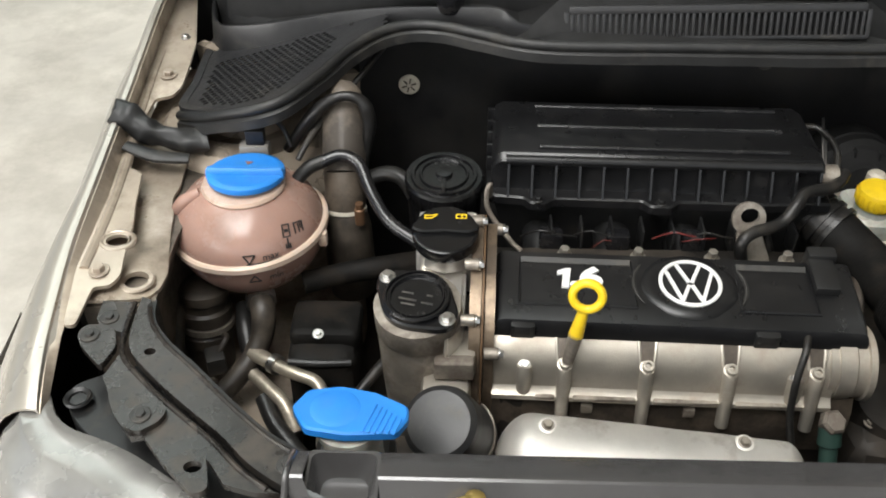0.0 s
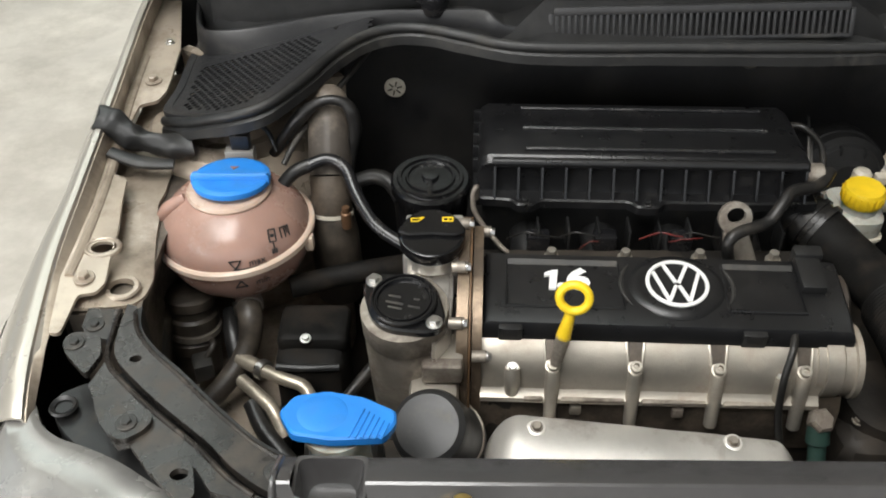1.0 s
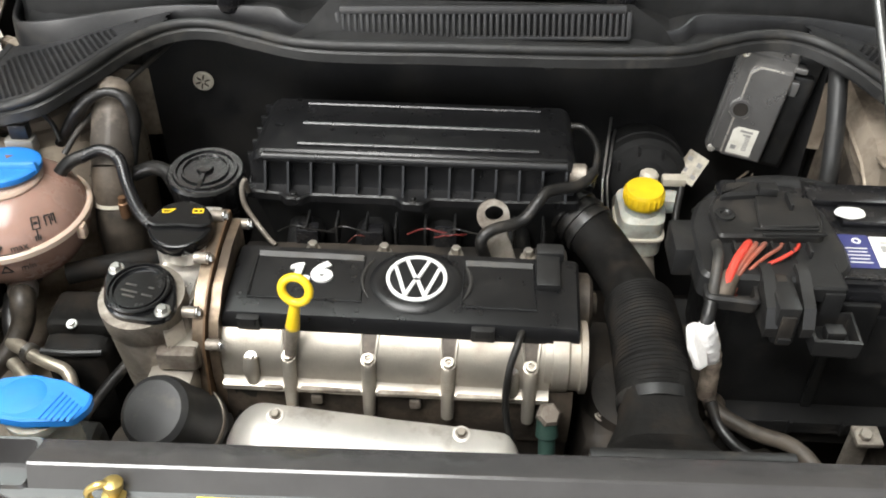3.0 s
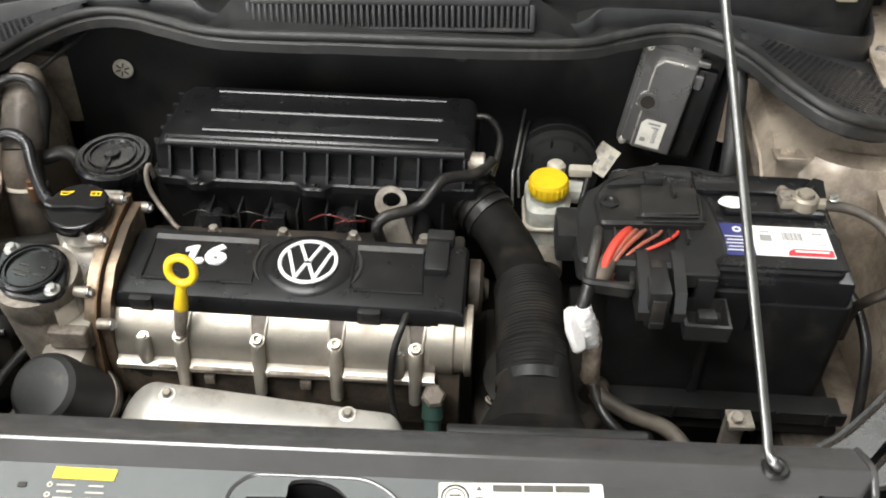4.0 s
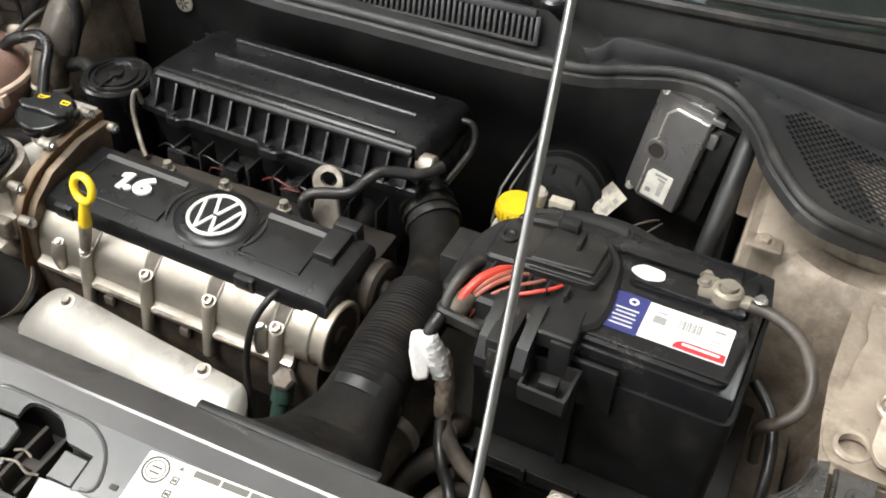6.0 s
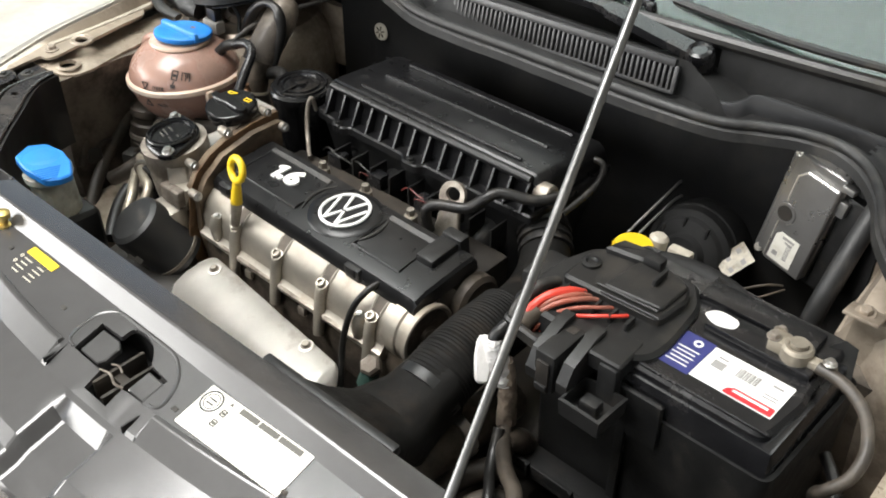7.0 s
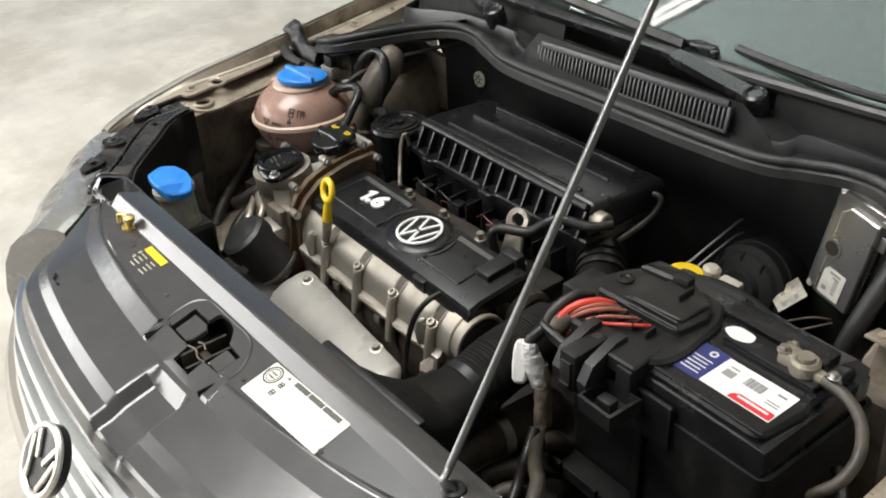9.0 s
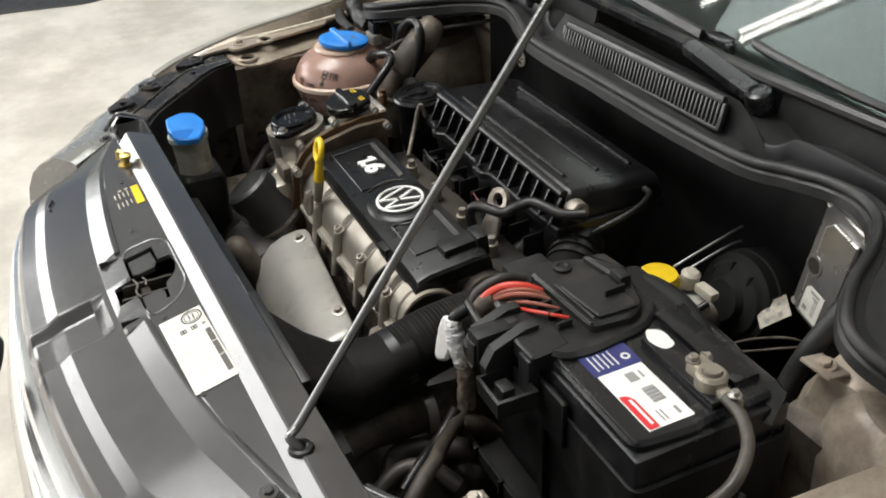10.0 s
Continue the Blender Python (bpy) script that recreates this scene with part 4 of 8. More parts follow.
# labels on the panel
LM = TOP @ Matrix.Translation((0.4525, 0.4095, 0.0006)) @ Matrix.Rotation(radians(2.0), 4, "Z")
bm = bmesh.new()
slab(bm, [(-0.0655, -0.0235), (0.0655, -0.0225), (0.0650, 0.0225), (-0.0655, 0.0225)], 0, 0.0004, 0.002, edge=0)
warn = part("warning_label", bm, M["cream_paper"], panel, "white printed warning label", LM)
for ra, rb in ((0.0098, 0.0114), (0.0074, 0.0082)):
    bm = bmesh.new()
    lathe(bm, [(ra, 0), (rb, 0), (rb, 0.0003), (ra, 0.0003), (ra, 0)], Matrix.Translation((-0.0525, 0.0095, 0.0005)), 32)
    part("print", bm, M["print"], warn, "", LM)
bm = bmesh.new()
box(bm, (-0.0525, 0.0115, 0.0006), (0.009, 0.0015, 0.0003), 0)
box(bm, (-0.0525, 0.0070, 0.0006), (0.009, 0.0015, 0.0003), 0)
part("print", bm, M["print"], warn, "", LM)
for y in (-0.0050, 0.0068):
    bm = bmesh.new()
    for dx, dy, w, h in ((0, 0.0028, 0.0062, 0.0012), (0, -0.0028, 0.0062, 0.0012), (-0.0026, 0, 0.0012, 0.0056), (0.0026, 0, 0.0012, 0.0056), (0, 0, 0.0030, 0.0024)):
        box(bm, (-0.0335 + dx, y + dy, 0.0007), (w, h, 0.0004), 0)
    part("print", bm, M["ink"], warn, "", LM)
bm = bmesh.new()
slab(bm, [(-0.0360, 0.0158), (-0.0310, 0.0158), (-0.0335, 0.0200)], 0.0005, 0.0009, 0, edge=0)
part("print", bm, M["ink"], warn, "", LM)
for a, b in ((-0.0225, 0.0005), (0.0022, 0.0255), (0.0272, 0.0545)):
    bm = bmesh.new()
    box(bm, ((a + b) / 2, 0.0178, 0.0006), (b - a, 0.0058, 0.0003), 0)
    part("print", bm, M["ink"], warn, "dark plain heading bar", LM)
bm = bmesh.new()
rng = random.Random(5)
for j in range(6):
    x = -0.020
    while x < 0.050:
        w = rng.uniform(0.003, 0.010)
        box(bm, (x + w / 2, 0.0095 - j * 0.0048, 0.0006), (w, 0.0009, 0.0002), 0)
        x += w + 0.0016
for j in range(4):
    box(bm, (-0.050 + 0.002 * (j % 2), -0.0075 - j * 0.0036, 0.0006), (0.016 - 0.003 * (j % 2), 0.0008, 0.0002), 0)
part("print", bm, M["faintprint"], warn, "", LM)
bm = bmesh.new()
slab(bm, [(0.077, 0.4195), (0.127, 0.4190), (0.128, 0.4290), (0.078, 0.4295)], 0.0004, 0.0009, 0, TOP, 0)
part("service_label", bm, M["yellow"], panel, "yellow strip label")
for j in range(4):
    for k in range(2):
        w = 0.015 - 0.003 * ((j + k) % 2)
        bm = bmesh.new()
        box(bm, (0.090 + k * 0.024, 0.4140 - j * 0.0056, 0.0006), (w, 0.0014, 0.0004), 0, TOP)
        part("print", bm, M["pale"], panel)
for j in range(2):
    bm = bmesh.new()
    lathe(bm, [(0.0012, 0), (0.0024, 0), (0.0024, 0.0004), (0.0012, 0.0004), (0.0012, 0)], TOP @ Matrix.Translation((0.077, 0.4140 - j * 0.0085, 0.0004)), 12)
    part("print", bm, M["pale"], panel)

# safety catch
hook = thing("hood_catch", (0.013, 0.427, 0.780), "brass-coloured zinc hood catch screw", "catch")
bm = bmesh.new()
lathe(bm, [(0, 0), (0.0095, 0), (0.0095, 0.003), (0.005, 0.004), (0.005, 0.010), (0.0078, 0.011), (0.0078, 0.017), (0.004, 0.019), (0, 0.019)], aim((0.013, 0.427, 0.7805), (0.1, 0.1, 1)), 16)
part("stud", bm, M["brass"], hook)
bm = bmesh.new()
tube(bm, [(0.014, 0.428, 0.796), (0.004, 0.424, 0.799), (-0.004, 0.422, 0.793), (-0.003, 0.421, 0.784)], 0.003, 8)
part("hook", bm, M["brass"], hook)

# ---------------------------------------------------------------- grille and bumper
put("screw", SCREW_B, panel, Matrix.Translation((-0.088, 0.4185, top_at(0.4185))))
put("screw", SCREW_B, panel, Matrix.Translation((0.672, 0.410, top_at(0.410))))

grille = thing("radiator_grille", (XC, 0.26, 0.40), "black grille with chrome slats and a round emblem", "grille")
for k, (d, z) in enumerate(((-0.112, 0.688), (-0.124, 0.650), (-0.132, 0.610), (-0.138, 0.568))):
    bm = bmesh.new()
    rows = []
    for x in np.linspace(-0.115, 0.665, 40):
        y = y_front(x) + d
        rows.append([(x, y + 0.03, z + 0.004), (x, y + 0.012, z + 0.0075), (x, y, z + 0.004), (x, y - 0.004, z - 0.003), (x, y + 0.002, z - 0.008), (x, y + 0.03, z - 0.006)])
    loft(bm, rows)
    part("slat", bm, M["chrome"], grille, "chrome slat")
bm = bmesh.new()
rows = []
for x in np.linspace(-0.12, 0.67, 30):
    y = y_front(x) - 0.075
    rows.append([(x, y, 0.70), (x, y - 0.02, 0.52), (x, y + 0.01, 0.52), (x, y + 0.02, 0.70)])
loft(bm, rows)
part("mesh_back", bm, M["void"], grille)
EM = aim((0.285, 0.203, 0.716), (0, -0.80, 0.6)) @ Matrix.Scale(0.72, 4)
bm = bmesh.new()
lathe(bm, [(0, -0.012), (0.052, -0.012), (0.053, 0.002), (0.047, 0.004), (0, 0.004)], EM, 40)
emblem = part("emblem", bm, M["plastic"], grille, "black disc of the emblem")
bm = bmesh.new()
lathe(bm, [(0.046, 0.002), (0.055, 0.002), (0.056, 0.006), (0.053, 0.010), (0.048, 0.010), (0.045, 0.006), (0.046, 0.002)], EM, 40)
part("ring", bm, M["bright"], emblem, "bright ring")
bm = bmesh.new()
for x0, y0, x1, y1 in ((-0.030, 0.034, -0.010, -0.002), (0.030, 0.034, 0.010, -0.002), (-0.040, 0.020, -0.020, -0.038), (0.040, 0.020, 0.020, -0.038)):
    a, b = Vector((x0, y0, 0.007)), Vector((x1, y1, 0.007))
    box(bm, (0, 0, 0), ((b - a).length, 0.009, 0.006), 0.002, EM @ Matrix.Translation((a + b) / 2) @ Matrix.Rotation(math.atan2(b.y - a.y, b.x - a.x), 4, "Z"))
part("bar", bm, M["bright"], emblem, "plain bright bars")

bm = bmesh.new()
rows = []
for p in spline([(-0.55, 0.80, 0), (-0.535, 0.62, 0), (-0.47, 0.47, 0), (-0.36, 0.36, 0), (-0.2, 0.27, 0), (0.0, 0.215, 0), (XC, 0.20, 0), (0.55, 0.215, 0), (0.75, 0.27, 0), (0.91, 0.36, 0), (1.02, 0.47, 0), (1.085, 0.62, 0), (1.10, 0.80, 0)], 6):
    rows.append([p + V(0, 0.05, 0.575), p + V(0, 0.01, 0.57), p + V(0, 0, 0.55), p + V(0, -0.004, 0.42), p + V(0, 0.01, 0.28), p + V(0, 0.05, 0.26)])
loft(bm, rows)
solo("front_bumper", bm, M["paint"], "champagne front bumper below the grille", "bumper")


# ---------------------------------------------------------------- scuttle (cowl) and windscreen
cowl = thing("scuttle_panel", (XC, 1.08, 0.84), "black plastic scuttle panel with vents and perforated ends", "scuttle panel")
HALF = [(-0.337, 0.962, 0.794), (-0.298, 0.924, 0.816), (-0.262, 0.903, 0.834), (-0.229, 0.895, 0.845), (-0.199, 0.905, 0.852), (-0.166, 0.946, 0.859), (-0.136, 1.004, 0.862), (-0.105, 1.042, 0.864), (-0.068, 1.058, 0.866), (-0.025, 1.055, 0.866), (0.017, 1.043, 0.863), (0.09, 1.022, 0.860)]
TWIN = 0.600          # twice the middle of the scuttle


def twin(p):
    return Vector((TWIN - p[0], p[1], p[2]))


SEAL = HALF + [(0.25, 1.020, 0.860)] + [tuple(twin(p)) for p in reversed(HALF)]
LIP = [(-0.352, 1.26, 0.832), (-0.337, 1.17, 0.826), (-0.324, 1.138, 0.826), (-0.302, 1.118, 0.832), (-0.245, 1.102, 0.845), (-0.159, 1.104, 0.860), (-0.088, 1.098, 0.870), (0.0, 1.084, 0.878), (0.040, 1.077, 0.880), (0.054, 1.070, 0.872), (0.070, 1.067, 0.864), (0.100, 1.067, 0.864), (0.116, 1.070, 0.874)]


def lip_at(x):
    h = x if x < TWIN / 2 else TWIN - x
    q = LIP[2:]
    return [float(np.interp(h, [p[0] for p in q], [p[k] for p in q])) for k in (1, 2)]


line = spline(SEAL, 6)
# scuttle shelf behind the seal: from the seal line back to the screen's foot
bm = bmesh.new()
rows = []
for p in line:
    if not -0.145 < p.x < 0.745:
        continue
    back = 1.118 + 0.12 * (p.x - XC) ** 2
    k = max(0.0, min(1.0, (abs(p.x - TWIN / 2) - 0.19) / 0.05))
    step = p.y + (back - p.y) * 0.30
    yl, zl = lip_at(p.x)
    mid = [(p.y + 0.016, p.z - 0.003), (1.050, 0.863), (1.064, 0.899), (1.074, 0.872), (back, 0.874), (back, 0.84)]
    end = [(p.y + 0.022, p.z - 0.005), (yl - 0.012, zl - 0.022), (yl - 0.003, zl - 0.022), (yl + 0.01, zl - 0.028), (back, 0.86), (back, 0.82)]
    rows.append([(p.x, p.y + 0.004, p.z - 0.02), (p.x, p.y + 0.006, p.z - 0.008)] + [(p.x, a[0] * (1 - k) + b[0] * k, a[1] * (1 - k) + b[1] * k) for a, b in zip(mid, end)])
loft(bm, rows, True, True)
part("shelf", bm, M["trough"], cowl)

# vent grille
VX0, VX1 = 0.118, 0.470
VM = Matrix.Translation((0.2955, 1.0500, 0.8755)) @ Matrix.Rotation(radians(-1.9), 4, "Z") @ Matrix.Rotation(radians(-2.2), 4, "Y") @ Matrix.Rotation(radians(76), 4, "X")
bm = bmesh.new()
w = VX1 - VX0
box(bm, (0, 0.0180, -0.001), (w - 0.006, 0.0105, 0.008), 0.003, VM)
box(bm, (0, -0.0160, 0), (w, 0.0055, 0.006), 0.002, VM)
box(bm, (-w / 2, -0.001, 0), (0.006, 0.034, 0.006), 0.002, VM)
box(bm, (w / 2, -0.001, 0), (0.006, 0.034, 0.006), 0.002, VM)
vent = part("vent", bm, M["scuttle"], cowl, "dusty black slotted vent")
# black sheet behind the slats, shade of the gaps in its colour
bm = bmesh.new()
box(bm, (0, 0, -0.007), (w - 0.004, 0.030, 0.003), 0, VM)
part("backing", bm, M["felt"], vent)
bm = bmesh.new()
box(bm, (0, 0, 0), (0.0036, 0.0275, 0.0075), 0.001)
SLAT = mesh_of("slat", bm, M["scuttle"])
for i in range(46):
    put("slat", SLAT, vent, VM @ Matrix.Translation((-w / 2 + 0.007 + i * (w - 0.014) / 45, 0, 0)))

# perforated ends
def inside(p, poly):
    c = False
    for i in range(len(poly)):
        a, b = poly[i - 1], poly[i]
        if (a[1] > p[1]) != (b[1] > p[1]) and p[0] < (b[0] - a[0]) * (p[1] - a[1]) / (b[1] - a[1]) + a[0]:
            c = not c
    return c


def fall(x, y):
    """Height of the sloping ends of the scuttle."""
    return min(0.797 + 0.30 * (x + 0.33) - 0.09 * (y - 1.05), 0.864)


for s in (0, 1):
    f = (lambda p: Vector(p)) if not s else twin
    outer = [(-0.337, 0.966), (-0.298, 0.930), (-0.262, 0.909), (-0.229, 0.901), (-0.199, 0.911), (-0.166, 0.952), (-0.136, 1.010), (-0.100, 1.05), (-0.100, 1.105), (-0.159, 1.110), (-0.245, 1.108), (-0.302, 1.124), (-0.345, 1.20), (-0.345, 1.15), (-0.336, 1.05)]
    holes = [(-0.311, 0.960), (-0.280, 0.940), (-0.250, 0.928), (-0.222, 0.938), (-0.196, 0.965), (-0.164, 1.030), (-0.160, 1.062), (-0.178, 1.088), (-0.246, 1.086), (-0.318, 1.082), (-0.316, 1.02)]
    bm = bmesh.new()
    c = 0.0086
    for i in range(-1, 42):
        for j in range(0, 64):
            x, y = -0.35 + i * c + (c / 2 if j % 2 else 0), 0.89 + j * c * 0.88
            h = c * 0.44
            if not inside((x, y), outer):
                continue
            sq = [(x - c / 2, y - h), (x, y - h), (x + c / 2, y - h), (x + c / 2, y), (x + c / 2, y + h), (x, y + h), (x - c / 2, y + h), (x - c / 2, y)]
            if inside((x, y), holes):
                r = c * 0.40
                rim = [(x + r * math.cos(a), y + r * math.sin(a)) for a in [radians(225 + 45 * k) for k in range(8)]]
                v0 = [bm.verts.new(f((*q, fall(*q)))) for q in sq]
                v1 = [bm.verts.new(f((*q, fall(*q)))) for q in rim]
                v2 = [bm.verts.new(f((*q, fall(*q) - 0.0015))) for q in rim]
                for k in range(8):
                    bm.faces.new((v0[k], v0[(k + 1) % 8], v1[(k + 1) % 8], v1[k]))
                    bm.faces.new((v1[k], v1[(k + 1) % 8], v2[(k + 1) % 8], v2[k]))
            else:
                bm.faces.new([bm.verts.new(f((*q, fall(*q)))) for q in (sq[0], sq[2], sq[4], sq[6])])
    bmesh.ops.remove_doubles(bm, verts=bm.verts, dist=1e-5)
    part("perforated_end", bm, M["scuttle"], cowl, "perforated black end panel")["kind"] = "stuff"
    # black sheet under the perforations makes the holes read as shaded
    bm = bmesh.new()
    plate(bm, [(p[0], p[1]) for p in outer], [], lambda x, y: fall(x, y) - 0.022, 0.003)
    for v in bm.verts:
        v.co = f(v.co)
    part("end_base", bm, M["felt"], cowl)
    # plain margins: beside the wing and along the seal
    bm = bmesh.new()
    rim = spline([(-0.345, 1.20, 0), (-0.345, 1.12, 0), (-0.338, 1.03, 0), (-0.338, 0.966, 0), (-0.300, 0.930, 0), (-0.262, 0.909, 0), (-0.229, 0.901, 0), (-0.199, 0.911, 0), (-0.166, 0.952, 0), (-0.136, 1.010, 0)], 4)
    mid = Vector((-0.245, 1.03, 0))
    rows = []
    for i, p in enumerate(rim):
        q = p.lerp(mid, 0.10)
        rows.append([f((p.x, p.y, fall(p.x, p.y) - 0.010)), f((p.x, p.y, fall(p.x, p.y) + 0.004)), f((q.x, q.y, fall(q.x, q.y) + 0.0012)), f((q.x, q.y, fall(q.x, q.y) - 0.010))])
    loft(bm, rows)
    part("edge", bm, M["scuttle"], cowl)
    # raised trough lip behind the perforated field
    bm = bmesh.new()
    L = spline(LIP, 5)
    rows = []
    for i, p in enumerate(L):
        t = (L[min(i + 1, len(L) - 1)] - L[max(i - 1, 0)]).normalized()
        o = Vector((t.y, -t.x, 0)).normalized()
        rows.append([f(p + o * a + V(0, 0, b)) for a, b in ((0.006, -0.034), (0.003, -0.004), (0.0015, 0.0), (-0.0015, 0.0), (-0.004, -0.003), (-0.006, -0.034))])
    loft(bm, rows)
    part("lip", bm, M["scuttle"], cowl)
    # deep trough floor behind the lip, up to the screen
    bm = bmesh.new()
    rows = []
    for x in np.linspace(-0.345, 0.112, 16):
        y0, z0 = lip_at(x)
        y0 = max(y0, 1.118 + 1.6 * (-0.302 - x)) if x < -0.302 else y0
        back = max(1.118 + 0.12 * (x - XC) ** 2, y0 + 0.03)
        rows.append([f((x, y0 + 0.003, z0 - 0.018)), f((x, y0 + 0.012, z0 - 0.022)), f((x, back - 0.010, z0 - 0.012)), f((x, back - 0.002, 0.900)), f((x, back, 0.84)), f((x, y0 + 0.003, z0 - 0.04))])
    loft(bm, rows)
    part("trough", bm, M["trough"], cowl)

# the bonnet seal: a rubber bulb with a lip below
seal = thing("bonnet_seal", (XC, 1.03, 0.85), "black rubber bulb seal along the scuttle edge", "rubber seal")
bm = bmesh.new()
tube(bm, SEAL, 0.0062, 12, 6)
part("bulb", bm, M["seal"], seal)
bm = bmesh.new()
rows = []
for i, p in enumerate(line):
    t = (line[min(i + 1, len(line) - 1)] - line[max(i - 1, 0)]).normalized()
    o = Vector((t.y, -t.x, 0)).normalized()
    w1 = 0.003 * noise.noise(p * 14)
    rows.append([p + o * 0.003 + V(0, 0, -0.005), p + o * (0.007 + w1) + V(0, 0, -0.008), p + o * (0.008 + w1) + V(0, 0, -0.019), p + o * 0.004 + V(0, 0, -0.020), p - o * 0.002 + V(0, 0, -0.010)])
loft(bm, rows)
part("lip", bm, M["seal"], seal)

# windscreen
screen = thing("windscreen", (XC, 1.16, 0.92), "dark tinted windscreen reflecting the roof lamps", "windscreen")
bm = bmesh.new()
rows = []
for u in np.linspace(0, 1, 24):
    ring = []
    for x in np.linspace(-0.42, 0.97, 48):
        ring.append(V(x, 1.120 + 0.12 * (x - XC) ** 2 + 0.74 * u, 0.909 + 0.46 * u - 0.05 * u * u))
    rows.append(ring + [q + V(0, 0.0027, -0.0043) for q in reversed(ring)])
loft(bm, rows)
p = part("pane", bm, M["glass"], screen, "", None, 60)
bm = bmesh.new()
tube(bm, [(x, 1.116 + 0.12 * (x - XC) ** 2, 0.908) for x in np.linspace(-0.42, 0.97, 16)], 0.009, 10, 2)
part("screen_seal", bm, M["rubber"], screen)
bm = bmesh.new()
box(bm, (0.352, 1.140, 0.920), (0.045, 0.020, 0.010), 0.004)
box(bm, (0.378, 1.132, 0.915), (0.010, 0.012, 0.018), 0.003)
part("clip", bm, M["gloss"], screen, "gloss black trim clip")
cabin = thing("car_cabin", (XC, 1.55, 0.40), "closed champagne car cabin with a dark dashboard", "car cabin")
bm = bmesh.new()
rows = []
for x in np.linspace(-0.42, 0.97, 12):
    b = 0.12 * (x - XC) ** 2
    rows.append([(x, 1.16 + b, 0.89), (x, 1.45 + b, 0.93), (x, 1.70, 0.92), (x, 1.75, 0.6), (x, 1.25 + b, 0.6)])
loft(bm, rows)
part("dashboard", bm, M["felt"], cabin, "dark dashboard top")

for x0, x1, mt in ((-0.375, -0.360, "felt"), (0.910, 0.925, "felt"), (-0.392, -0.376, "paint"), (0.926, 0.942, "paint")):
    bm = bmesh.new()
    loft(bm, [[(x, 1.27, 0.40), (x, 1.27, 0.93), (x, 1.90, 1.31), (x, 2.70, 1.36), (x, 2.70, 0.40)] for x in (x0, x1)])
    part("side_lining" if mt == "felt" else "side_panel", bm, M[mt], cabin, "" if mt == "felt" else "champagne painted side of the cabin")
bm = bmesh.new()
loft(bm, [[(x, 1.88, 1.31), (x, 1.88, 1.33), (x, 2.73, 1.37), (x, 2.73, 0.40), (x, 2.70, 0.40), (x, 2.70, 1.35)] for x in (-0.36, 0.91)])
part("roof_lining", bm, M["felt"], cabin)
bm = bmesh.new()
loft(bm, [[(x, 1.86, 1.332), (x, 1.86, 1.345), (x, 2.75, 1.39), (x, 2.75, 0.40), (x, 2.735, 0.40), (x, 2.735, 1.376)] for x in (-0.392, 0.942)])
part("roof_panel", bm, M["paint"], cabin, "champagne painted roof")
# wipers
def wiper(name, pivot, elbow, tip, blade_a, blade_b):
    root = thing(name, pivot, "black wiper arm and blade resting on the screen", "wiper", "wipers")
    pv = Vector(pivot)
    bm = bmesh.new()
    lathe(bm, [(0, -0.02), (0.017, -0.02), (0.0175, 0.004), (0.015, 0.009), (0.011, 0.011), (0.009, 0.008), (0, 0.008)], aim(pv, (0, -0.35, 0.94)), 28)
    part("pivot_cap", bm, M["gloss"], root)
    bm = bmesh.new()
    pts = spline([pv, pv.lerp(Vector(elbow), 0.5), Vector(elbow), Vector(elbow).lerp(Vector(tip), 0.08), Vector(elbow).lerp(Vector(tip), 0.5), Vector(tip)], 5)
    rows = []
    for i, q in enumerate(pts):
        t = (pts[min(i + 1, len(pts) - 1)] - pts[max(i - 1, 0)]).normalized()
        o = t.cross(V(0, -0.35, 0.94)).normalized()
        u = o.cross(t)
        wd = float(np.interp(i / (len(pts) - 1), [0, 0.2, 0.4, 0.6, 1], [0.014, 0.0135, 0.0125, 0.0045, 0.0035]))
        rows.append([q + o * wd - u * 0.004, q + o * wd * 0.75 + u * 0.006, q - o * wd * 0.75 + u * 0.006, q - o * wd - u * 0.004])
    loft(bm, rows)
    part("arm", bm, M["gloss"], root)
    bm = bmesh.new()
    a, b = Vector(blade_a), Vector(blade_b)
    L = spline([a, a.lerp(b, 0.33) + V(0, -0.01, 0.008), a.lerp(b, 0.66) + V(0, -0.01, 0.008), b], 6)
    rows = []
    for q in L:
        rows.append([q + V(0, -0.006, 0), q + V(0, -0.003, 0.010), q + V(0, 0.003, 0.010), q + V(0, 0.006, 0), q + V(0, 0.001, -0.008), q + V(0, -0.001, -0.008)])
    loft(bm, rows)
    part("blade", bm, M["rubber"], root)
    return root


wiper("wiper", (0.470, 1.100, 0.893), (0.342, 1.102, 0.912), (0.03, 1.092, 0.916), (0.33, 1.128, 0.918), (-0.25, 1.165, 0.930))
wiper("wiper", (-0.02, 1.090, 0.892), (-0.10, 1.105, 0.912), (-0.28, 1.165, 0.930), (-0.16, 1.15, 0.930), (-0.39, 1.21, 0.940))
hook2 = thing("wiper_rest", (0.5, 1.16, 0.92), "black wiper resting along the screen foot", "wiper", "wipers")
bm = bmesh.new()
tube(bm, [(0.40, 1.150, 0.928), (0.50, 1.140, 0.926), (0.62, 1.136, 0.926), (0.78, 1.155, 0.926), (0.93, 1.185, 0.928)], 0.0055, 8)
part("blade", bm, M["rubber"], hook2)

# ---------------------------------------------------------------- bonnet and its prop
bonnet = thing("bonnet", (XC, 1.15, 1.0), "open champagne bonnet propped up on a rod", "bonnet")


def hood_pt(x, d, lift=0.0):
    """A point of the bonnet: d metres up from its rear edge."""
    k = (x - XC) ** 2
    up, fwd = Vector((0, -0.259, 0.966)), Vector((0, -0.966, -0.259))
    return Vector((x, 1.135 + 0.06 * k, 1.095 - 0.36 * k)) + up * d + fwd * (lift + 0.10 * k)


bm = bmesh.new()
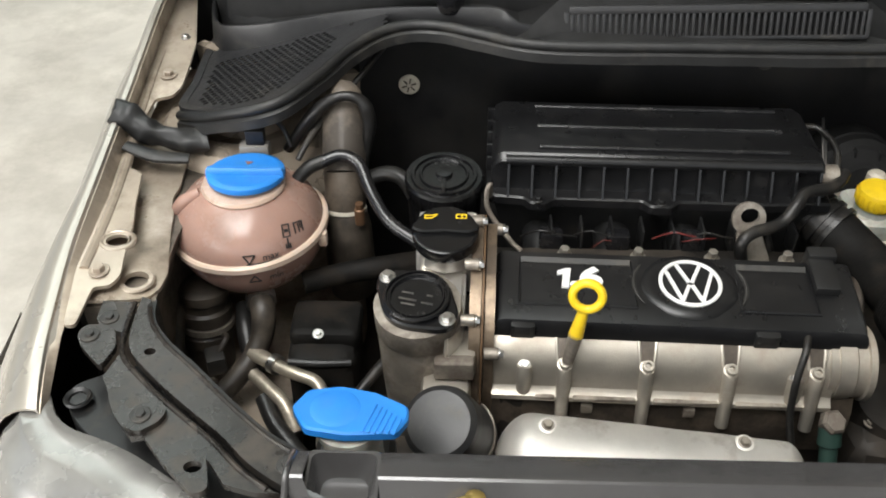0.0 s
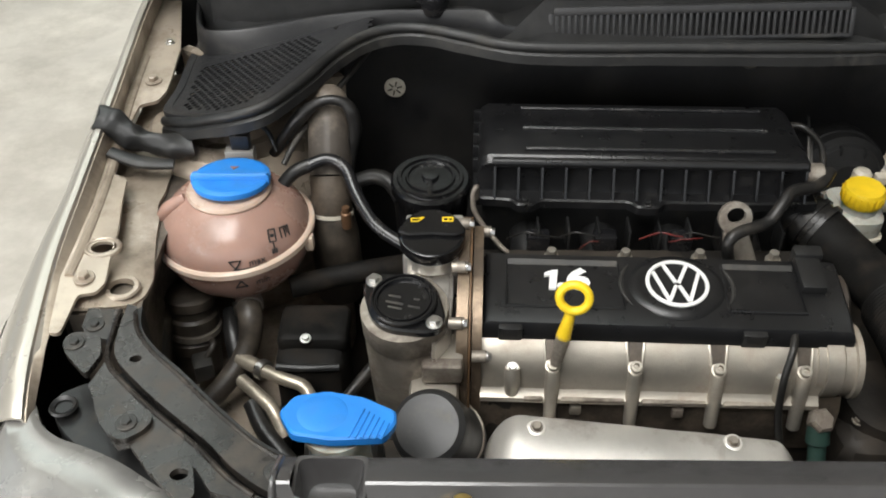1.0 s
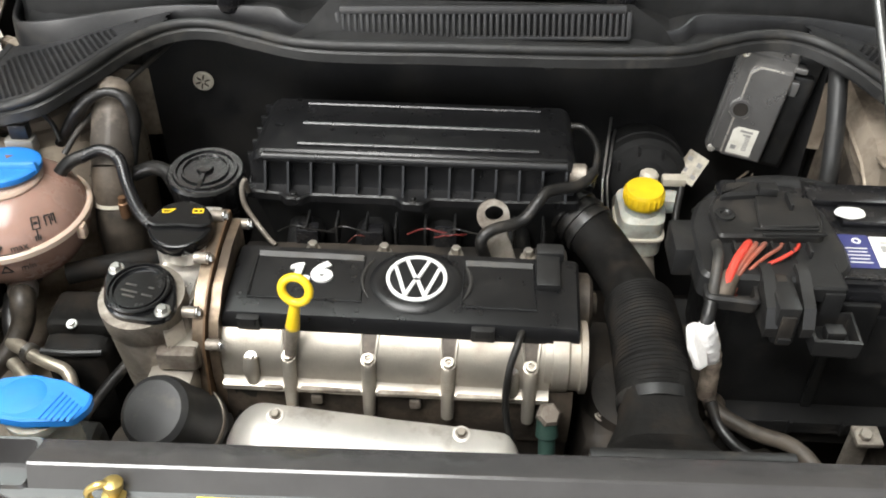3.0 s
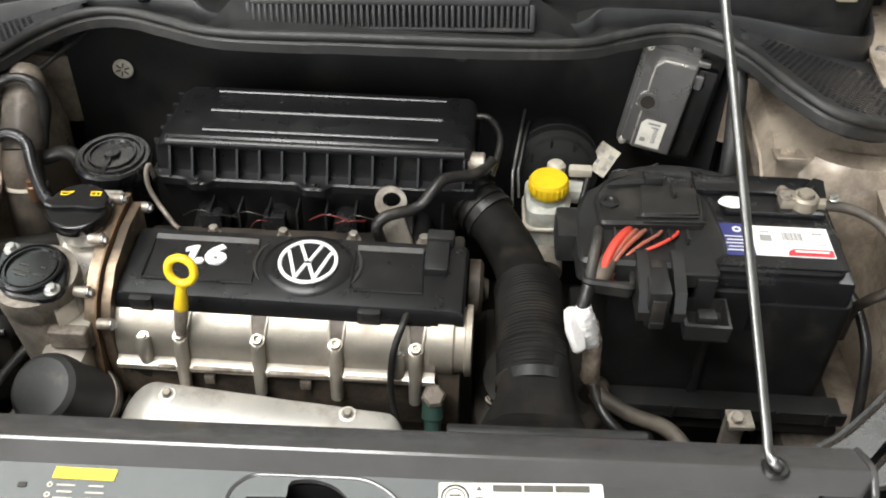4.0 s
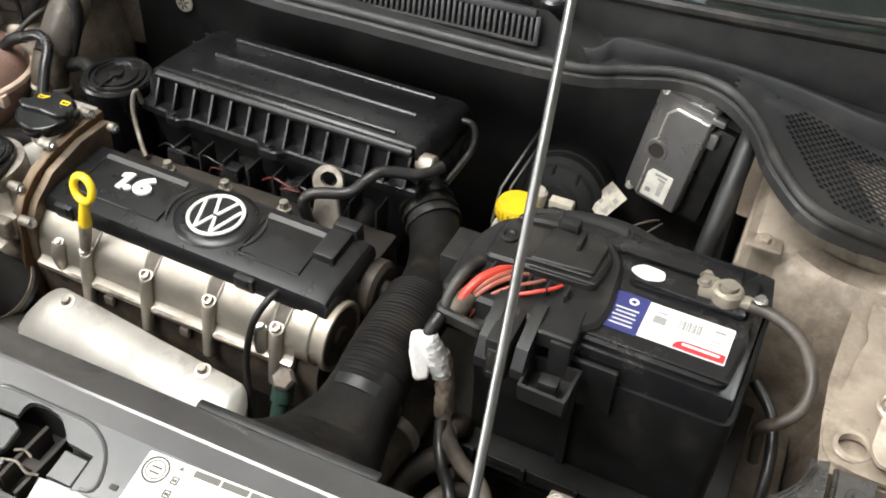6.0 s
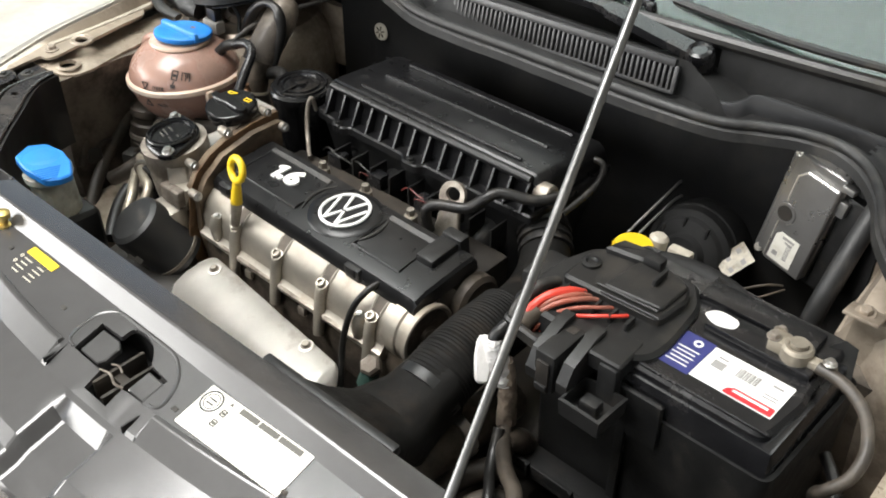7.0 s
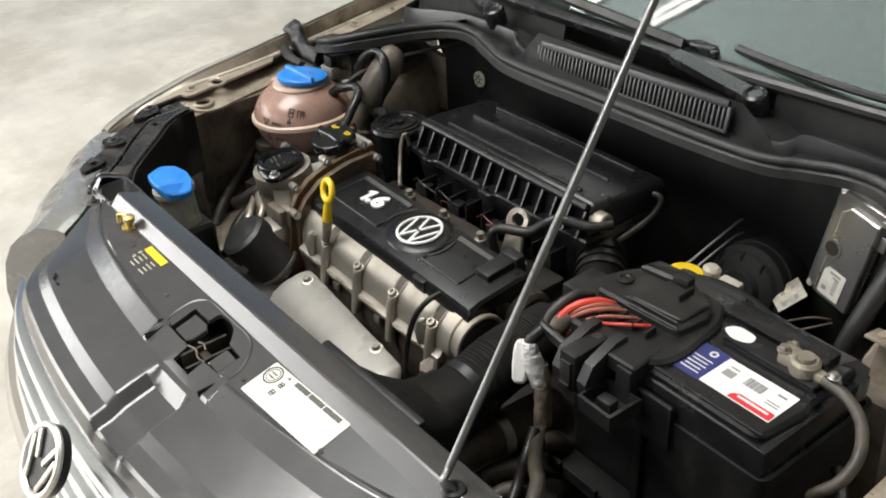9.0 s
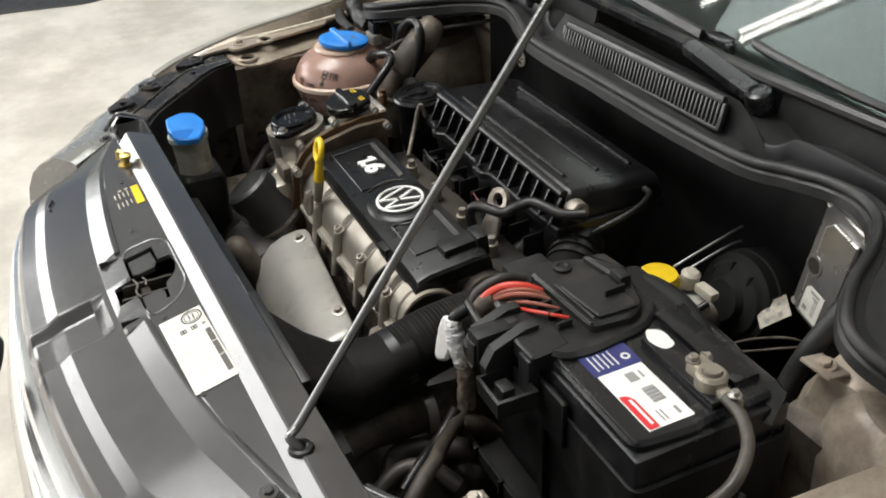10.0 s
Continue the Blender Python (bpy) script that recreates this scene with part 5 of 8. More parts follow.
rows = []
for d in np.linspace(0, 0.86, 12):
    rows.append([hood_pt(x, d * (1 - 0.10 * ((x - XC) / 0.66) ** 2)) for x in np.linspace(-0.36, 0.91, 22)])
loft(bm, rows, False, False)
bmesh.ops.solidify(bm, geom=bm.faces, thickness=0.006)
part("skin", bm, M["paint"], bonnet)
for pts in ([(-0.32, 0.03), (-0.32, 0.70), (0.0, 0.78), (0.55, 0.78), (0.87, 0.70), (0.87, 0.03)], [(0.0, 0.05), (0.14, 0.74)], [(0.55, 0.05), (0.41, 0.74)], [(-0.32, 0.03), (0.0, 0.015), (0.275, 0.01), (0.55, 0.015), (0.87, 0.03)]):
    bm = bmesh.new()
    tube(bm, [hood_pt(x, d, 0.012) for x, d in pts], 0.018, 8, 5, squash=(1, 0.6, 1))
    part("frame_rib", bm, M["bay"], bonnet, "dirty champagne inner frame")
for x in (0.56, -0.01):
    bm = bmesh.new()
    box(bm, hood_pt(x, 0.0, 0.015), (0.014, 0.014, 0.030), 0.003)
    part("bump_stop", bm, M["rubber"], bonnet, "black rubber bump stop")
for x in (-0.33, 0.88):
    bm = bmesh.new()
    box(bm, (x, 1.16, 0.93), (0.03, 0.05, 0.12), 0.006)
    part("hinge", bm, M["bay"], bonnet, "painted steel hinge")

prop = thing("prop_rod", (0.653, 0.446, 0.786), "thin dark steel prop rod holding the bonnet", "prop rod")
bm = bmesh.new()
d = Vector((-0.1229, 0.665, 0.7366))
b0 = Vector((0.6491, 0.4293, 0.79))
tube(bm, [(0.657, 0.447, 0.788), (0.655, 0.445, 0.798), (0.6500, 0.4395, 0.808)] + [tuple(b0 + d * k) for k in (0.03, 0.06, 0.2, 0.4, 0.6, 0.80, 0.955)], 0.0040, 12, 5)
part("rod", bm, M["rod"], prop)
bm = bmesh.new()
lathe(bm, [(0.004, -0.004), (0.0055, 0.001), (0.0085, 0.0025), (0.0125, 0.0015), (0.0145, -0.003)], Matrix.Translation((0.654, 0.447, 0.7965)) @ Matrix.Scale(0.8, 4), 24)
part("grommet", bm, M["rubber"], prop, "rubber grommet at the foot")


# ---------------------------------------------------------------- engine
engine = thing("engine", (0.22, 0.72, 0.40), "transverse engine with stained cast aluminium cam housing", "engine")
EA = Matrix.Rotation(radians(-1.6), 4, "Z")     # the engine lies a little askew


def E(x, y, z):
    """A point given along the engine's own axes (about its middle at x 0.22)."""
    v = EA @ Vector((x - 0.22, y - 0.70, 0))
    return Vector((v.x + 0.22, v.y + 0.70, z))


bm = bmesh.new()
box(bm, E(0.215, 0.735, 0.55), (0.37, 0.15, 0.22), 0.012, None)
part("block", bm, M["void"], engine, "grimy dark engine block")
# cam housing: a long barrel
bm = bmesh.new()
prof = [(0.745, 0.722), (0.712, 0.7225), (0.692, 0.720), (0.675, 0.712), (0.663, 0.699), (0.657, 0.683), (0.656, 0.667), (0.652, 0.662), (0.648, 0.660), (0.648, 0.654), (0.660, 0.646), (0.664, 0.60), (0.745, 0.60)]
loft(bm, [[E(x, y, z) for y, z in prof] for x in np.linspace(0.034, 0.374, 18)])
part("cam_housing", bm, M["alu"], engine, "stained cast aluminium cam housing")
bm = bmesh.new()
lathe(bm, [(0, -0.002), (0.034, -0.002), (0.034, 0.006), (0.0375, 0.006), (0.0375, 0.022), (0.0355, 0.024), (0.0355, 0.034), (0.0385, 0.035), (0.0385, 0.041), (0.036, 0.042), (0.030, 0.038), (0.012, 0.038), (0.010, 0.041), (0, 0.041)], aim(E(0.370, 0.690, 0.684), EA @ V(1, 0, 0)), 36)
part("end_cap", bm, M["alu"], engine, "round aluminium end cap")
bm = bmesh.new()
lathe(bm, [(0.0, 0.0), (0.0355, 0.0), (0.0355, 0.0014), (0.024, 0.0018), (0.022, 0.0008), (0.012, 0.0008), (0.010, 0.004), (0, 0.004)], aim(E(0.4085, 0.690, 0.684), EA @ V(1, 0, 0)), 30)
part("end_plug", bm, M["oily"], engine, "oily dark end plug")
bm = bmesh.new()
lathe(bm, [(0, 0), (0.034, 0), (0.034, 0.012), (0.028, 0.016), (0.014, 0.016), (0.012, 0.022), (0, 0.022)], aim(E(0.404, 0.765, 0.690), EA @ V(1, 0, 0)), 28)
part("end_cap", bm, M["oily"], engine, "dark stained end cap")
# screw columns
SCREW_C = cap_mesh("screw", 0.0058, M["alu"])
for x in (0.106, 0.188, 0.270, 0.354):
    bm = bmesh.new()
    tube(bm, [E(x, 0.662, 0.698), E(x, 0.656, 0.688), E(x, 0.651, 0.66), E(x, 0.646, 0.630)], [0.0065, 0.0075, 0.0072, 0.0066], 14, 3)
    part("column", bm, M["alu"], engine)
    put("screw", SCREW_C, engine, aim(E(x, 0.6585, 0.697), (0, -0.45, 0.9)))
    bm = bmesh.new()
    for dx in (-0.0085, 0.0085):
        tube(bm, [E(x + dx * 0.8, 0.663, 0.6980), E(x + dx, 0.675, 0.7108), E(x + dx * 1.1, 0.694, 0.7190)], 0.0020, 8, 4)
    part("rib", bm, M["alu"], engine)
    # dark brown strip laid over the barrel between each pair of ribs
    bm = bmesh.new()
    loft(bm, [[E(x - w, y, z), E(x + w, y, z), E(x + w, y + 0.001, z - 0.002), E(x - w, y + 0.001, z - 0.002)] for w, y, z in ((0.0060, 0.6625, 0.7002), (0.0072, 0.675, 0.7124), (0.0078, 0.694, 0.7212))])
    part("recess", bm, M["oily"], engine, "dark brown strip between the ribs")
for x, y, z in ((0.066, 0.654, 0.694), (0.335, 0.654, 0.690)):
    bm = bmesh.new()
    tube(bm, [E(x, y + 0.004, z), E(x, y, z - 0.014), E(x, y + 0.002, z - 0.034)], [0.0075, 0.0085, 0.007], 12, 3)
    part("column", bm, M["alu"], engine)
    put("screw", BOLT_S, engine, aim(E(x, y + 0.004, z), (0, -0.4, 0.9)))
# seam flange and lower ledge
for x0, x1 in ((0.078, 0.098), (0.116, 0.180), (0.197, 0.262), (0.279, 0.34)):
    bm = bmesh.new()
    a, b = E(x0, 0.650, 0.659), E(x1, 0.650, 0.659)
    box(bm, (a + b) / 2, (x1 - x0, 0.008, 0.0045), 0.002)
    part("flange", bm, M["alu_dirty"], engine)
bm = bmesh.new()
rows = [[E(x, 0.662, 0.66), E(x, 0.656 + 0.004 * noise.noise(V(x * 60, 0, 0)), 0.645), E(x, 0.654 + 0.004 * noise.noise(V(x * 40, 5, 0)), 0.62), E(x, 0.66, 0.58), E(x, 0.70, 0.58), E(x, 0.70, 0.66)] for x in np.linspace(0.034, 0.40, 30)]
loft(bm, rows)
part("head", bm, M["oily"], engine, "oily brown cylinder head")
for x in (0.132, 0.236):
    bm = bmesh.new()
    box(bm, E(x, 0.651, 0.642), (0.012, 0.006, 0.012), 0.002)
    part("lug", bm, M["alu_dirty"], engine)

# timing case at the end
bm = bmesh.new()
case = [(0.802, 0.772), (0.760, 0.770), (0.715, 0.762), (0.690, 0.752), (0.668, 0.735), (0.652, 0.712), (0.648, 0.68), (0.640, 0.64), (0.650, 0.58), (0.80, 0.58)]
loft(bm, [[E(x, y, z) for y, z in case] for x in (0.009, 0.0105, 0.0185, 0.0205)])
part("timing_case", bm, M["browned"], engine, "brown-stained timing case")
bm = bmesh.new()
loft(bm, [[E(x, y * 1.0 - 0.003, z + 0.002) for y, z in case] for x in (0.0212, 0.0232)])
part("gasket", bm, M["rust"], engine, "rusty steel gasket edge")
bm = bmesh.new()
case2 = [(0.795, 0.765), (0.75, 0.764), (0.70, 0.752), (0.67, 0.73), (0.655, 0.708), (0.652, 0.66), (0.66, 0.60), (0.79, 0.60)]
loft(bm, [[E(x, y, z) for y, z in case2] for x in (0.0245, 0.0345)])
part("rear_flange", bm, M["browned"], engine, "oily brown flange")
for x, y, z in ((0.014, 0.785, 0.776), (0.012, 0.722, 0.770), (0.010, 0.668, 0.744), (0.034, 0.651, 0.716), (0.036, 0.795, 0.758)):
    bm = bmesh.new()
    lathe(bm, [(0, -0.009), (0.0058, -0.009), (0.0062, 0.004), (0.005, 0.006), (0, 0.006)], aim(E(x, y, z), EA @ V(1, 0, 0)), 16)
    part("boss", bm, M["alu_dirty"], engine)
    put("bolt", BOLT_S, engine, aim(E(x + 0.0055, y, z), EA @ V(1, 0, 0)))
# filler neck block
bm = bmesh.new()
box(bm, E(-0.016, 0.772, 0.735), (0.068, 0.050, 0.060), 0.010, seg=3)
lathe(bm, [(0.030, 0.0), (0.028, 0.022), (0.028, 0.030)], Matrix.Translation(E(-0.018, 0.766, 0.745)), 28)
box(bm, E(-0.018, 0.798, 0.768), (0.062, 0.014, 0.010), 0.004)
part("filler_neck", bm, M["bright"], engine, "cast aluminium oil filler block")
bm = bmesh.new()
loft(bm, [[E(x, y, z) for x, y in ((-0.045, 0.75), (0.004, 0.75), (0.004, 0.665), (-0.012, 0.64), (-0.030, 0.70), (-0.048, 0.72))] for z in (0.60, 0.735, 0.74)])
bmesh.ops.bevel(bm, geom=bm.edges[:], offset=0.004, segments=2, affect="EDGES")
part("front_web", bm, M["bright"], engine)
# water-pump thermostat housing
bm = bmesh.new()
tilt = aim(E(-0.042, 0.677, 0.755), (-0.03, -0.12, 1))
lathe(bm, [(0, -0.20), (0.040, -0.20), (0.042, -0.11), (0.0425, -0.04), (0.041, -0.035), (0.041, -0.03), (0.0435, -0.026), (0.0435, 0.0), (0.030, 0.002), (0, 0.002)], tilt, 40)
part("thermostat_housing", bm, M["alu_dirty"], engine, "grey cast thermostat housing")
bm = bmesh.new()
box(bm, E(0.0, 0.664, 0.70), (0.034, 0.040, 0.032), 0.006)
box(bm, E(-0.012, 0.640, 0.64), (0.05, 0.05, 0.10), 0.012)
part("housing_lug", bm, M["alu"], engine)
bm = bmesh.new()
box(bm, E(-0.004, 0.642, 0.704), (0.040, 0.014, 0.024), 0.004, seg=3)
part("plate", bm, M["alu_dirty"], engine, "stained small cover plate")
cov = thing("thermostat_cover", (-0.042, 0.677, 0.757), "black plastic round cover held by two bolts", "cover")
bm = bmesh.new()
ear = []
for k in range(40):
    a = 2 * math.pi * k / 40
    ax = math.cos(a - radians(-28))
    r = 0.0355 + 0.0085 * max(0, abs(ax)) ** 8 * 1.6
    ear.append((r * math.cos(a), r * math.sin(a)))
slab(bm, ear, 0.001, 0.009, 0, tilt, 0.002)
part("flange", bm, M["jet"], cov)
bm = bmesh.new()
lathe(bm, [(0.033, 0.008), (0.033, 0.013), (0.0315, 0.0145), (0.0300, 0.0145), (0.0292, 0.0120), (0.0278, 0.0120), (0.0270, 0.0138), (0.0258, 0.0138), (0.0248, 0.0105), (0, 0.0105)], tilt, 48)
part("lid", bm, M["jet"], cov)
bm = bmesh.new()
for j, (x, y, w) in enumerate(((-0.010, 0.003, 0.012), (0.012, 0.004, 0.006), (-0.008, -0.005, 0.018), (0.012, -0.006, 0.012), (-0.006, -0.011, 0.014))):
    box(bm, (x, y, 0.0108), (w, 0.0022, 0.0006), 0, tilt)
part("moulded_print", bm, M["dusty"], cov)
for sgn in (-1, 1):
    a = radians(-28)
    put("bolt", BOLT, cov, tilt @ Matrix.Translation((sgn * 0.041 * math.cos(a), sgn * 0.041 * math.sin(a), 0.009)))

# oil filler cap
cap = thing("oil_filler_cap", (-0.018, 0.765, 0.772), "black round oil filler cap with yellow symbols", "oil cap")
CM = aim((-0.017, 0.765, 0.770), (0, -0.16, 1))
bm = bmesh.new()
lathe(bm, [(0, 0), (0.026, 0), (0.0335, 0.003), (0.0345, 0.010), (0.0335, 0.0155), (0.031, 0.018), (0.0, 0.0185)], CM, 40)
part("cap", bm, M["jet"], cap)
bm = bmesh.new()
slab(bm, [(-0.0335, 0.004), (-0.0345, -0.004), (-0.024, -0.0085), (-0.012, -0.0080), (0.0, -0.0068), (0.012, -0.0080), (0.024, -0.0085), (0.0345, -0.004), (0.0335, 0.004), (0.0, 0.0055)], 0.010, 0.0235, 0.002, CM, 0.0016)
part("grip", bm, M["jet"], cap)
bm = bmesh.new()
tube(bm, [CM @ V(0.0325 * math.cos(radians(a)), 0.0325 * math.sin(radians(a)), 0.0165) for a in range(196, 345, 8)], 0.0014, 8, 1)
part("rim", bm, M["jet"], cap)
bm = bmesh.new()
oil_can = [(-0.0215, 0.0140), (-0.0145, 0.0140), (-0.0085, 0.0195), (-0.0150, 0.0180), (-0.0215, 0.0180)]
for (ax, ay), (bx, by) in zip(oil_can, oil_can[1:] + oil_can[:1]):
    box(bm, (0, 0, 0), (math.hypot(bx - ax, by - ay) + 0.0006, 0.0013, 0.0006), 0, CM @ Matrix.Translation(((ax + bx) / 2, (ay + by) / 2, 0.0187)) @ Matrix.Rotation(math.atan2(by - ay, bx - ax), 4, "Z"))
for x, y, w, h in ((0.016, 0.0195, 0.0115, 0.0013), (0.016, 0.0145, 0.0115, 0.0013), (0.011, 0.017, 0.0013, 0.005), (0.0165, 0.017, 0.0013, 0.005), (0.0212, 0.017, 0.0013, 0.005)):
    box(bm, (x, y, 0.0187), (w, h, 0.0006), 0, CM)
part("symbols", bm, M["yellow"], cap, "yellow printed symbols")

# engine cover
KM = Matrix.Translation((0.222, 0.729, 0.735)) @ Matrix.Rotation(radians(-2.0), 4, "Z") @ Matrix.Rotation(radians(5.5), 4, "X")
ecov = thing("engine_cover", (0.222, 0.729, 0.72), "long black plastic engine cover with a white round badge", "engine cover")
bm = bmesh.new()
rows = []
for x, k in ((-0.186, 0.0), (-0.183, 0.7), (-0.178, 1.0), (0.172, 1.0), (0.178, 0.7), (0.181, 0.0)):
    t = 0.006 * k
    rows.append([KM @ V(x, y, z) for y, z in ((-0.053, -0.016), (-0.0525, -0.006), (-0.047, -0.003 + t), (-0.030, 0.001 + t), (0.030, 0.002 + t), (0.044, 0.001 + t), (0.048, -0.002 + t * 0.5), (0.050, -0.016))])
loft(bm, rows)
part("shell", bm, M["cover"], ecov)
# sunken fields to both sides, a raised dish in the middle
for x0, x1, sl in ((-0.158, -0.048, 1), (0.064, 0.132, -1)):
    bm = bmesh.new()
    top = 0.0088
    q = [(x0, -0.026), (x1, -0.026), (x1 - 0.008 * sl if sl > 0 else x1, 0.031), (x0, 0.031)]
    frame_pts = [(x0 - 0.004, -0.029), (x1 + 0.004, -0.029), (x1 + 0.001, 0.034), (x0 - 0.004, 0.034)]
    tube(bm, [KM @ V(x, y, top - 0.0010) for x, y in frame_pts + frame_pts[:1]], 0.0016, 6, 1)
    part("field_edge", bm, M["cover"], ecov)
    # rear chamfer: paler plastic puts the light it catches into the colour
    bm = bmesh.new()
    loft(bm, [[KM @ V(x, y, z) for x, y, z in ((x0 - 0.003, 0.0275, top), (x1, 0.0275, top), (x1, 0.0335, top + 0.0022), (x0 - 0.003, 0.0335, top + 0.0022))], [KM @ V(x, y, z) for x, y, z in ((x0 - 0.003, 0.0275, top - 0.003), (x1, 0.0275, top - 0.003), (x1, 0.0335, top - 0.003), (x0 - 0.003, 0.0335, top - 0.003))]])
    part("chamfer", bm, M["dusty"], ecov)
bm = bmesh.new()
BM = KM @ Matrix.Translation((0.011, 0.0035, 0.0085)) @ Matrix.Diagonal((0.95, 0.95, 1, 1))
lathe(bm, [(0.054, -0.003), (0.051, -0.0002), (0.044, 0.0016), (0.039, 0.0020), (0.036, 0.0012), (0, 0.0012)], BM @ Matrix.Diagonal((1, 0.86, 1, 1)), 48)
part("badge_dish", bm, M["cover"], ecov)
for a0 in (146, -34):
    bm = bmesh.new()
    tube(bm, [BM @ V(0.060 * math.cos(radians(a0 + k * 8.5)), 0.052 * math.sin(radians(a0 + k * 8.5)), -0.0004) for k in range(9)], [0.0006, 0.0020, 0.0024, 0.0020, 0.0006], 8, 3)
    part("badge_arc", bm, M["dusty"], ecov, "raised arc beside the badge")
bm = bmesh.new()
lathe(bm, [(0, 0.0022), (0.0297, 0.0022), (0.0297, 0.0027), (0, 0.0027)], BM, 40)
part("badge_field", bm, M["felt"], ecov)
bm = bmesh.new()
lathe(bm, [(0.0295, 0.002), (0.0335, 0.002), (0.0338, 0.004), (0.0325, 0.005), (0.0302, 0.005), (0.0295, 0.004), (0.0295, 0.002)], BM, 48)
part("badge_ring", bm, M["white"], ecov, "white badge ring")
for x0, y0, x1, y1 in ((-0.0125, 0.0262, -0.0016, 0.0005), (0.0125, 0.0262, 0.0016, 0.0005), (-0.0245, 0.0155, -0.0105, -0.0265), (0.0245, 0.0155, 0.0105, -0.0265), (-0.0105, -0.0260, -0.0016, -0.0035), (0.0105, -0.0260, 0.0016, -0.0035)):
    bm = bmesh.new()
    a, b = V(x0, y0, 0), V(x1, y1, 0)
    box(bm, (0, 0, 0), ((b - a).length, 0.0040, 0.003), 0.0006, BM @ Matrix.Translation((a + b) / 2 + V(0, 0, 0.0032)) @ Matrix.Rotation(math.atan2(b.y - a.y, b.x - a.x), 4, "Z"))
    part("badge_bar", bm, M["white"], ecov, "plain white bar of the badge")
word("lettering", ".6", 0.036, M["white"], ecov, KM @ Matrix.Translation((-0.0945, 0.006, 0.0095)), 0.0014, "white raised engine size figures", 1.28, bold=0.0018)
bm = bmesh.new()
slab(bm, [(-0.1195, -0.0075), (-0.1120, -0.0075), (-0.1095, 0.0190), (-0.1155, 0.0190), (-0.1235, 0.0150), (-0.1240, 0.0100), (-0.1180, 0.0115)], 0.008, 0.0108, 0, KM, 0.0004)
part("lettering", bm, M["white"], ecov, "white raised figure one")
for x in (-0.158, 0.083):
    bm = bmesh.new()
    box(bm, (x, -0.049, -0.008), (0.024, 0.012, 0.018), 0.002, KM)
    part("clip", bm, M["plastic"], ecov)
    # clip opening as a thin block in shadow black
    bm = bmesh.new()
    box(bm, (x, -0.0552, -0.004), (0.015, 0.002, 0.011), 0.0006, KM)
    part("slot", bm, M["felt"], ecov)
bm = bmesh.new()
box(bm, (0.148, 0.022, 0.010), (0.026, 0.048, 0.014), 0.004, KM)
box(bm, (0.150, 0.048, 0.006), (0.030, 0.016, 0.030), 0.004, KM)
part("connector", bm, M["plastic"], ecov, "black plug connector")

# dipstick
dip = thing("dipstick", (0.103, 0.664, 0.715), "yellow plastic dipstick with a finger ring", "dipstick")
bm = bmesh.new()
DM = aim((0.1195, 0.665, 0.7865), (-0.15, -0.95, 0.24))
ring = []
for k in range(28):
    a = 2 * math.pi * k / 28
    ring.append(DM @ V(0.0140 * math.cos(a), 0.0140 * math.sin(a), 0))
tube(bm, ring, 0.0044, 12, 1, closed=True)
part("ring", bm, M["yellow"], dip)
bm = bmesh.new()
tube(bm, [(0.1175, 0.6645, 0.771), (0.1155, 0.6635, 0.757), (0.1125, 0.6625, 0.738)], [0.0048, 0.0060, 0.0076], 12, 4)
part("stem", bm, M["yellow"], dip)
bm = bmesh.new()
tube(bm, [(0.1127, 0.6625, 0.740), (0.110, 0.6615, 0.722), (0.107, 0.659, 0.704)], [0.0074, 0.0066, 0.0055], 12, 4)
part("sleeve", bm, M["alu_dirty"], dip, "dark grey guide sleeve")

BOLT_RUST = bolt_mesh("bolt", 0.0050, M["alu_dirty"], flange=1.4)
# heat shield over the exhaust manifold
sh = thing("heat_shield", (0.2, 0.60, 0.45), "pale pressed metal heat shield with two bolts", "heat shield")
bm = bmesh.new()
rows = []
for u in np.concatenate((np.linspace(0, 0.14, 12), np.linspace(0.17, 0.90, 18), np.linspace(0.92, 1, 8))):
    x = 0.034 + 0.322 * u
    e = max(0.0, 1 - u / 0.14) if u < 0.14 else max(0.0, (u - 0.91) / 0.09)
    k = math.sqrt(max(0.0, 1 - e * e))
    yb = 0.650 - 0.03 * u
    sec = [(yb, 0.636), (yb - 0.003, 0.6405), (yb - 0.010, 0.6415), (yb - 0.034, 0.638), (yb - 0.056, 0.627), (yb - 0.076, 0.604), (yb - 0.090, 0.570), (yb - 0.096, 0.52), (yb - 0.096, 0.45)]
    cy, cz = yb - 0.062, 0.575
    k = 0.12 + 0.88 * k
    rows.append([E(x, cy + (y - cy) * k, (cz + (z - cz) * k if z > 0.51 else z) + 0.0015 * noise.noise(V(x * 25, y * 25, z * 25))) for y, z in sec])
loft(bm, rows, False, False)
bmesh.ops.solidify(bm, geom=bm.faces, thickness=0.0015)
part("sheet", bm, M["shield"], sh)
for x, y, z in ((0.090, 0.630, 0.6405), (0.284, 0.613, 0.6405)):
    bm = bmesh.new()
    lathe(bm, [(0, 0), (0.0095, 0), (0.009, 0.0012), (0.006, 0.002), (0, 0.002)], aim((x, y, z), (0, -0.2, 1)), 24)
    part("washer", bm, M["shield"], sh)
    put("bolt", BOLT_RUST, sh, aim((x, y, z + 0.0005), (0, -0.2, 1)))

# sensor cable in front of the cam housing
hose("sensor_cable", [(0.345, 0.685, 0.728), (0.338, 0.662, 0.722), (0.330, 0.645, 0.70), (0.328, 0.632, 0.665), (0.334, 0.620, 0.63), (0.345, 0.605, 0.60)], 0.0038, M["rubber"], "thin black rubber sensor cable", "cable")
sens = thing("oxygen_sensor", (0.372, 0.630, 0.62), "green and black sensor plug on a steel nut", "sensor")
bm = bmesh.new()
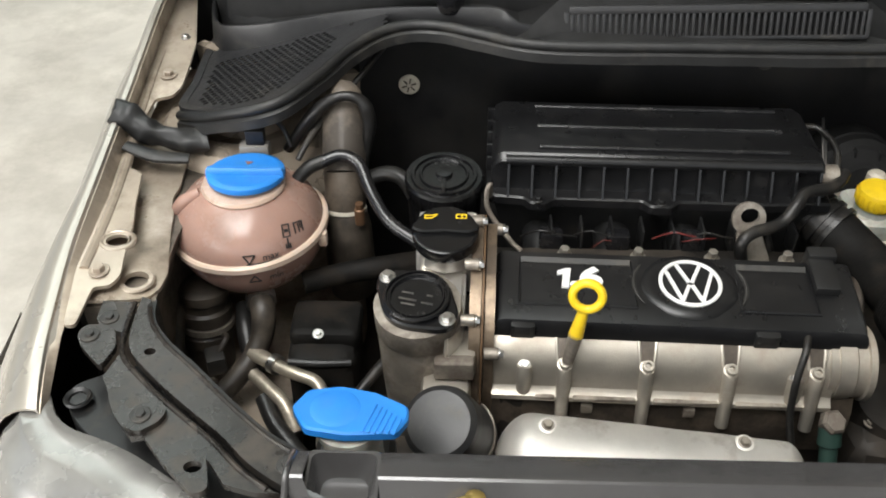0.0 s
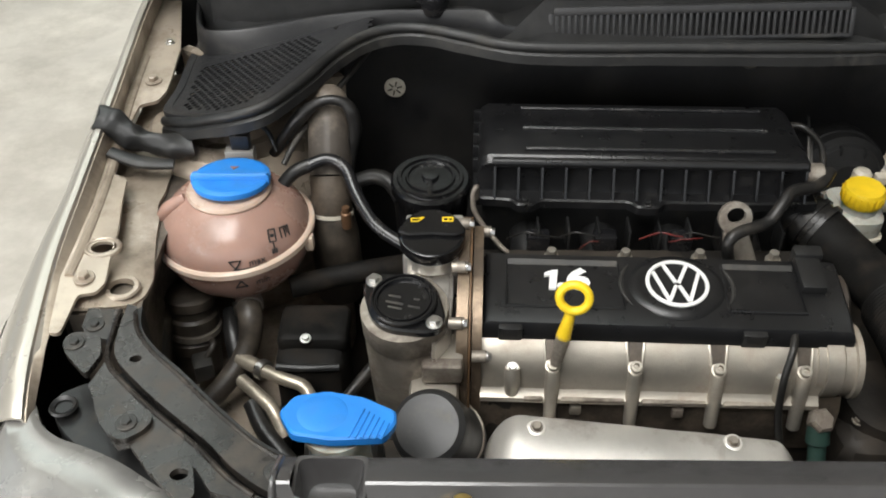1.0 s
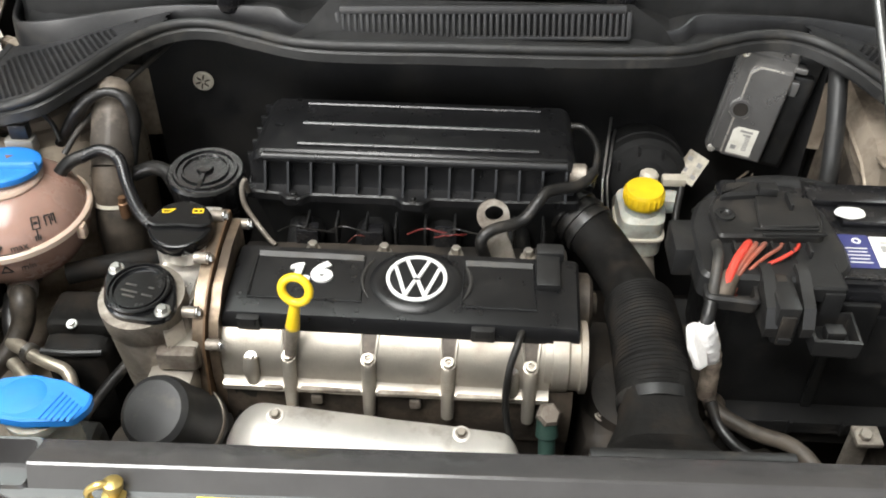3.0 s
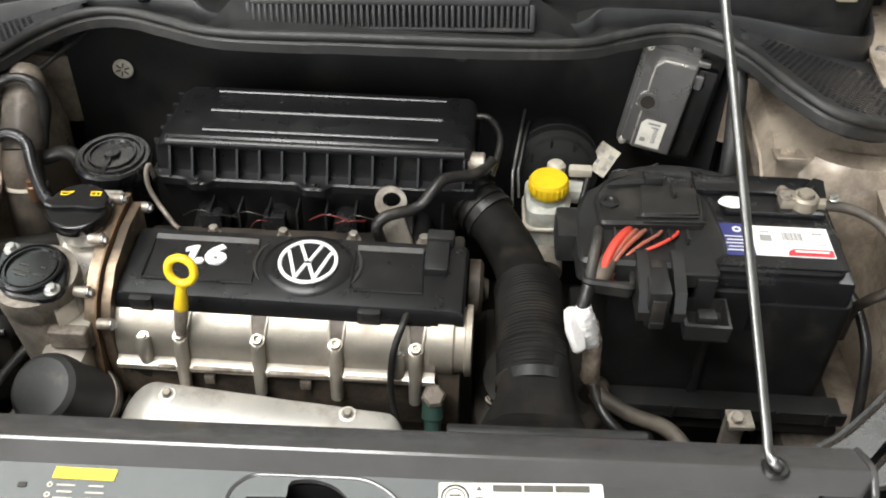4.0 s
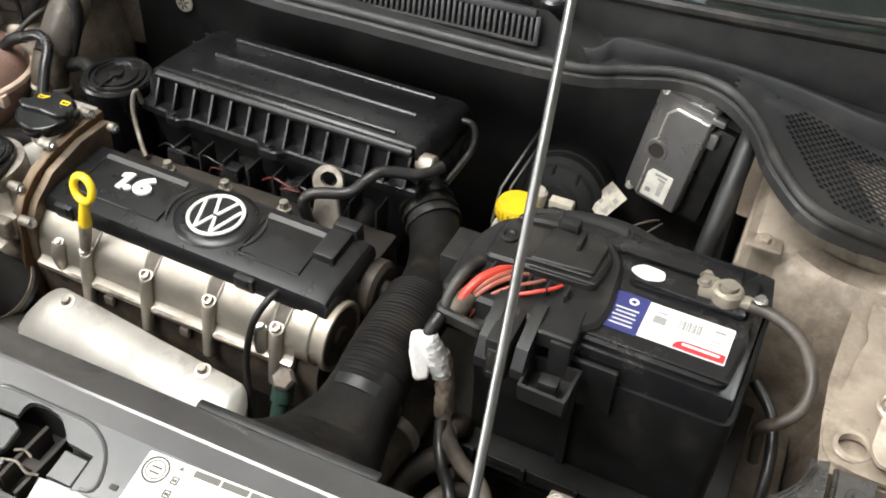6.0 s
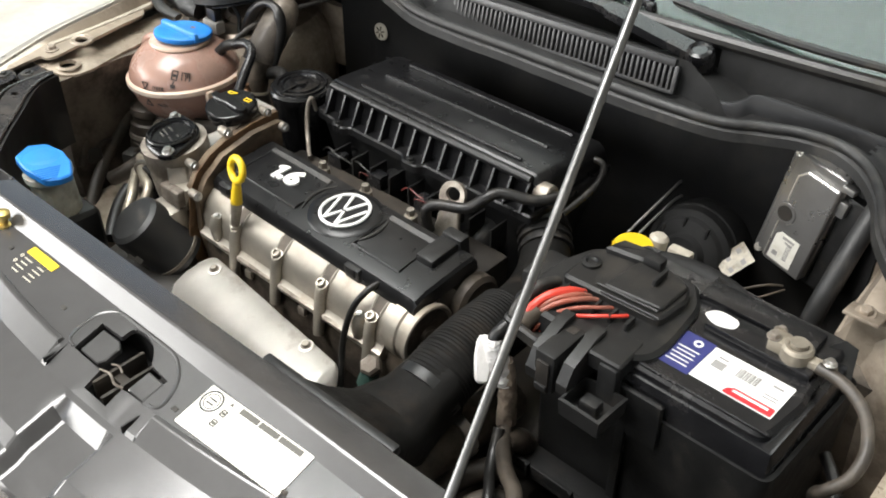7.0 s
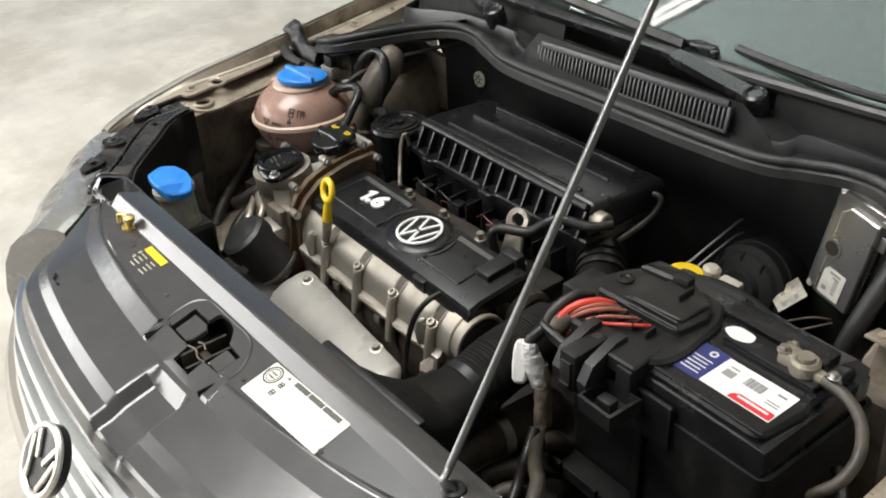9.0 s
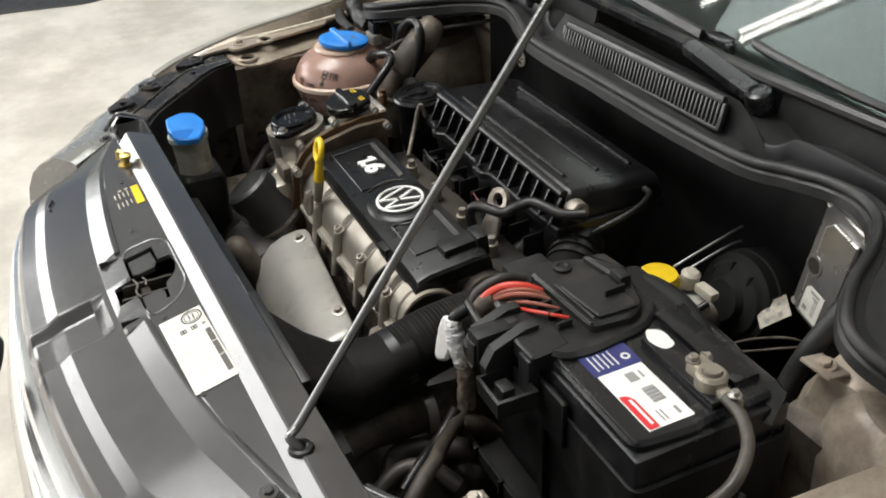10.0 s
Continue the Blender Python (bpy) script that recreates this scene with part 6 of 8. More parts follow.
lathe(bm, [(0, 0), (0.013, 0), (0.013, 0.010), (0.010, 0.014), (0, 0.014)], aim((0.372, 0.634, 0.648), (0.1, -0.5, 0.85)), 6)
part("nut", bm, M["alu_dirty"], sens)
bm = bmesh.new()
lathe(bm, [(0, 0), (0.011, 0), (0.012, 0.020), (0.009, 0.022), (0.009, 0.05), (0, 0.05)], aim((0.372, 0.632, 0.648), (0.02, -0.45, -0.9)), 16)
part("plug", bm, M["green"], sens, "dark green plug body")

# ---------------------------------------------------------------- intake side: air filter box
AM = Matrix.Translation((0.223, 0.945, 0.0)) @ Matrix.Rotation(radians(-1.4), 4, "Z")
air = thing("air_filter_box", (0.223, 0.945, 0.66), "black plastic air filter box with ribbed lid", "air filter box")
bm = bmesh.new()
rows = []
for x, k in ((-0.190, 0), (-0.186, 0.6), (-0.178, 1.0), (0.172, 1.0), (0.180, 0.6), (0.184, 0)):
    t = 0.012 * (k - 1)
    rows.append([AM @ V(x, y, z) for y, z in ((-0.0675, 0.752), (-0.0605, 0.779), (-0.0615, 0.786 + t), (-0.053, 0.793 + t), (-0.03, 0.793 + t), (0.06, 0.787 + t), (0.074, 0.782 + t), (0.080, 0.752))])
loft(bm, rows)
part("lid", bm, M["cover"], air)
for y, z, xa, xb in ((0.053, 0.7885, -0.140, 0.146), (0.005, 0.7910, -0.138, 0.144), (-0.043, 0.7945, -0.136, 0.142)):
    bm = bmesh.new()
    tube(bm, [AM @ V(xa, y, z), AM @ V(xb, y, z)], 0.0028, 10, 1)
    part("rib", bm, M["gloss"], air)
bm = bmesh.new()
tube(bm, [AM @ V(-0.174, -0.0625, 0.789), AM @ V(0.174, -0.0625, 0.789)], 0.0058, 12, 1)
part("front_bead", bm, M["cover"], air)
bm = bmesh.new()
loft(bm, [[(0, -0.083, 0.753), (0, -0.0665, 0.787), (0, -0.058, 0.787), (0, -0.058, 0.753)], [(0.0026, -0.083, 0.753), (0.0026, -0.0665, 0.787), (0.0026, -0.058, 0.787), (0.0026, -0.058, 0.753)]])
FIN = mesh_of("fin", bm, M["cover"])
for i in range(14):
    put("fin", FIN, air, AM @ Matrix.Translation((-0.172 + i * 0.0265, 0, 0)))
bm = bmesh.new()
slab(bm, [(-0.196, -0.080), (-0.196, 0.082), (0.190, 0.082), (0.190, -0.080), (0.12, -0.084), (0.02, -0.084), (0.012, -0.094), (-0.012, -0.094), (-0.020, -0.084), (-0.12, -0.084), (-0.128, -0.093), (-0.146, -0.093), (-0.152, -0.084)], 0.742, 0.753, 0.005, AM, 0.002)
part("rim", bm, M["cover"], air)
bm = bmesh.new()
rows = []
for z, k in ((0.742, 1.0), (0.70, 0.94), (0.64, 0.86)):
    rows.append([AM @ V(x * k, y * k, z) for x, y in ((-0.188, -0.072), (0.182, -0.072), (0.182, 0.076), (-0.188, 0.076))])
loft(bm, rows)
part("lower_shell", bm, M["plastic"], air)
for x in (-0.137, 0.0):
    put("screw", BOLT_DARK, air, AM @ Matrix.Translation((x, -0.0885, 0.7535)))
for i in range(5):
    bm = bmesh.new()
    box(bm, (-0.186, -0.045 + i * 0.026, 0.772), (0.020, 0.004, 0.018), 0.001, AM @ Matrix.Rotation(0, 4, "Z"))
    part("side_rib", bm, M["cover"], air)
bm = bmesh.new()
lathe(bm, [(0, 0), (0.013, 0), (0.013, 0.018), (0.010, 0.020), (0, 0.020)], AM @ aim((0.178, -0.052, 0.772), (1, 0, 0)), 18)
part("spigot", bm, M["alu_dirty"], air, "metal clip stud")
# bracket strap from the box down to the head
hose("strap", [(0.030, 0.868, 0.752), (0.030, 0.862, 0.772), (0.026, 0.858, 0.762), (0.030, 0.850, 0.742), (0.055, 0.828, 0.718), (0.066, 0.820, 0.712)], 0.0030, M["alu_dirty"], "bent steel bracket strap beside the filter box", "bracket")

# inlet runners and fuel rail below the box
STUD = bolt_mesh("bolt", 0.0056, M["alu"], flange=1.5, h=1.7)
runner_root = thing("intake_manifold", (0.21, 0.86, 0.60), "black plastic intake manifold with four runners", "intake manifold")
for i in range(4):
    x = 0.092 + i * 0.082
    bm = bmesh.new()
    tube(bm, [(x, 0.800, 0.66), (x, 0.835, 0.675), (x, 0.88, 0.69), (x, 0.94, 0.69)], [0.020, 0.022, 0.022, 0.022], 14, 5)
    part("runner", bm, M["plastic"], runner_root)
for i in range(9):
    bm = bmesh.new()
    box(bm, (0.10 + i * 0.034, 0.850, 0.712), (0.0025, 0.03, 0.035), 0.0008)
    part("rib", bm, M["plastic"], runner_root)
for i in range(4):
    x = 0.112 + i * 0.0803
    y = 0.804 - 0.0010 * i
    bm = bmesh.new()
    lathe(bm, [(0, -0.05), (0.0085, -0.05), (0.0085, 0), (0, 0)], Matrix.Translation((x, y, 0.720)), 18)
    part("boss", bm, M["alu"], runner_root)
    put("bolt", STUD, runner_root, Matrix.Translation((x, y, 0.720)))
bm = bmesh.new()
box(bm, (0.215, 0.812, 0.66), (0.37, 0.05, 0.09), 0.006)
part("flange", bm, M["void"], runner_root)
# coil leads
k = 0
for x in (0.085, 0.14, 0.235, 0.27):
    hose("coil_lead", [(x - 0.02, 0.845, 0.712), (x, 0.838, 0.727), (x + 0.02, 0.836, 0.724), (x + 0.045, 0.842, 0.715)], 0.0011, M["darkred"] if k == 2 else M["rubber"], "thin red lead below the filter box" if k == 2 else "thin black lead below the filter box", "wire", seg=8)
    k += 1
for x, z, rise in ((0.152, 0.716, 0.012), (0.252, 0.722, 0.006), (0.262, 0.724, 0.004)):
    hose("coil_lead", [(x - 0.006, 0.836, z - rise), (x, 0.830, z), (x + 0.007, 0.829, z + rise * 0.5), (x + 0.022, 0.838, z - 0.004)], 0.0008, M["darkred"], "thin dark red lead below the filter box", "wire", seg=8)
for x in (0.10, 0.175, 0.26):
    root = thing("injector_plug", (x, 0.842, 0.70), "black plastic injector plug", "plug", "injector plugs")
    bm = bmesh.new()
    box(bm, (x, 0.842, 0.712), (0.026, 0.018, 0.022), 0.003)
    part("body", bm, M["gloss"], root)

# lifting eye
eye = thing("lifting_eye", (0.322, 0.815, 0.70), "grey steel engine lifting eye", "lifting eye")
EMx = aim((0.313, 0.834, 0.752), (0.05, -0.9, 0.45))
bm = bmesh.new()
prof = []
loop = []
for kk in range(24):
    a = 2 * math.pi * kk / 24
    loop.append((0.0185 * math.cos(a), 0.0185 * math.sin(a), 0.0105 * math.cos(a) + 0.001, 0.0085 * math.sin(a) + 0.003))
ro = [bm.verts.new(EMx @ V(a, b, 0.003)) for a, b, c, d in loop]
ri = [bm.verts.new(EMx @ V(c, d, 0.003)) for a, b, c, d in loop]
ro2 = [bm.verts.new(EMx @ V(a, b, -0.003)) for a, b, c, d in loop]
ri2 = [bm.verts.new(EMx @ V(c, d, -0.003)) for a, b, c, d in loop]
for kk in range(24):
    n2 = (kk + 1) % 24
    bm.faces.new((ro[kk], ro[n2], ri[n2], ri[kk]))
    bm.faces.new((ro2[n2], ro2[kk], ri2[kk], ri2[n2]))
    bm.faces.new((ro[n2], ro[kk], ro2[kk], ro2[n2]))
    bm.faces.new((ri[kk], ri[n2], ri2[n2], ri2[kk]))
part("eye", bm, M["alu_dirty"], eye)
bm = bmesh.new()
slab(bm, [(-0.012, -0.012), (0.014, -0.012), (0.030, -0.062), (-0.012, -0.062)], -0.003, 0.003, 0.004, EMx)
part("plate", bm, M["alu_dirty"], eye)

# vacuum hose from the brake side over the eye
hose("vacuum_hose", [(0.306, 0.800, 0.715), (0.300, 0.800, 0.742), (0.312, 0.808, 0.752), (0.345, 0.822, 0.755), (0.362, 0.836, 0.770), (0.375, 0.850, 0.776), (0.41, 0.868, 0.772), (0.428, 0.89, 0.775)], 0.0068, M["rubber"], "black rubber vacuum hose bent round the lifting eye")
hose("vacuum_pipe", [(0.428, 0.90, 0.745), (0.438, 0.95, 0.765), (0.425, 0.985, 0.772), (0.405, 0.99, 0.772)], 0.004, M["rubber"], "black pipe looping beside the filter box")

# round black canister cover
can = thing("vacuum_canister", (-0.022, 0.888, 0.66), "round black plastic canister with a stepped lid", "canister")
CN = aim((-0.022, 0.888, 0.763), (0.0, -0.06, 1))
bm = bmesh.new()
lathe(bm, [(0, -0.10), (0.040, -0.10), (0.043, -0.03), (0.043, -0.012), (0.0455, -0.010), (0.0455, 0.0), (0.043, 0.003), (0.038, 0.003), (0.037, 0.0060), (0.0335, 0.0060), (0.0325, 0.0035), (0.0285, 0.0035), (0.0275, 0.0062), (0.0255, 0.0062), (0.0245, 0.0040), (0.0, 0.0045)], CN, 56)
part("body", bm, M["jet"], can)
bm = bmesh.new()
lathe(bm, [(0, 0), (0.010, 0), (0.009, 0.004), (0, 0.0045)], CN @ Matrix.Translation((0, 0, 0.004)), 20)
box(bm, (0, -0.018, 0.005), (0.005, 0.036, 0.004), 0.001, CN)
part("hub", bm, M["jet"], can)


# ---------------------------------------------------------------- coolant tank
TC = Vector((-0.2405, 0.842, 0.729))
TR = 0.0845
tank = thing("coolant_tank", (TC.x, TC.y, TC.z - 0.08), "brownish translucent ball-shaped coolant tank with blue cap", "coolant tank")
bm = bmesh.new()
prof = []
for a in np.linspace(-88, 62, 26):
    r = TR * math.cos(radians(a))
    z = TR * math.sin(radians(a)) * (0.90 if a < 0 else 0.72)
    prof.append((r, z))
prof += [(0.0385, 0.0555), (0.0375, 0.058), (0.0, 0.058)]
lathe(bm, prof, Matrix.Translation(TC), 56)
part("shell", bm, M["tank"], tank)
bm = bmesh.new()
TS = Matrix.Translation(TC + V(0, 0, 0.001)) @ Matrix.Rotation(radians(-3), 4, "Y")
lathe(bm, [(TR - 0.002, -0.005), (TR + 0.002, -0.005), (TR + 0.0045, -0.003), (TR + 0.0045, 0.003), (TR + 0.002, 0.005), (TR - 0.002, 0.005)], TS, 56)
part("seam", bm, M["cream"], tank, "pale weld seam")
bm = bmesh.new()
box(bm, TC + V(0.085, -0.020, -0.004), (0.010, 0.012, 0.018), 0.003)
part("bracket", bm, M["cream"], tank, "pale fixing lug")
bm = bmesh.new()
tube(bm, [TC + V(0.050, 0.026, 0.036), TC + V(0.066, 0.034, 0.052), TC + V(0.084, 0.040, 0.058)], 0.008, 12, 3)
part("nozzle", bm, M["rubber"], tank, "black hose nozzle")
bm = bmesh.new()
lathe(bm, [(0.040, 0.052), (0.0450, 0.0515), (0.0460, 0.0545), (0.0440, 0.0575), (0.040, 0.0585)], Matrix.Translation(TC), 48)
part("collar", bm, M["tank_pale"], tank, "pale collar below the cap")
bm = bmesh.new()
tube(bm, [TC + V(-0.046, -0.012, 0.050), TC + V(-0.064, -0.016, 0.040), TC + V(-0.077, -0.016, 0.022), TC + V(-0.081, -0.014, 0.004)], [0.006, 0.008, 0.007, 0.005], 12, 5)
part("shoulder_rib", bm, M["tank"], tank)
# cap
cap2 = TC + V(0.0035, 0.004, 0.0605)
CB = aim(cap2 - V(0, 0, 0.002), (0, 0.10, 1))
bm = bmesh.new()
lathe(bm, [(0, 0), (0.038, 0), (0.0415, 0.002), (0.0425, 0.005), (0.0420, 0.0085), (0.0385, 0.0105), (0.034, 0.0105), (0.030, 0.0095), (0, 0.0095)], CB, 48)
tcap = part("cap", bm, M["blue"], tank, "blue screw cap")
bm = bmesh.new()
bar = [(-0.0425, -0.003), (-0.034, -0.0052), (0.034, -0.0052), (0.0425, -0.003), (0.0425, 0.003), (0.034, 0.0052), (-0.034, 0.0052), (-0.0425, 0.003)]
loft(bm, [[CB @ V(x * (1 - k), y * (1 - 2 * k) + 0.006, z) for x, y in bar] for k, z in ((0.0, 0.004), (0.01, 0.0135), (0.05, 0.0160), (0.14, 0.0172))])
part("grip", bm, M["blue"], tcap)
bm = bmesh.new()
slab(bm, [(-0.005, -0.020), (0.005, -0.020), (0, -0.0125)], 0.0094, 0.0099, 0, CB, 0)
part("warning_sign", bm, M["brownwire"], tcap, "small reddish warning triangle")
# marks on the shell
def on_tank(az, el, lift=0.0006):
    n = V(math.cos(radians(az)) * math.cos(radians(el)), math.sin(radians(az)) * math.cos(radians(el)), math.sin(radians(el)))
    p = TC + V(n.x * TR, n.y * TR, n.z * TR * (0.72 if el > 0 else 0.90)) + n * lift
    up = V(0, 0, 1)
    side = up.cross(n).normalized()
    u = n.cross(side)
    m = Matrix((side, u, n)).transposed().to_4x4()
    return Matrix.Translation(p) @ m
for az, el, sg in ((281, 13, -1), (283, -10, 1)):
    bm = bmesh.new()
    m = on_tank(az, el)
    for a, b in (((-0.006, -sg * 0.0042), (0.006, -sg * 0.0042)), ((-0.006, -sg * 0.0042), (0, sg * 0.0054)), ((0.006, -sg * 0.0042), (0, sg * 0.0054))):
        a, b = V(*a, 0), V(*b, 0)
        box(bm, (0, 0, 0), ((b - a).length + 0.001, 0.0014, 0.0006), 0, m @ Matrix.Translation((a + b) / 2) @ Matrix.Rotation(math.atan2(b.y - a.y, b.x - a.x), 4, "Z"))
    part("level_mark", bm, M["print"], tank, "black level triangle")
bm = bmesh.new()
rows = []
for az in np.linspace(279, 305, 9):
    m = on_tank(az, 7.5)
    rows.append([m @ V(0, -0.0006, 0), m @ V(0, 0.0006, 0), m @ V(0, 0.0006, 0.0006), m @ V(0, -0.0006, 0.0006)])
loft(bm, rows)
part("level_line", bm, M["print"], tank, "black level line")
bm = bmesh.new()
m = on_tank(315, 30)
for x, y, w, h in ((0, 0.006, 0.007, 0.0012), (0, -0.006, 0.007, 0.0012), (-0.0035, 0, 0.0012, 0.013), (0.0035, 0, 0.0012, 0.013), (0, 0, 0.004, 0.003), (0, -0.012, 0.0014, 0.010), (-0.0022, -0.015, 0.0012, 0.005), (0.0022, -0.015, 0.0012, 0.005)):
    box(bm, (x, y, 0), (w, h, 0.0008), 0, m @ Matrix.Rotation(radians(-14), 4, "Z") @ Matrix.Scale(1.10, 4))
m = on_tank(327, 27)
for x, y, w, h in ((0, 0.005, 0.010, 0.0012), (-0.005, 0, 0.0012, 0.011), (0.005, 0, 0.0012, 0.011), (0, -0.001, 0.0012, 0.009), (0.0025, 0.001, 0.0012, 0.006)):
    box(bm, (x, y, 0), (w, h, 0.0008), 0, m @ Matrix.Rotation(radians(-14), 4, "Z") @ Matrix.Scale(1.10, 4))
part("symbols", bm, M["print"], tank, "black printed symbols")
word("lettering", "max", 0.011, M["print"], tank, on_tank(297, 13, 0.0012), 0.0003)
word("lettering", "min", 0.011, M["print"], tank, on_tank(299, -10, 0.0012), 0.0003)
# level sender behind the cap
snd = thing("level_plug", (-0.24, 0.905, 0.79), "grey and black plug behind the coolant tank", "plug")
bm = bmesh.new()
box(bm, (-0.238, 0.903, 0.786), (0.034, 0.018, 0.020), 0.004)
part("body", bm, M["greyplug"], snd)
bm = bmesh.new()
box(bm, (-0.236, 0.904, 0.805), (0.022, 0.014, 0.020), 0.003)
tube(bm, [(-0.245, 0.915, 0.815), (-0.245, 0.925, 0.825)], 0.004, 8)
tube(bm, [(-0.228, 0.915, 0.815), (-0.226, 0.927, 0.820), (-0.21, 0.93, 0.80), (-0.20, 0.92, 0.78)], 0.003, 8)
part("plug", bm, M["plastic"], snd)

# ---------------------------------------------------------------- washer filler
wash = thing("washer_filler", (-0.09, 0.535, 0.60), "blue washer cap with a ribbed tongue on a milky neck", "washer filler")
bm = bmesh.new()
lathe(bm, [(0, -0.062), (0.026, -0.062), (0.0255, -0.050), (0.0265, -0.012), (0.030, -0.008), (0.030, 0.0), (0, 0.0)], aim((-0.094, 0.534, 0.758), (-0.05, -0.05, 1)), 28)
part("neck", bm, M["resin"], wash, "milky grey plastic filler neck")
bm = bmesh.new()
box(bm, (-0.094, 0.540, 0.640), (0.075, 0.066, 0.120), 0.014, None, 3)
part("tank", bm, M["plastic"], wash, "black washer tank below the neck")
WM = Matrix.Translation((-0.093, 0.5335, 0.765)) @ Matrix.Rotation(radians(-4), 4, "Z") @ Matrix.Rotation(radians(-3), 4, "X")
bm = bmesh.new()
hexa = [(-0.050, 0.000), (-0.040, 0.021), (-0.012, 0.0285), (0.020, 0.024), (0.050, 0.010), (0.052, -0.004), (0.044, -0.021), (0.0, -0.0275), (-0.034, -0.024)]
slab(bm, hexa, -0.003, 0.006, 0.005, WM, 0.002)
wcap = part("cap", bm, M["blue"], wash, "blue flip cap")
bm = bmesh.new()
lathe(bm, [(0, 0), (0.0235, 0.0), (0.020, 0.0010), (0.012, 0.0016), (0, 0.0018)], WM @ Matrix.Translation((-0.012, 0.001, 0.0055)), 32)
part("dome", bm, M["blue"], wcap)
bm = bmesh.new()
for k in range(6):
    x = 0.020 + k * 0.0052
    box(bm, (x, -0.003 - 0.0003 * k, 0.0062), (0.0022, 0.034 - k * 0.003, 0.0016), 0.0006, WM @ Matrix.Rotation(radians(-14), 4, "Z"))
part("ribs", bm, M["blue"], wcap)

# ---------------------------------------------------------------- oil filter
ofl = thing("oil_filter", (0.0, 0.60, 0.64), "matt black oil filter canister", "oil filter")
OM = aim((-0.019, 0.590, 0.690), (-0.22, -0.50, 0.84))
bm = bmesh.new()
lathe(bm, [(0, -0.085), (0.041, -0.085), (0.041, -0.075), (0.038, -0.070), (0.0385, -0.014), (0.0365, -0.005), (0.031, -0.0005), (0.018, 0.001), (0, 0.001)], OM, 44)
part("can", bm, M["filter"], ofl)
bm = bmesh.new()
for j in range(3):
    a = radians(-70 + j * 14)
    box(bm, (0.0386 * math.cos(a), 0.0386 * math.sin(a), -0.036), (0.001, 0.006, 0.012 + 0.01 * (j % 2)), 0, OM @ Matrix.Rotation(0, 4, "Z"))
part("print", bm, M["greyprint"], ofl, "grey smudged print bars")
bm = bmesh.new()
lathe(bm, [(0.039, -0.078), (0.0415, -0.078), (0.0415, -0.073), (0.039, -0.073)], OM, 36)
part("band", bm, M["alu_dirty"], ofl)

# ---------------------------------------------------------------- battery and its jacket
bat = thing("battery", (0.675, 0.775, 0.60), "black car battery with blue, white and red label", "battery")
BT = Matrix.Translation((0.678, 0.777, -0.001)) @ Matrix.Rotation(radians(-1.5), 4, "Z")
bm = bmesh.new()
box(bm, (0, 0, 0.69), (0.236, 0.168, 0.18), 0.006, BT)
part("case", bm, M["gloss"], bat)
bm = bmesh.new()
slab(bm, [(-0.122, -0.080), (0.108, -0.080), (0.114, -0.02), (0.110, 0.0), (0.110, 0.086), (-0.122, 0.086)], 0.770, 0.790, 0.014, BT, 0.004)
part("lid", bm, M["gloss"], bat)
bm = bmesh.new()
slab(bm, [(-0.02, -0.078), (0.108, -0.078), (0.108, -0.074), (-0.02, -0.074)], 0.790, 0.7925, 0.001, BT, 0.0008)
part("lid_rim", bm, M["gloss"], bat)
bm = bmesh.new()
box(bm, (0.050, 0.02, 0.794), (0.106, 0.030, 0.008), 0.003, BT)
part("lid_step", bm, M["gloss"], bat)
bm = bmesh.new()
box(bm, (0.03, 0.055, 0.793), (0.12, 0.03, 0.010), 0.003, BT)
part("lid_step", bm, M["gloss"], bat)
bm = bmesh.new()
slab(bm, [(0.020, -0.058), (0.100, -0.058), (0.100, -0.010), (0.020, -0.010)], 0.7902, 0.7908, 0.001, BT, 0)
blab = part("label", bm, M["paper"], bat, "white printed label")
bm = bmesh.new()
slab(bm, [(-0.012, -0.060), (0.0195, -0.060), (0.0195, -0.008), (-0.012, -0.008)], 0.7902, 0.7908, 0.001, BT, 0)
bnavy = part("label", bm, M["navy"], bat, "navy blue part of the label")
bm = bmesh.new()
slab(bm, [(0.052, -0.057), (0.099, -0.057), (0.099, -0.046), (0.060, -0.046), (0.054, -0.050)], 0.7910, 0.7914, 0.002, BT, 0)
part("print", bm, M["red"], blab, "red plain brand bar")
bm = bmesh.new()
for i in range(13):
    box(bm, (0.052 + i * 0.0016 + (0.0004 if i % 3 else 0), -0.026, 0.7911), (0.0008 if i % 2 else 0.0011, 0.013, 0.0003), 0, BT)
for x, y, w, h in ((0.034, -0.030, 0.012, 0.010), (0.034, -0.020, 0.010, 0.002), (0.088, -0.020, 0.010, 0.003), (0.088, -0.034, 0.014, 0.0015), (0.088, -0.038, 0.014, 0.0015)):
    box(bm, (x, y, 0.7911), (w, h, 0.0003), 0, BT)
part("print", bm, M["greyprint"], blab)
bm = bmesh.new()
lathe(bm, [(0.0025, 0), (0.0048, 0), (0.0048, 0.0003), (0.0025, 0.0003), (0.0025, 0)], BT @ Matrix.Translation((0.006, -0.018, 0.791)), 12)
for j in range(5):
    box(bm, (0.003, -0.030 - j * 0.0055, 0.7911), (0.022 - 0.003 * (j % 2), 0.0014, 0.0003), 0, BT)
part("print", bm, M["white"], bnavy)
bm = bmesh.new()
box(bm, (0.077, -0.0505, 0.7918), (0.034, 0.0028, 0.0003), 0, BT)
part("print", bm, M["white"], blab)
bm = bmesh.new()
slab(bm, [(-0.012, 0.016), (0.006, 0.007), (0.024, 0.014), (0.022, 0.028), (-0.002, 0.030)], 0.7982, 0.7986, 0.008, BT, 0)
part("sticker", bm, M["paper"], bat, "oval white sticker")
# post and clamp
clampt = thing("battery_terminal", (0.762, 0.797, 0.79), "greyish corroded battery terminal clamp", "terminal")
bm = bmesh.new()
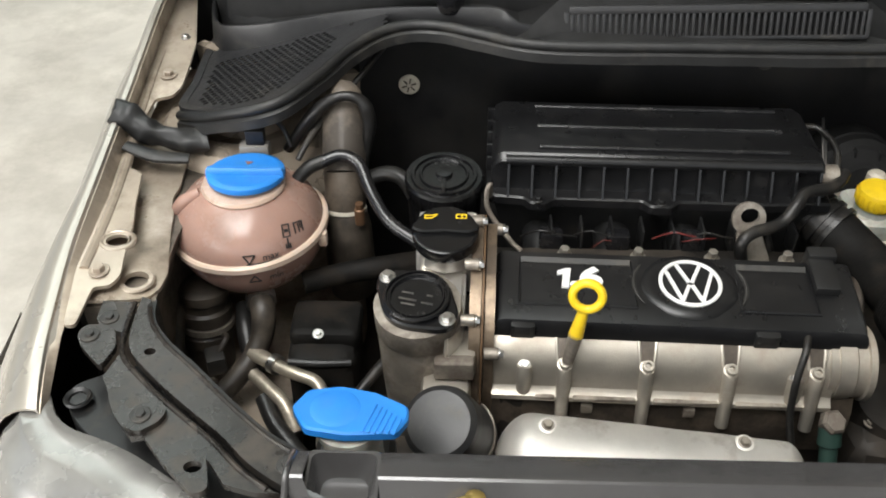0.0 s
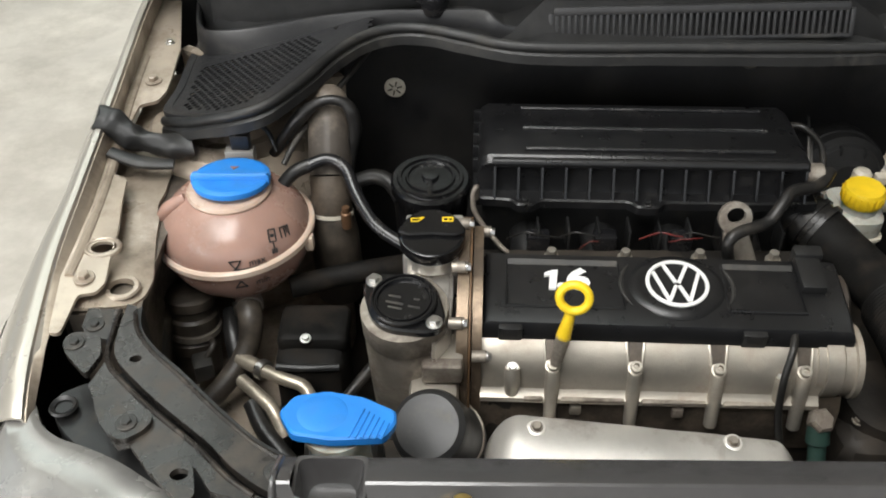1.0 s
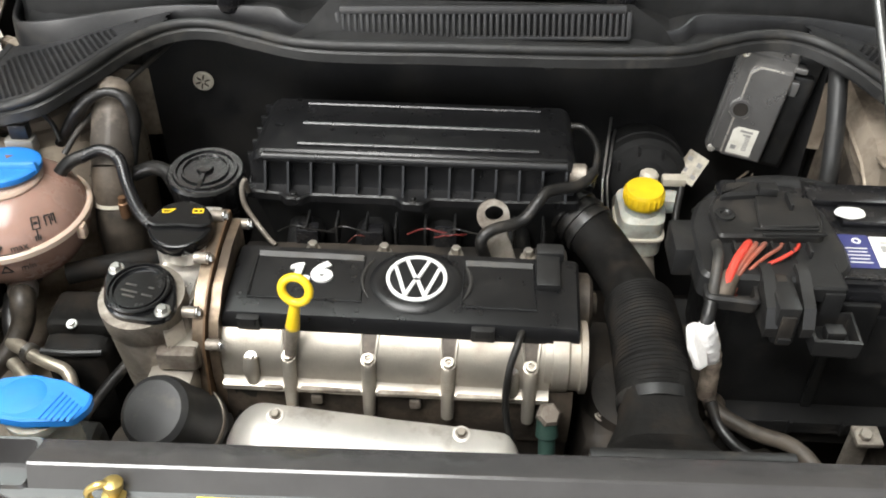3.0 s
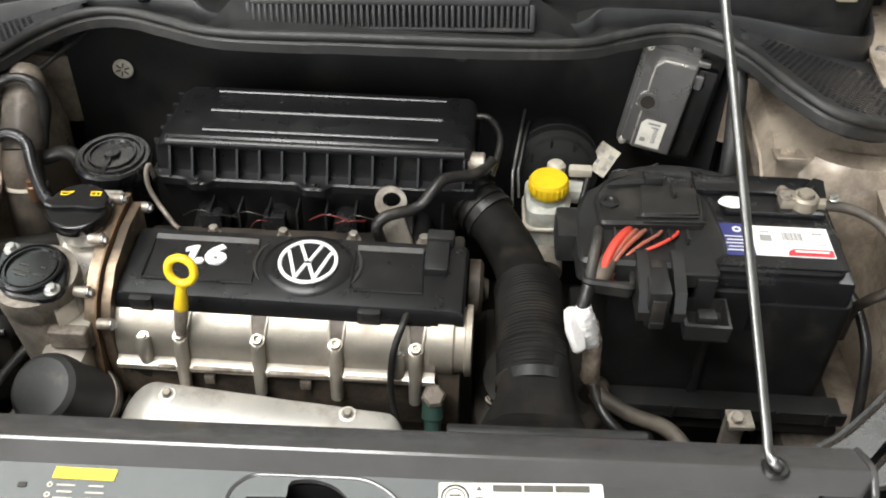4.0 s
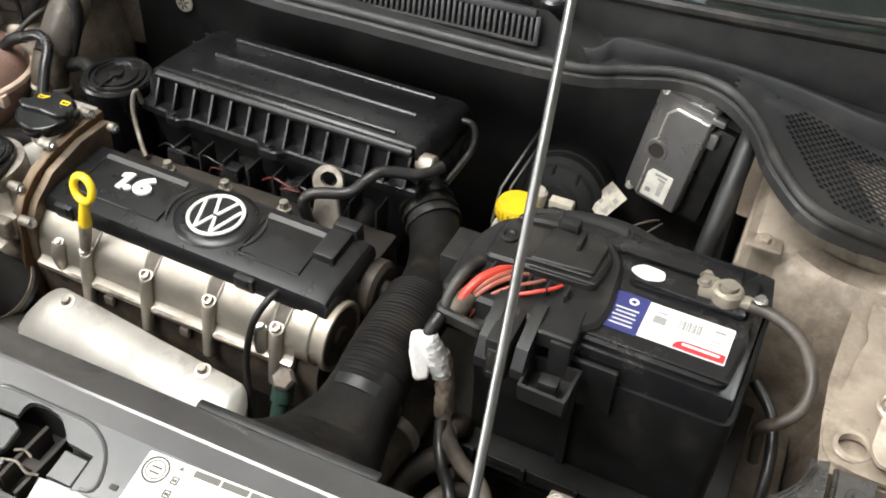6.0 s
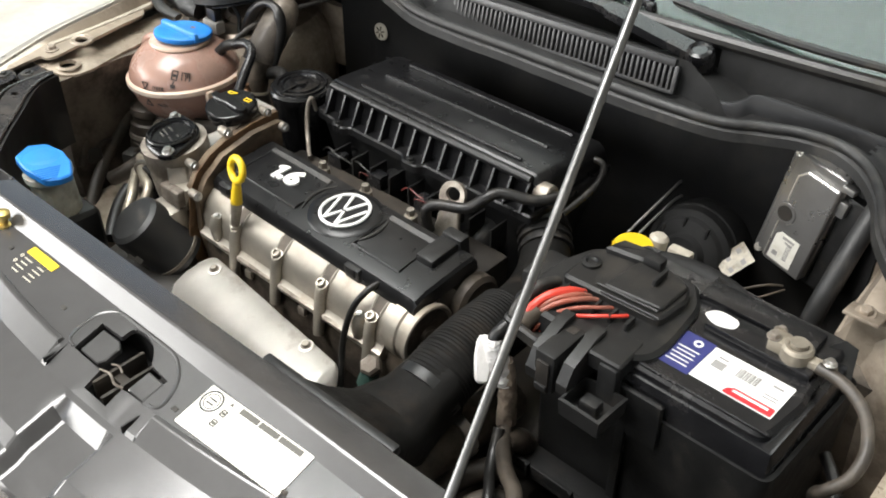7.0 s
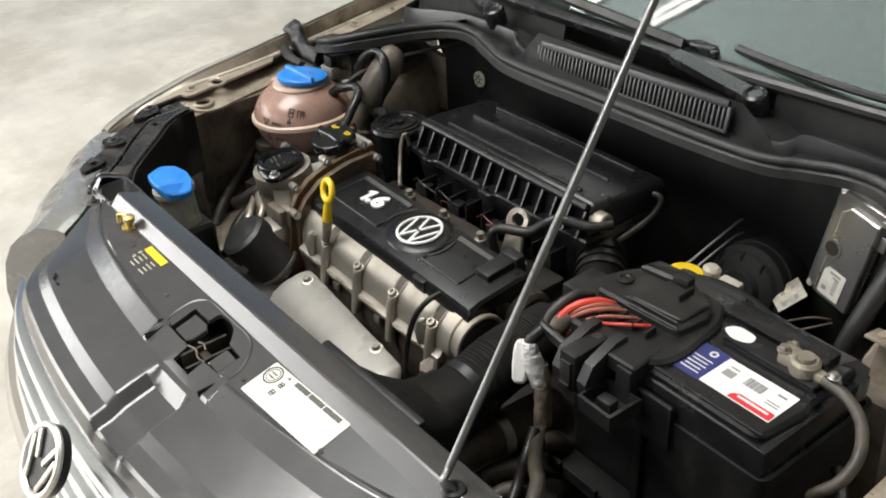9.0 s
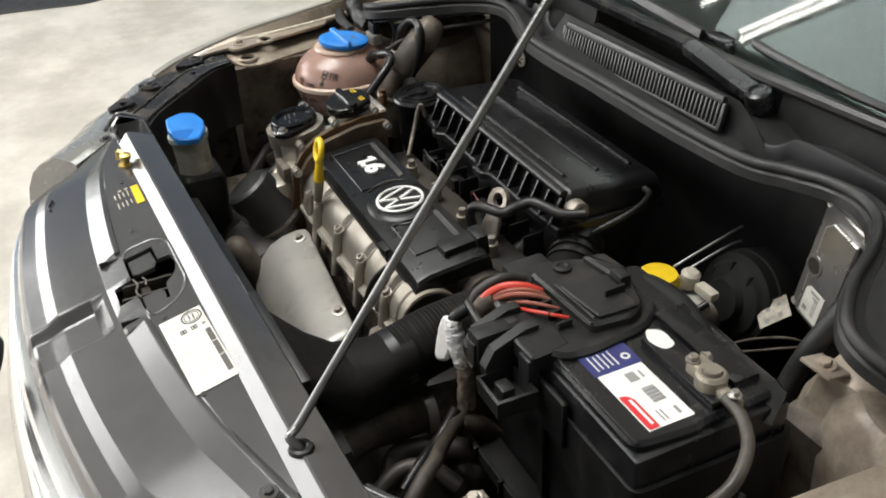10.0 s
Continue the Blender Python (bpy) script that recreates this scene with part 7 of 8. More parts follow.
lathe(bm, [(0.009, 0), (0.0145, 0), (0.0145, 0.013), (0.012, 0.016), (0.009, 0.016), (0.009, 0)], Matrix.Translation((0.760, 0.795, 0.795)), 24)
box(bm, (0.742, 0.797, 0.803), (0.016, 0.020, 0.014), 0.003)
box(bm, (0.784, 0.795, 0.799), (0.026, 0.012, 0.010), 0.003)
part("clamp", bm, M["lead"], clampt)
bm = bmesh.new()
lathe(bm, [(0, 0), (0.0085, 0), (0.008, 0.020), (0, 0.020)], Matrix.Translation((0.760, 0.795, 0.795)), 18)
part("post", bm, M["lead"], clampt)
put("bolt", BOLT_RUST, clampt, Matrix.Translation((0.738, 0.792, 0.810)))
put("bolt", BOLT_RUST, clampt, aim((0.738, 0.806, 0.806), (0, 1, 0.2)))
put("bolt", BOLT_S, clampt, Matrix.Translation((0.790, 0.795, 0.807)))
hose("earth_cable", [(0.782, 0.793, 0.799), (0.808, 0.788, 0.799), (0.834, 0.772, 0.794), (0.850, 0.746, 0.782), (0.850, 0.722, 0.768), (0.838, 0.712, 0.752), (0.828, 0.722, 0.730), (0.826, 0.742, 0.695), (0.832, 0.758, 0.640)], 0.0058, M["greasy"], "dusty dark earth cable from the battery", "cable")

jac = thing("battery_jacket", (0.685, 0.75, 0.56), "dull black plastic battery jacket open at the top", "battery jacket")
bm = bmesh.new()
loopo = [(-0.128, -0.089), (0.126, -0.089), (0.128, 0.092), (-0.128, 0.092)]
def jr(k, d, z):
    return [BT @ V(p.x, p.y, z) for p in corner([Vector((x * k - math.copysign(d, x), y * k - math.copysign(d, y))) for x, y in loopo], 0.014, 4)]
loft(bm, [jr(0.955, 0, 0.585), jr(0.985, 0, 0.742), jr(0.985, 0.0008, 0.748), jr(0.985, 0.005, 0.7485), jr(0.985, 0.006, 0.70)], True, True)
part("shell", bm, M["jacket"], jac)
bm = bmesh.new()
slab(bm, [(-0.030, -0.0925), (0.018, -0.0925), (0.018, -0.0865), (-0.030, -0.0865)], 0.715, 0.770, 0.002, BT, 0.002)
part("front_tab", bm, M["jacket"], jac)
bm = bmesh.new()
box(bm, (0.01, -0.106, 0.614), (0.26, 0.036, 0.008), 0.002, BT)
box(bm, (0.01, -0.122, 0.622), (0.26, 0.004, 0.012), 0.001, BT)
part("tray_lip", bm, M["jacket"], jac)
bm = bmesh.new()
box(bm, (0.0, 0.0, 0.580), (0.29, 0.21, 0.016), 0.004, BT)
part("tray", bm, M["plastic"], jac, "black plastic battery tray")
for i in range(5):
    bm = bmesh.new()
    box(bm, (-0.10 + i * 0.055, -0.125, 0.622), (0.004, 0.006, 0.018), 0.001, BT)
    part("tray_rib", bm, M["jacket"], jac)
bm = bmesh.new()
box(bm, (-0.020, -0.0905, 0.665), (0.010, 0.006, 0.12), 0.002, BT)
part("strap", bm, M["jacket"], jac)
frm = thing("tray_bracket", (0.69, 0.60, 0.50), "stained metal bracket with a bolt below the battery", "bracket")
bm = bmesh.new()
box(bm, (0.681, 0.600, 0.672), (0.026, 0.024, 0.006), 0.002)
box(bm, (0.681, 0.610, 0.62), (0.022, 0.008, 0.10), 0.002)
part("plate", bm, M["alu_dirty"], frm)
put("bolt", bolt_mesh("bolt", 0.0065, M["alu_dirty"]), frm, aim((0.677, 0.598, 0.675), (0, -0.3, 1)))

# ---------------------------------------------------------------- fuse carrier over the battery
FM = Matrix()
fuse = thing("fuse_box", (0.585, 0.74, 0.76), "black plastic fuse box with red leads on the battery", "fuse box")
bm = bmesh.new()
slab(bm, [(0.514, 0.692), (0.640, 0.688), (0.664, 0.706), (0.668, 0.735), (0.662, 0.800), (0.640, 0.832), (0.560, 0.832), (0.528, 0.812), (0.514, 0.770)], 0.768, 0.7965, 0.012, FM, 0.004)
part("base", bm, M["plastic"], fuse)
bm = bmesh.new()
slab(bm, [(0.538, 0.742), (0.646, 0.746), (0.652, 0.790), (0.640, 0.812), (0.600, 0.826), (0.552, 0.818), (0.536, 0.790)], 0.7965, 0.806, 0.007, FM, 0.003)
lid = part("lid", bm, M["fusebox"], fuse, "dusty black lid")
bm = bmesh.new()
slab(bm, [(0.580, 0.752), (0.642, 0.757), (0.644, 0.802), (0.586, 0.806)], 0.806, 0.8105, 0.004, FM, 0.0015)
part("raised_field", bm, M["fusebox"], lid)
bm = bmesh.new()
slab(bm, [(0.548, 0.800), (0.592, 0.806), (0.592, 0.828), (0.556, 0.824)], 0.804, 0.814, 0.004, FM, 0.003)
part("hump", bm, M["plastic"], lid)
bm = bmesh.new()
box(bm, (0.600, 0.812, 0.812), (0.020, 0.014, 0.014), 0.003, FM)
part("latch", bm, M["plastic"], lid)
bm = bmesh.new()
box(bm, (0.618, 0.792, 0.813), (0.004, 0.024, 0.010), 0.001, FM)
part("rib", bm, M["plastic"], lid)
for a, b in (((0.574, 0.751, 0.8085), (0.640, 0.753, 0.8085)), ((0.582, 0.744, 0.8075), (0.646, 0.746, 0.8075))):
    bm = bmesh.new()
    tube(bm, [a, b], 0.0014, 6, 1)
    part("bead", bm, M["plastic"], lid)
bm = bmesh.new()
box(bm, (0.508, 0.758, 0.776), (0.026, 0.050, 0.036), 0.004, FM)
part("relay_holder", bm, M["plastic"], fuse)
bm = bmesh.new()
lathe(bm, [(0, 0), (0.010, 0), (0.010, 0.003), (0.006, 0.004), (0.004, 0.002), (0, 0.002)], FM @ Matrix.Translation((0.550, 0.775, 0.806)), 20)
part("knob", bm, M["plastic"], lid)
# lead trough: floor and raised rim
bm = bmesh.new()
loft(bm, [[V(x, y, z) for x, y in corner([Vector(q) for q in ((0.519 + d, 0.676 + d), (0.568 - d, 0.668 + d), (0.572 - d, 0.735), (0.522 + d, 0.735))], 0.008)] for d, z in ((0.008, 0.766), (0.0, 0.769), (-0.002, 0.782), (0.0, 0.785), (0.0035, 0.785), (0.004, 0.772))])
part("lead_trough", bm, M["fusebox"], fuse)
# clip tower between two cheeks
bm = bmesh.new()
box(bm, (0.590, 0.672, 0.774), (0.022, 0.052, 0.046), 0.003, FM)
part("clip_tower", bm, M["plastic"], fuse)
for x in (0.576, 0.611):
    bm = bmesh.new()
    loft(bm, [[V(x + dx, y, z) for y, z in ((0.646, 0.760), (0.645, 0.772), (0.655, 0.790), (0.690, 0.803), (0.705, 0.803), (0.705, 0.758))] for dx in (-0.0058, 0.0058)])
    part("cheek", bm, M["fusebox"], fuse)
# slot and eye of the clip: solid blocks coloured as dark gaps
bm = bmesh.new()
box(bm, (0.590, 0.6445, 0.770), (0.014, 0.003, 0.036), 0.001, FM)
part("clip_slot", bm, M["void"], fuse)
bm = bmesh.new()
box(bm, (0.590, 0.6435, 0.7585), (0.013, 0.005, 0.006), 0.001, FM)
part("clip_tip", bm, M["plastic"], fuse)
bm = bmesh.new()
box(bm, (0.590, 0.690, 0.7965), (0.010, 0.010, 0.002), 0.0006, FM)
part("clip_eye", bm, M["void"], fuse)
# lever socket: an open box with a tongue
bm = bmesh.new()
loft(bm, [[V(x, y, z) for x, y in ((0.617 + d, 0.636 + d), (0.660 - d, 0.634 + d), (0.662 - d, 0.676 - d), (0.617 + d, 0.676 - d))] for d, z in ((0.004, 0.742), (0.0, 0.747), (-0.001, 0.766), (0.002, 0.767), (0.003, 0.750))])
part("lever_socket", bm, M["plastic"], fuse)
bm = bmesh.new()
box(bm, (0.640, 0.653, 0.760), (0.018, 0.014, 0.014), 0.002, FM)
box(bm, (0.640, 0.680, 0.772), (0.020, 0.014, 0.040), 0.003, FM)
part("lever", bm, M["plastic"], fuse)
bm = bmesh.new()
slab(bm, [(0.608, 0.676), (0.652, 0.676), (0.650, 0.720), (0.610, 0.722)], 0.780, 0.7975, 0.004, FM, 0.002)
part("front_step", bm, M["plastic"], fuse)
for i in range(5):
    bm = bmesh.new()
    box(bm, (0.552 + i * 0.0185, 0.729, 0.799), (0.003, 0.016, 0.012), 0.001, FM)
    part("divider", bm, M["plastic"], fuse)
# rear loom cover
hose("loom_cover", [(0.54, 0.835, 0.757), (0.58, 0.857, 0.777), (0.64, 0.861, 0.782), (0.70, 0.842, 0.781), (0.755, 0.818, 0.770)], [0.010, 0.012, 0.0125, 0.012, 0.010], M["trough"], "black plastic loom cover behind the fuse box", "loom")
hose("battery_loom", [(0.65, 0.845, 0.785), (0.70, 0.865, 0.765), (0.735, 0.88, 0.73), (0.76, 0.90, 0.68)], 0.014, M["rubber"], "black taped wiring loom behind the battery", "loom")
# leads
lead_list = [("redwire", 0.0046, [(0.568, 0.738, 0.800), (0.560, 0.722, 0.808), (0.548, 0.704, 0.806), (0.539, 0.688, 0.793), (0.536, 0.678, 0.772)]),
             ("brownwire", 0.0027, [(0.584, 0.738, 0.800), (0.576, 0.724, 0.806), (0.560, 0.706, 0.803), (0.546, 0.690, 0.790), (0.540, 0.680, 0.770)]),
             ("brownwire", 0.0027, [(0.575, 0.738, 0.800), (0.568, 0.722, 0.808), (0.554, 0.704, 0.804), (0.543, 0.690, 0.790), (0.538, 0.680, 0.770)]),
             ("brownwire", 0.0019, [(0.601, 0.738, 0.800), (0.594, 0.726, 0.804), (0.576, 0.712, 0.802), (0.556, 0.698, 0.790), (0.546, 0.686, 0.770)]),
             ("redwire", 0.0019, [(0.618, 0.738, 0.800), (0.611, 0.726, 0.803), (0.594, 0.714, 0.801), (0.566, 0.704, 0.790), (0.550, 0.690, 0.768)])]
for mt, r, pts in lead_list:
    hose("power_lead", pts, r, M[mt], "red power lead running into the fuse box" if mt == "redwire" else "faded brownish red power lead in the fuse box", "wire", seg=10)
bm = bmesh.new()
tube(bm, [(0.545, 0.698, 0.795), (0.538, 0.689, 0.784), (0.534, 0.683, 0.770)], [0.0088, 0.0105, 0.0100], 14, 5)
crumple(bm, 0.0008, 71)
part("wrap", bm, M["loom"], fuse, "brown taped bundle of leads")
hose("black_lead", [(0.536, 0.738, 0.798), (0.533, 0.716, 0.805), (0.529, 0.698, 0.800), (0.526, 0.684, 0.788), (0.528, 0.680, 0.768)], 0.0055, M["dusty"], "thick grey black lead over the fuse box edge", "wire")
# main cable with white tape
mc = thing("starter_cable", (0.56, 0.60, 0.55), "thick dirty cable wrapped in white and stained tape", "cable")
bm = bmesh.new()
tube(bm, [(0.524, 0.676, 0.775), (0.520, 0.664, 0.766), (0.519, 0.660, 0.756)], 0.0070, 12, 4)
part("sleeve", bm, M["rubber"], mc)
bm = bmesh.new()
tube(bm, [(0.519, 0.660, 0.764), (0.522, 0.6605, 0.748), (0.5275, 0.662, 0.730), (0.5325, 0.6645, 0.710)], [0.0070, 0.0104, 0.0110, 0.0096], 16, 9)
crumple(bm, 0.0009, 61)
part("white_tape", bm, M["cloth"], mc, "crumpled white tape")
bm = bmesh.new()
slab(bm, [tuple(p) for p in corner([Vector(q) for q in ((-0.008, -0.025), (0.006, -0.025), (0.0115, 0.012), (0.004, 0.025), (-0.009, 0.024), (-0.0115, 0.004))], 0.008)], -0.004, 0.004, 0, aim((0.5150, 0.6540, 0.737), (0.50, -0.74, 0.45)), 0.0030)
crumple(bm, 0.0006, 62)
part("white_tape", bm, M["cloth"], mc, "smooth white tape flag")
bm = bmesh.new()
tube(bm, [(0.530, 0.667, 0.735), (0.5345, 0.666, 0.710), (0.537, 0.665, 0.685), (0.5375, 0.664, 0.655)], [0.0084, 0.0098, 0.0098, 0.0102], 16, 9)
crumple(bm, 0.0010, 63)
part("stained_tape", bm, M["tape"], mc, "oil-stained brown tape")
bm = bmesh.new()
tube(bm, [(0.5375, 0.664, 0.662), (0.543, 0.655, 0.650), (0.556, 0.637, 0.650), (0.578, 0.614, 0.656), (0.604, 0.593, 0.666), (0.620, 0.572, 0.666), (0.636, 0.545, 0.650), (0.645, 0.52, 0.62)], 0.0082, 14, 5)
part("core", bm, M["greasy"], mc)
hose("lower_cable", [(0.540, 0.650, 0.66), (0.548, 0.632, 0.645), (0.560, 0.612, 0.640), (0.578, 0.588, 0.642), (0.594, 0.560, 0.630)], 0.0060, M["rubber"], "black cable beside the starter cable", "cable")

# ---------------------------------------------------------------- engine control unit
ecu = thing("control_unit", (0.645, 1.06, 0.68), "grey metal engine control unit leaning on the bulkhead", "control unit")
p00, p10, p01, p11 = V(0.596, 1.062, 0.690), V(0.668, 1.048, 0.680), V(0.622, 1.066, 0.852), V(0.690, 1.050, 0.838)
ex, ey = (p10 - p00), (p01 - p00)
UM = Matrix((ex.normalized(), (ey - ex.normalized() * ey.dot(ex.normalized())).normalized(), ex.cross(ey).normalized())).transposed().to_4x4()
UM = Matrix.Translation((p00 + p10 + p01 + p11) / 4) @ UM
hw, hh = 0.037, 0.079
bm = bmesh.new()
slab(bm, [(-hw, -hh), (hw, -hh), (hw, hh), (-hw, hh)], -0.022, -0.006, 0.009, UM, 0.003)
part("case", bm, M["ecu"], ecu)
bm = bmesh.new()
slab(bm, [(-hw + 0.0065, -hh + 0.007), (hw - 0.001, -hh + 0.007), (hw - 0.001, hh - 0.009), (-hw + 0.0065, hh - 0.009)], -0.006, -0.0025, 0.004, UM, 0.0018)
part("step", bm, M["ecu"], ecu)
FIELD = [(-0.0165, -0.076), (0.0355, -0.076), (0.0355, 0.056), (-0.007, 0.056), (-0.0165, 0.046), (-0.0165, 0.008), (-0.0235, 0.002), (-0.0265, -0.006), (-0.0235, -0.014), (-0.0165, -0.020)]
bm = bmesh.new()
slab(bm, FIELD, -0.003, 0.0025, 0.0030, UM, 0.0020)
part("raised_field", bm, M["ecu"], ecu)
# bright alloy beads that paint the highlights of the raised edges
for q in (((-0.0163, 0.009), (-0.0163, 0.045), (-0.007, 0.0555), (0.022, 0.0555)), ((-0.0250, -0.012), (-0.0160, -0.0195), (-0.004, -0.0175), (0.0005, -0.013)), ((-0.0163, -0.072), (-0.0163, -0.0205))):
    bm = bmesh.new()
    tube(bm, [UM @ V(x, y, 0.0016) for x, y in q], 0.0013, 8, 1)
    part("bead", bm, M["bright"], ecu, "bright edge bead, its highlight put into the colour")
for y in (-0.0735, 0.0665):
    bm = bmesh.new()
    lathe(bm, [(0, 0), (0.0055, 0), (0.0050, 0.0030), (0.0025, 0.0038), (0, 0.0030)], UM @ Matrix.Translation((-hw + 0.0085, y, -0.006)), 16)
    part("rivet", bm, M["bright"], ecu, "shiny corner rivet")
bm = bmesh.new()
lathe(bm, [(0.0095, 0), (0.0140, 0), (0.0132, 0.0016), (0.0100, 0.0016), (0.0095, 0)], UM @ Matrix.Translation((-0.012, -0.006, 0.0022)), 28)
part("vent_collar", bm, M["ecu"], ecu)
# flat disc, the shade of the hole put into its colour
bm = bmesh.new()
lathe(bm, [(0, 0), (0.0095, 0), (0.0095, 0.0012), (0, 0.0012)], UM @ Matrix.Translation((-0.012, -0.006, 0.0022)), 24)
part("vent_hole", bm, M["void"], ecu, "dark round vent hole")
bm = bmesh.new()
slab(bm, [(-0.0115, -0.070), (0.0205, -0.070), (0.0205, -0.030), (-0.0060, -0.030), (-0.0115, -0.036)], 0.0026, 0.0031, 0, UM, 0)
elab = part("label", bm, M["cream_paper"], ecu, "yellowed white code label")
bm = bmesh.new()
for i in range(9):
    box(bm, (0.010, -0.062 + i * 0.0025, 0.0033), (0.006, 0.0012, 0.0004), 0, UM)
for x, y, w, h in ((0.006, -0.035, 0.016, 0.003), (0.008, -0.040, 0.010, 0.002), (-0.004, -0.060, 0.007, 0.006)):
    box(bm, (x, y, 0.0033), (w, h, 0.0004), 0, UM)
part("print", bm, M["greyprint"], elab)
bm = bmesh.new()
box(bm, (hw + 0.004, 0.062, -0.006), (0.016, 0.008, 0.014), 0.002, UM)
box(bm, (hw - 0.010, hh + 0.001, -0.004), (0.010, 0.010, 0.012), 0.002, UM)
box(bm, (hw + 0.004, 0.034, -0.010), (0.012, 0.020, 0.012), 0.002, UM)
part("fixing_lug", bm, M["ecu"], ecu)
bm = bmesh.new()
box(bm, (0.028, -0.01, -0.038), (0.085, 0.165, 0.030), 0.006, UM)
box(bm, (hw + 0.014, -0.015, -0.022), (0.026, 0.13, 0.022), 0.004, UM)
part("carrier", bm, M["plastic"], ecu, "black plastic carrier")
hose("control_unit_loom", [(0.735, 1.065, 0.845), (0.732, 1.040, 0.832), (0.729, 1.005, 0.80), (0.726, 0.975, 0.765), (0.723, 0.952, 0.73), (0.720, 0.93, 0.67), (0.72, 0.92, 0.60)], 0.0115, M["seal"], "thick black rubber loom sleeve beside the control unit", "loom")
hose("thin_wires", [(0.655, 1.04, 0.675), (0.64, 1.02, 0.68), (0.61, 1.0, 0.665), (0.59, 0.975, 0.65)], 0.0016, M["loom"], "bunch of thin yellowed wires under the control unit", "wire", seg=8)
hose("thin_wires", [(0.66, 1.035, 0.675), (0.645, 1.01, 0.672), (0.615, 0.99, 0.655), (0.585, 0.96, 0.645)], 0.0014, M["loom"], "bunch of thin yellowed wires under the control unit", "wire", seg=8)
tag = thing("paper_tag", (0.578, 1.06, 0.65), "small yellowed paper tag hanging by the brake booster", "tag")
bm = bmesh.new()
TM = aim((0.584, 1.058, 0.667), (-0.1, -0.7, 0.65), radians(-28))
box(bm, (0, 0, 0), (0.030, 0.042, 0.0008), 0, TM)
part("sheet", bm, M["old_paper"], tag)
bm = bmesh.new()
for x, y in ((-0.008, 0.01), (0.008, 0.008), (-0.006, -0.006), (0.009, -0.010)):
    box(bm, (x, y, 0.0007), (0.007, 0.006, 0.0004), 0, TM)
part("print", bm, M["greyprint"], tag)

# ---------------------------------------------------------------- brake servo and reservoir
boost = thing("brake_servo", (0.515, 1.05, 0.60), "round black brake servo on the bulkhead", "brake servo")
bm = bmesh.new()
lathe(bm, [(0, 0.03), (0.026, 0.03), (0.030, 0.020), (0.046, 0.015), (0.050, 0.009), (0.058, 0.006), (0.060, -0.008), (0.062, -0.010), (0.062, -0.07)], aim((0.522, 1.060, 0.648), (0, -0.97, 0.25)), 44)
part("drum", bm, M["trough"], boost)
for a in (60, 105, 150):
    bm = bmesh.new()
    box(bm, (0.042 * math.cos(radians(a)), 0.042 * math.sin(radians(a)), 0.014), (0.004, 0.014, 0.008), 0.0015, aim((0.522, 1.060, 0.648), (0, -0.97, 0.25)))
    part("rib", bm, M["plastic"], boost)
res = thing("brake_reservoir", (0.502, 0.945, 0.62), "milky brake fluid reservoir with a yellow cap", "brake reservoir")
bm = bmesh.new()
slab(bm, [(-0.026, -0.026), (0.026, -0.026), (0.032, 0.01), (0.030, 0.05), (-0.028, 0.05)], 0.625, 0.682, 0.016, Matrix.Translation((0.502, 0.945, 0)), 0.006)
lathe(bm, [(0.022, 0.67), (0.022, 0.70), (0.0, 0.70)], Matrix.Translation((0.502, 0.946, 0)), 28)
box(bm, (0.535, 0.975, 0.672), (0.04, 0.03, 0.022), 0.008)
part("body", bm, M["resin"], res)
bm = bmesh.new()
slab(bm, [(-0.03, -0.028), (0.03, -0.028), (0.034, 0.05), (-0.03, 0.05)], 0.650, 0.654, 0.016, Matrix.Translation((0.502, 0.944, 0)), 0.001)
part("seam", bm, M["pale"], res)
bm = bmesh.new()
lathe(bm, [(0, 0.692), (0.0235, 0.692), (0.0245, 0.695), (0.0245, 0.710), (0.0225, 0.7135), (0, 0.7145)], Matrix.Translation((0.502, 0.946, 0)), 36)
ycap = part("cap", bm, M["yellow"], res, "yellow screw cap")
bm = bmesh.new()
for k in range(22):
    a = 2 * math.pi * k / 22
    box(bm, (0.0246 * math.cos(a), 0.0246 * math.sin(a), 0.7025), (0.0024, 0.0026, 0.013), 0.0006, Matrix.Translation((0.502, 0.946, 0)))
part("knurl", bm, M["yellow"], ycap)
bm = bmesh.new()
lathe(bm, [(0, 0), (0.012, 0), (0.012, 0.018), (0.008, 0.022), (0, 0.022)], aim((0.512, 0.985, 0.688), (0.1, 0.1, 1)), 18)
box(bm, (0.545, 0.985, 0.698), (0.03, 0.014, 0.012), 0.003)
part("sensor_plug", bm, M["pale"], res, "old white sensor plug")
mcyl = thing("master_cylinder", (0.50, 0.96, 0.58), "dark cast brake master cylinder", "master cylinder")
bm = bmesh.new()
tube(bm, [(0.505, 1.03, 0.63), (0.502, 0.97, 0.612), (0.50, 0.90, 0.595)], 0.026, 16, 3)
part("barrel", bm, M["alu_dirty"], mcyl)

# ---------------------------------------------------------------- intake snorkel
sn = thing("intake_duct", (0.475, 0.64, 0.62), "black corrugated intake duct from the front scoop", "intake duct")
bm = bmesh.new()
tube(bm, [(0.398, 0.905, 0.716), (0.412, 0.890, 0.712), (0.426, 0.874, 0.706)], 0.030, 24, 4)
for k in range(3):
    a = V(0.408 + k * 0.009, 0.894 - k * 0.010, 0.7125 - k * 0.003)
    tube(bm, [a, a + V(0.004, -0.0045, -0.0015)], 0.0335, 24, 1)
part("cuff", bm, M["rubber"], sn, "ribbed rubber cuff")
bm = bmesh.new()
tube(bm, [(0.426, 0.874, 0.706), (0.444, 0.842, 0.700), (0.459, 0.800, 0.700), (0.468, 0.755, 0.705), (0.471, 0.725, 0.708)], [0.030, 0.029, 0.029, 0.030, 0.031], 26, 4)
part("bend", bm, M["duct"], sn)
bm = bmesh.new()
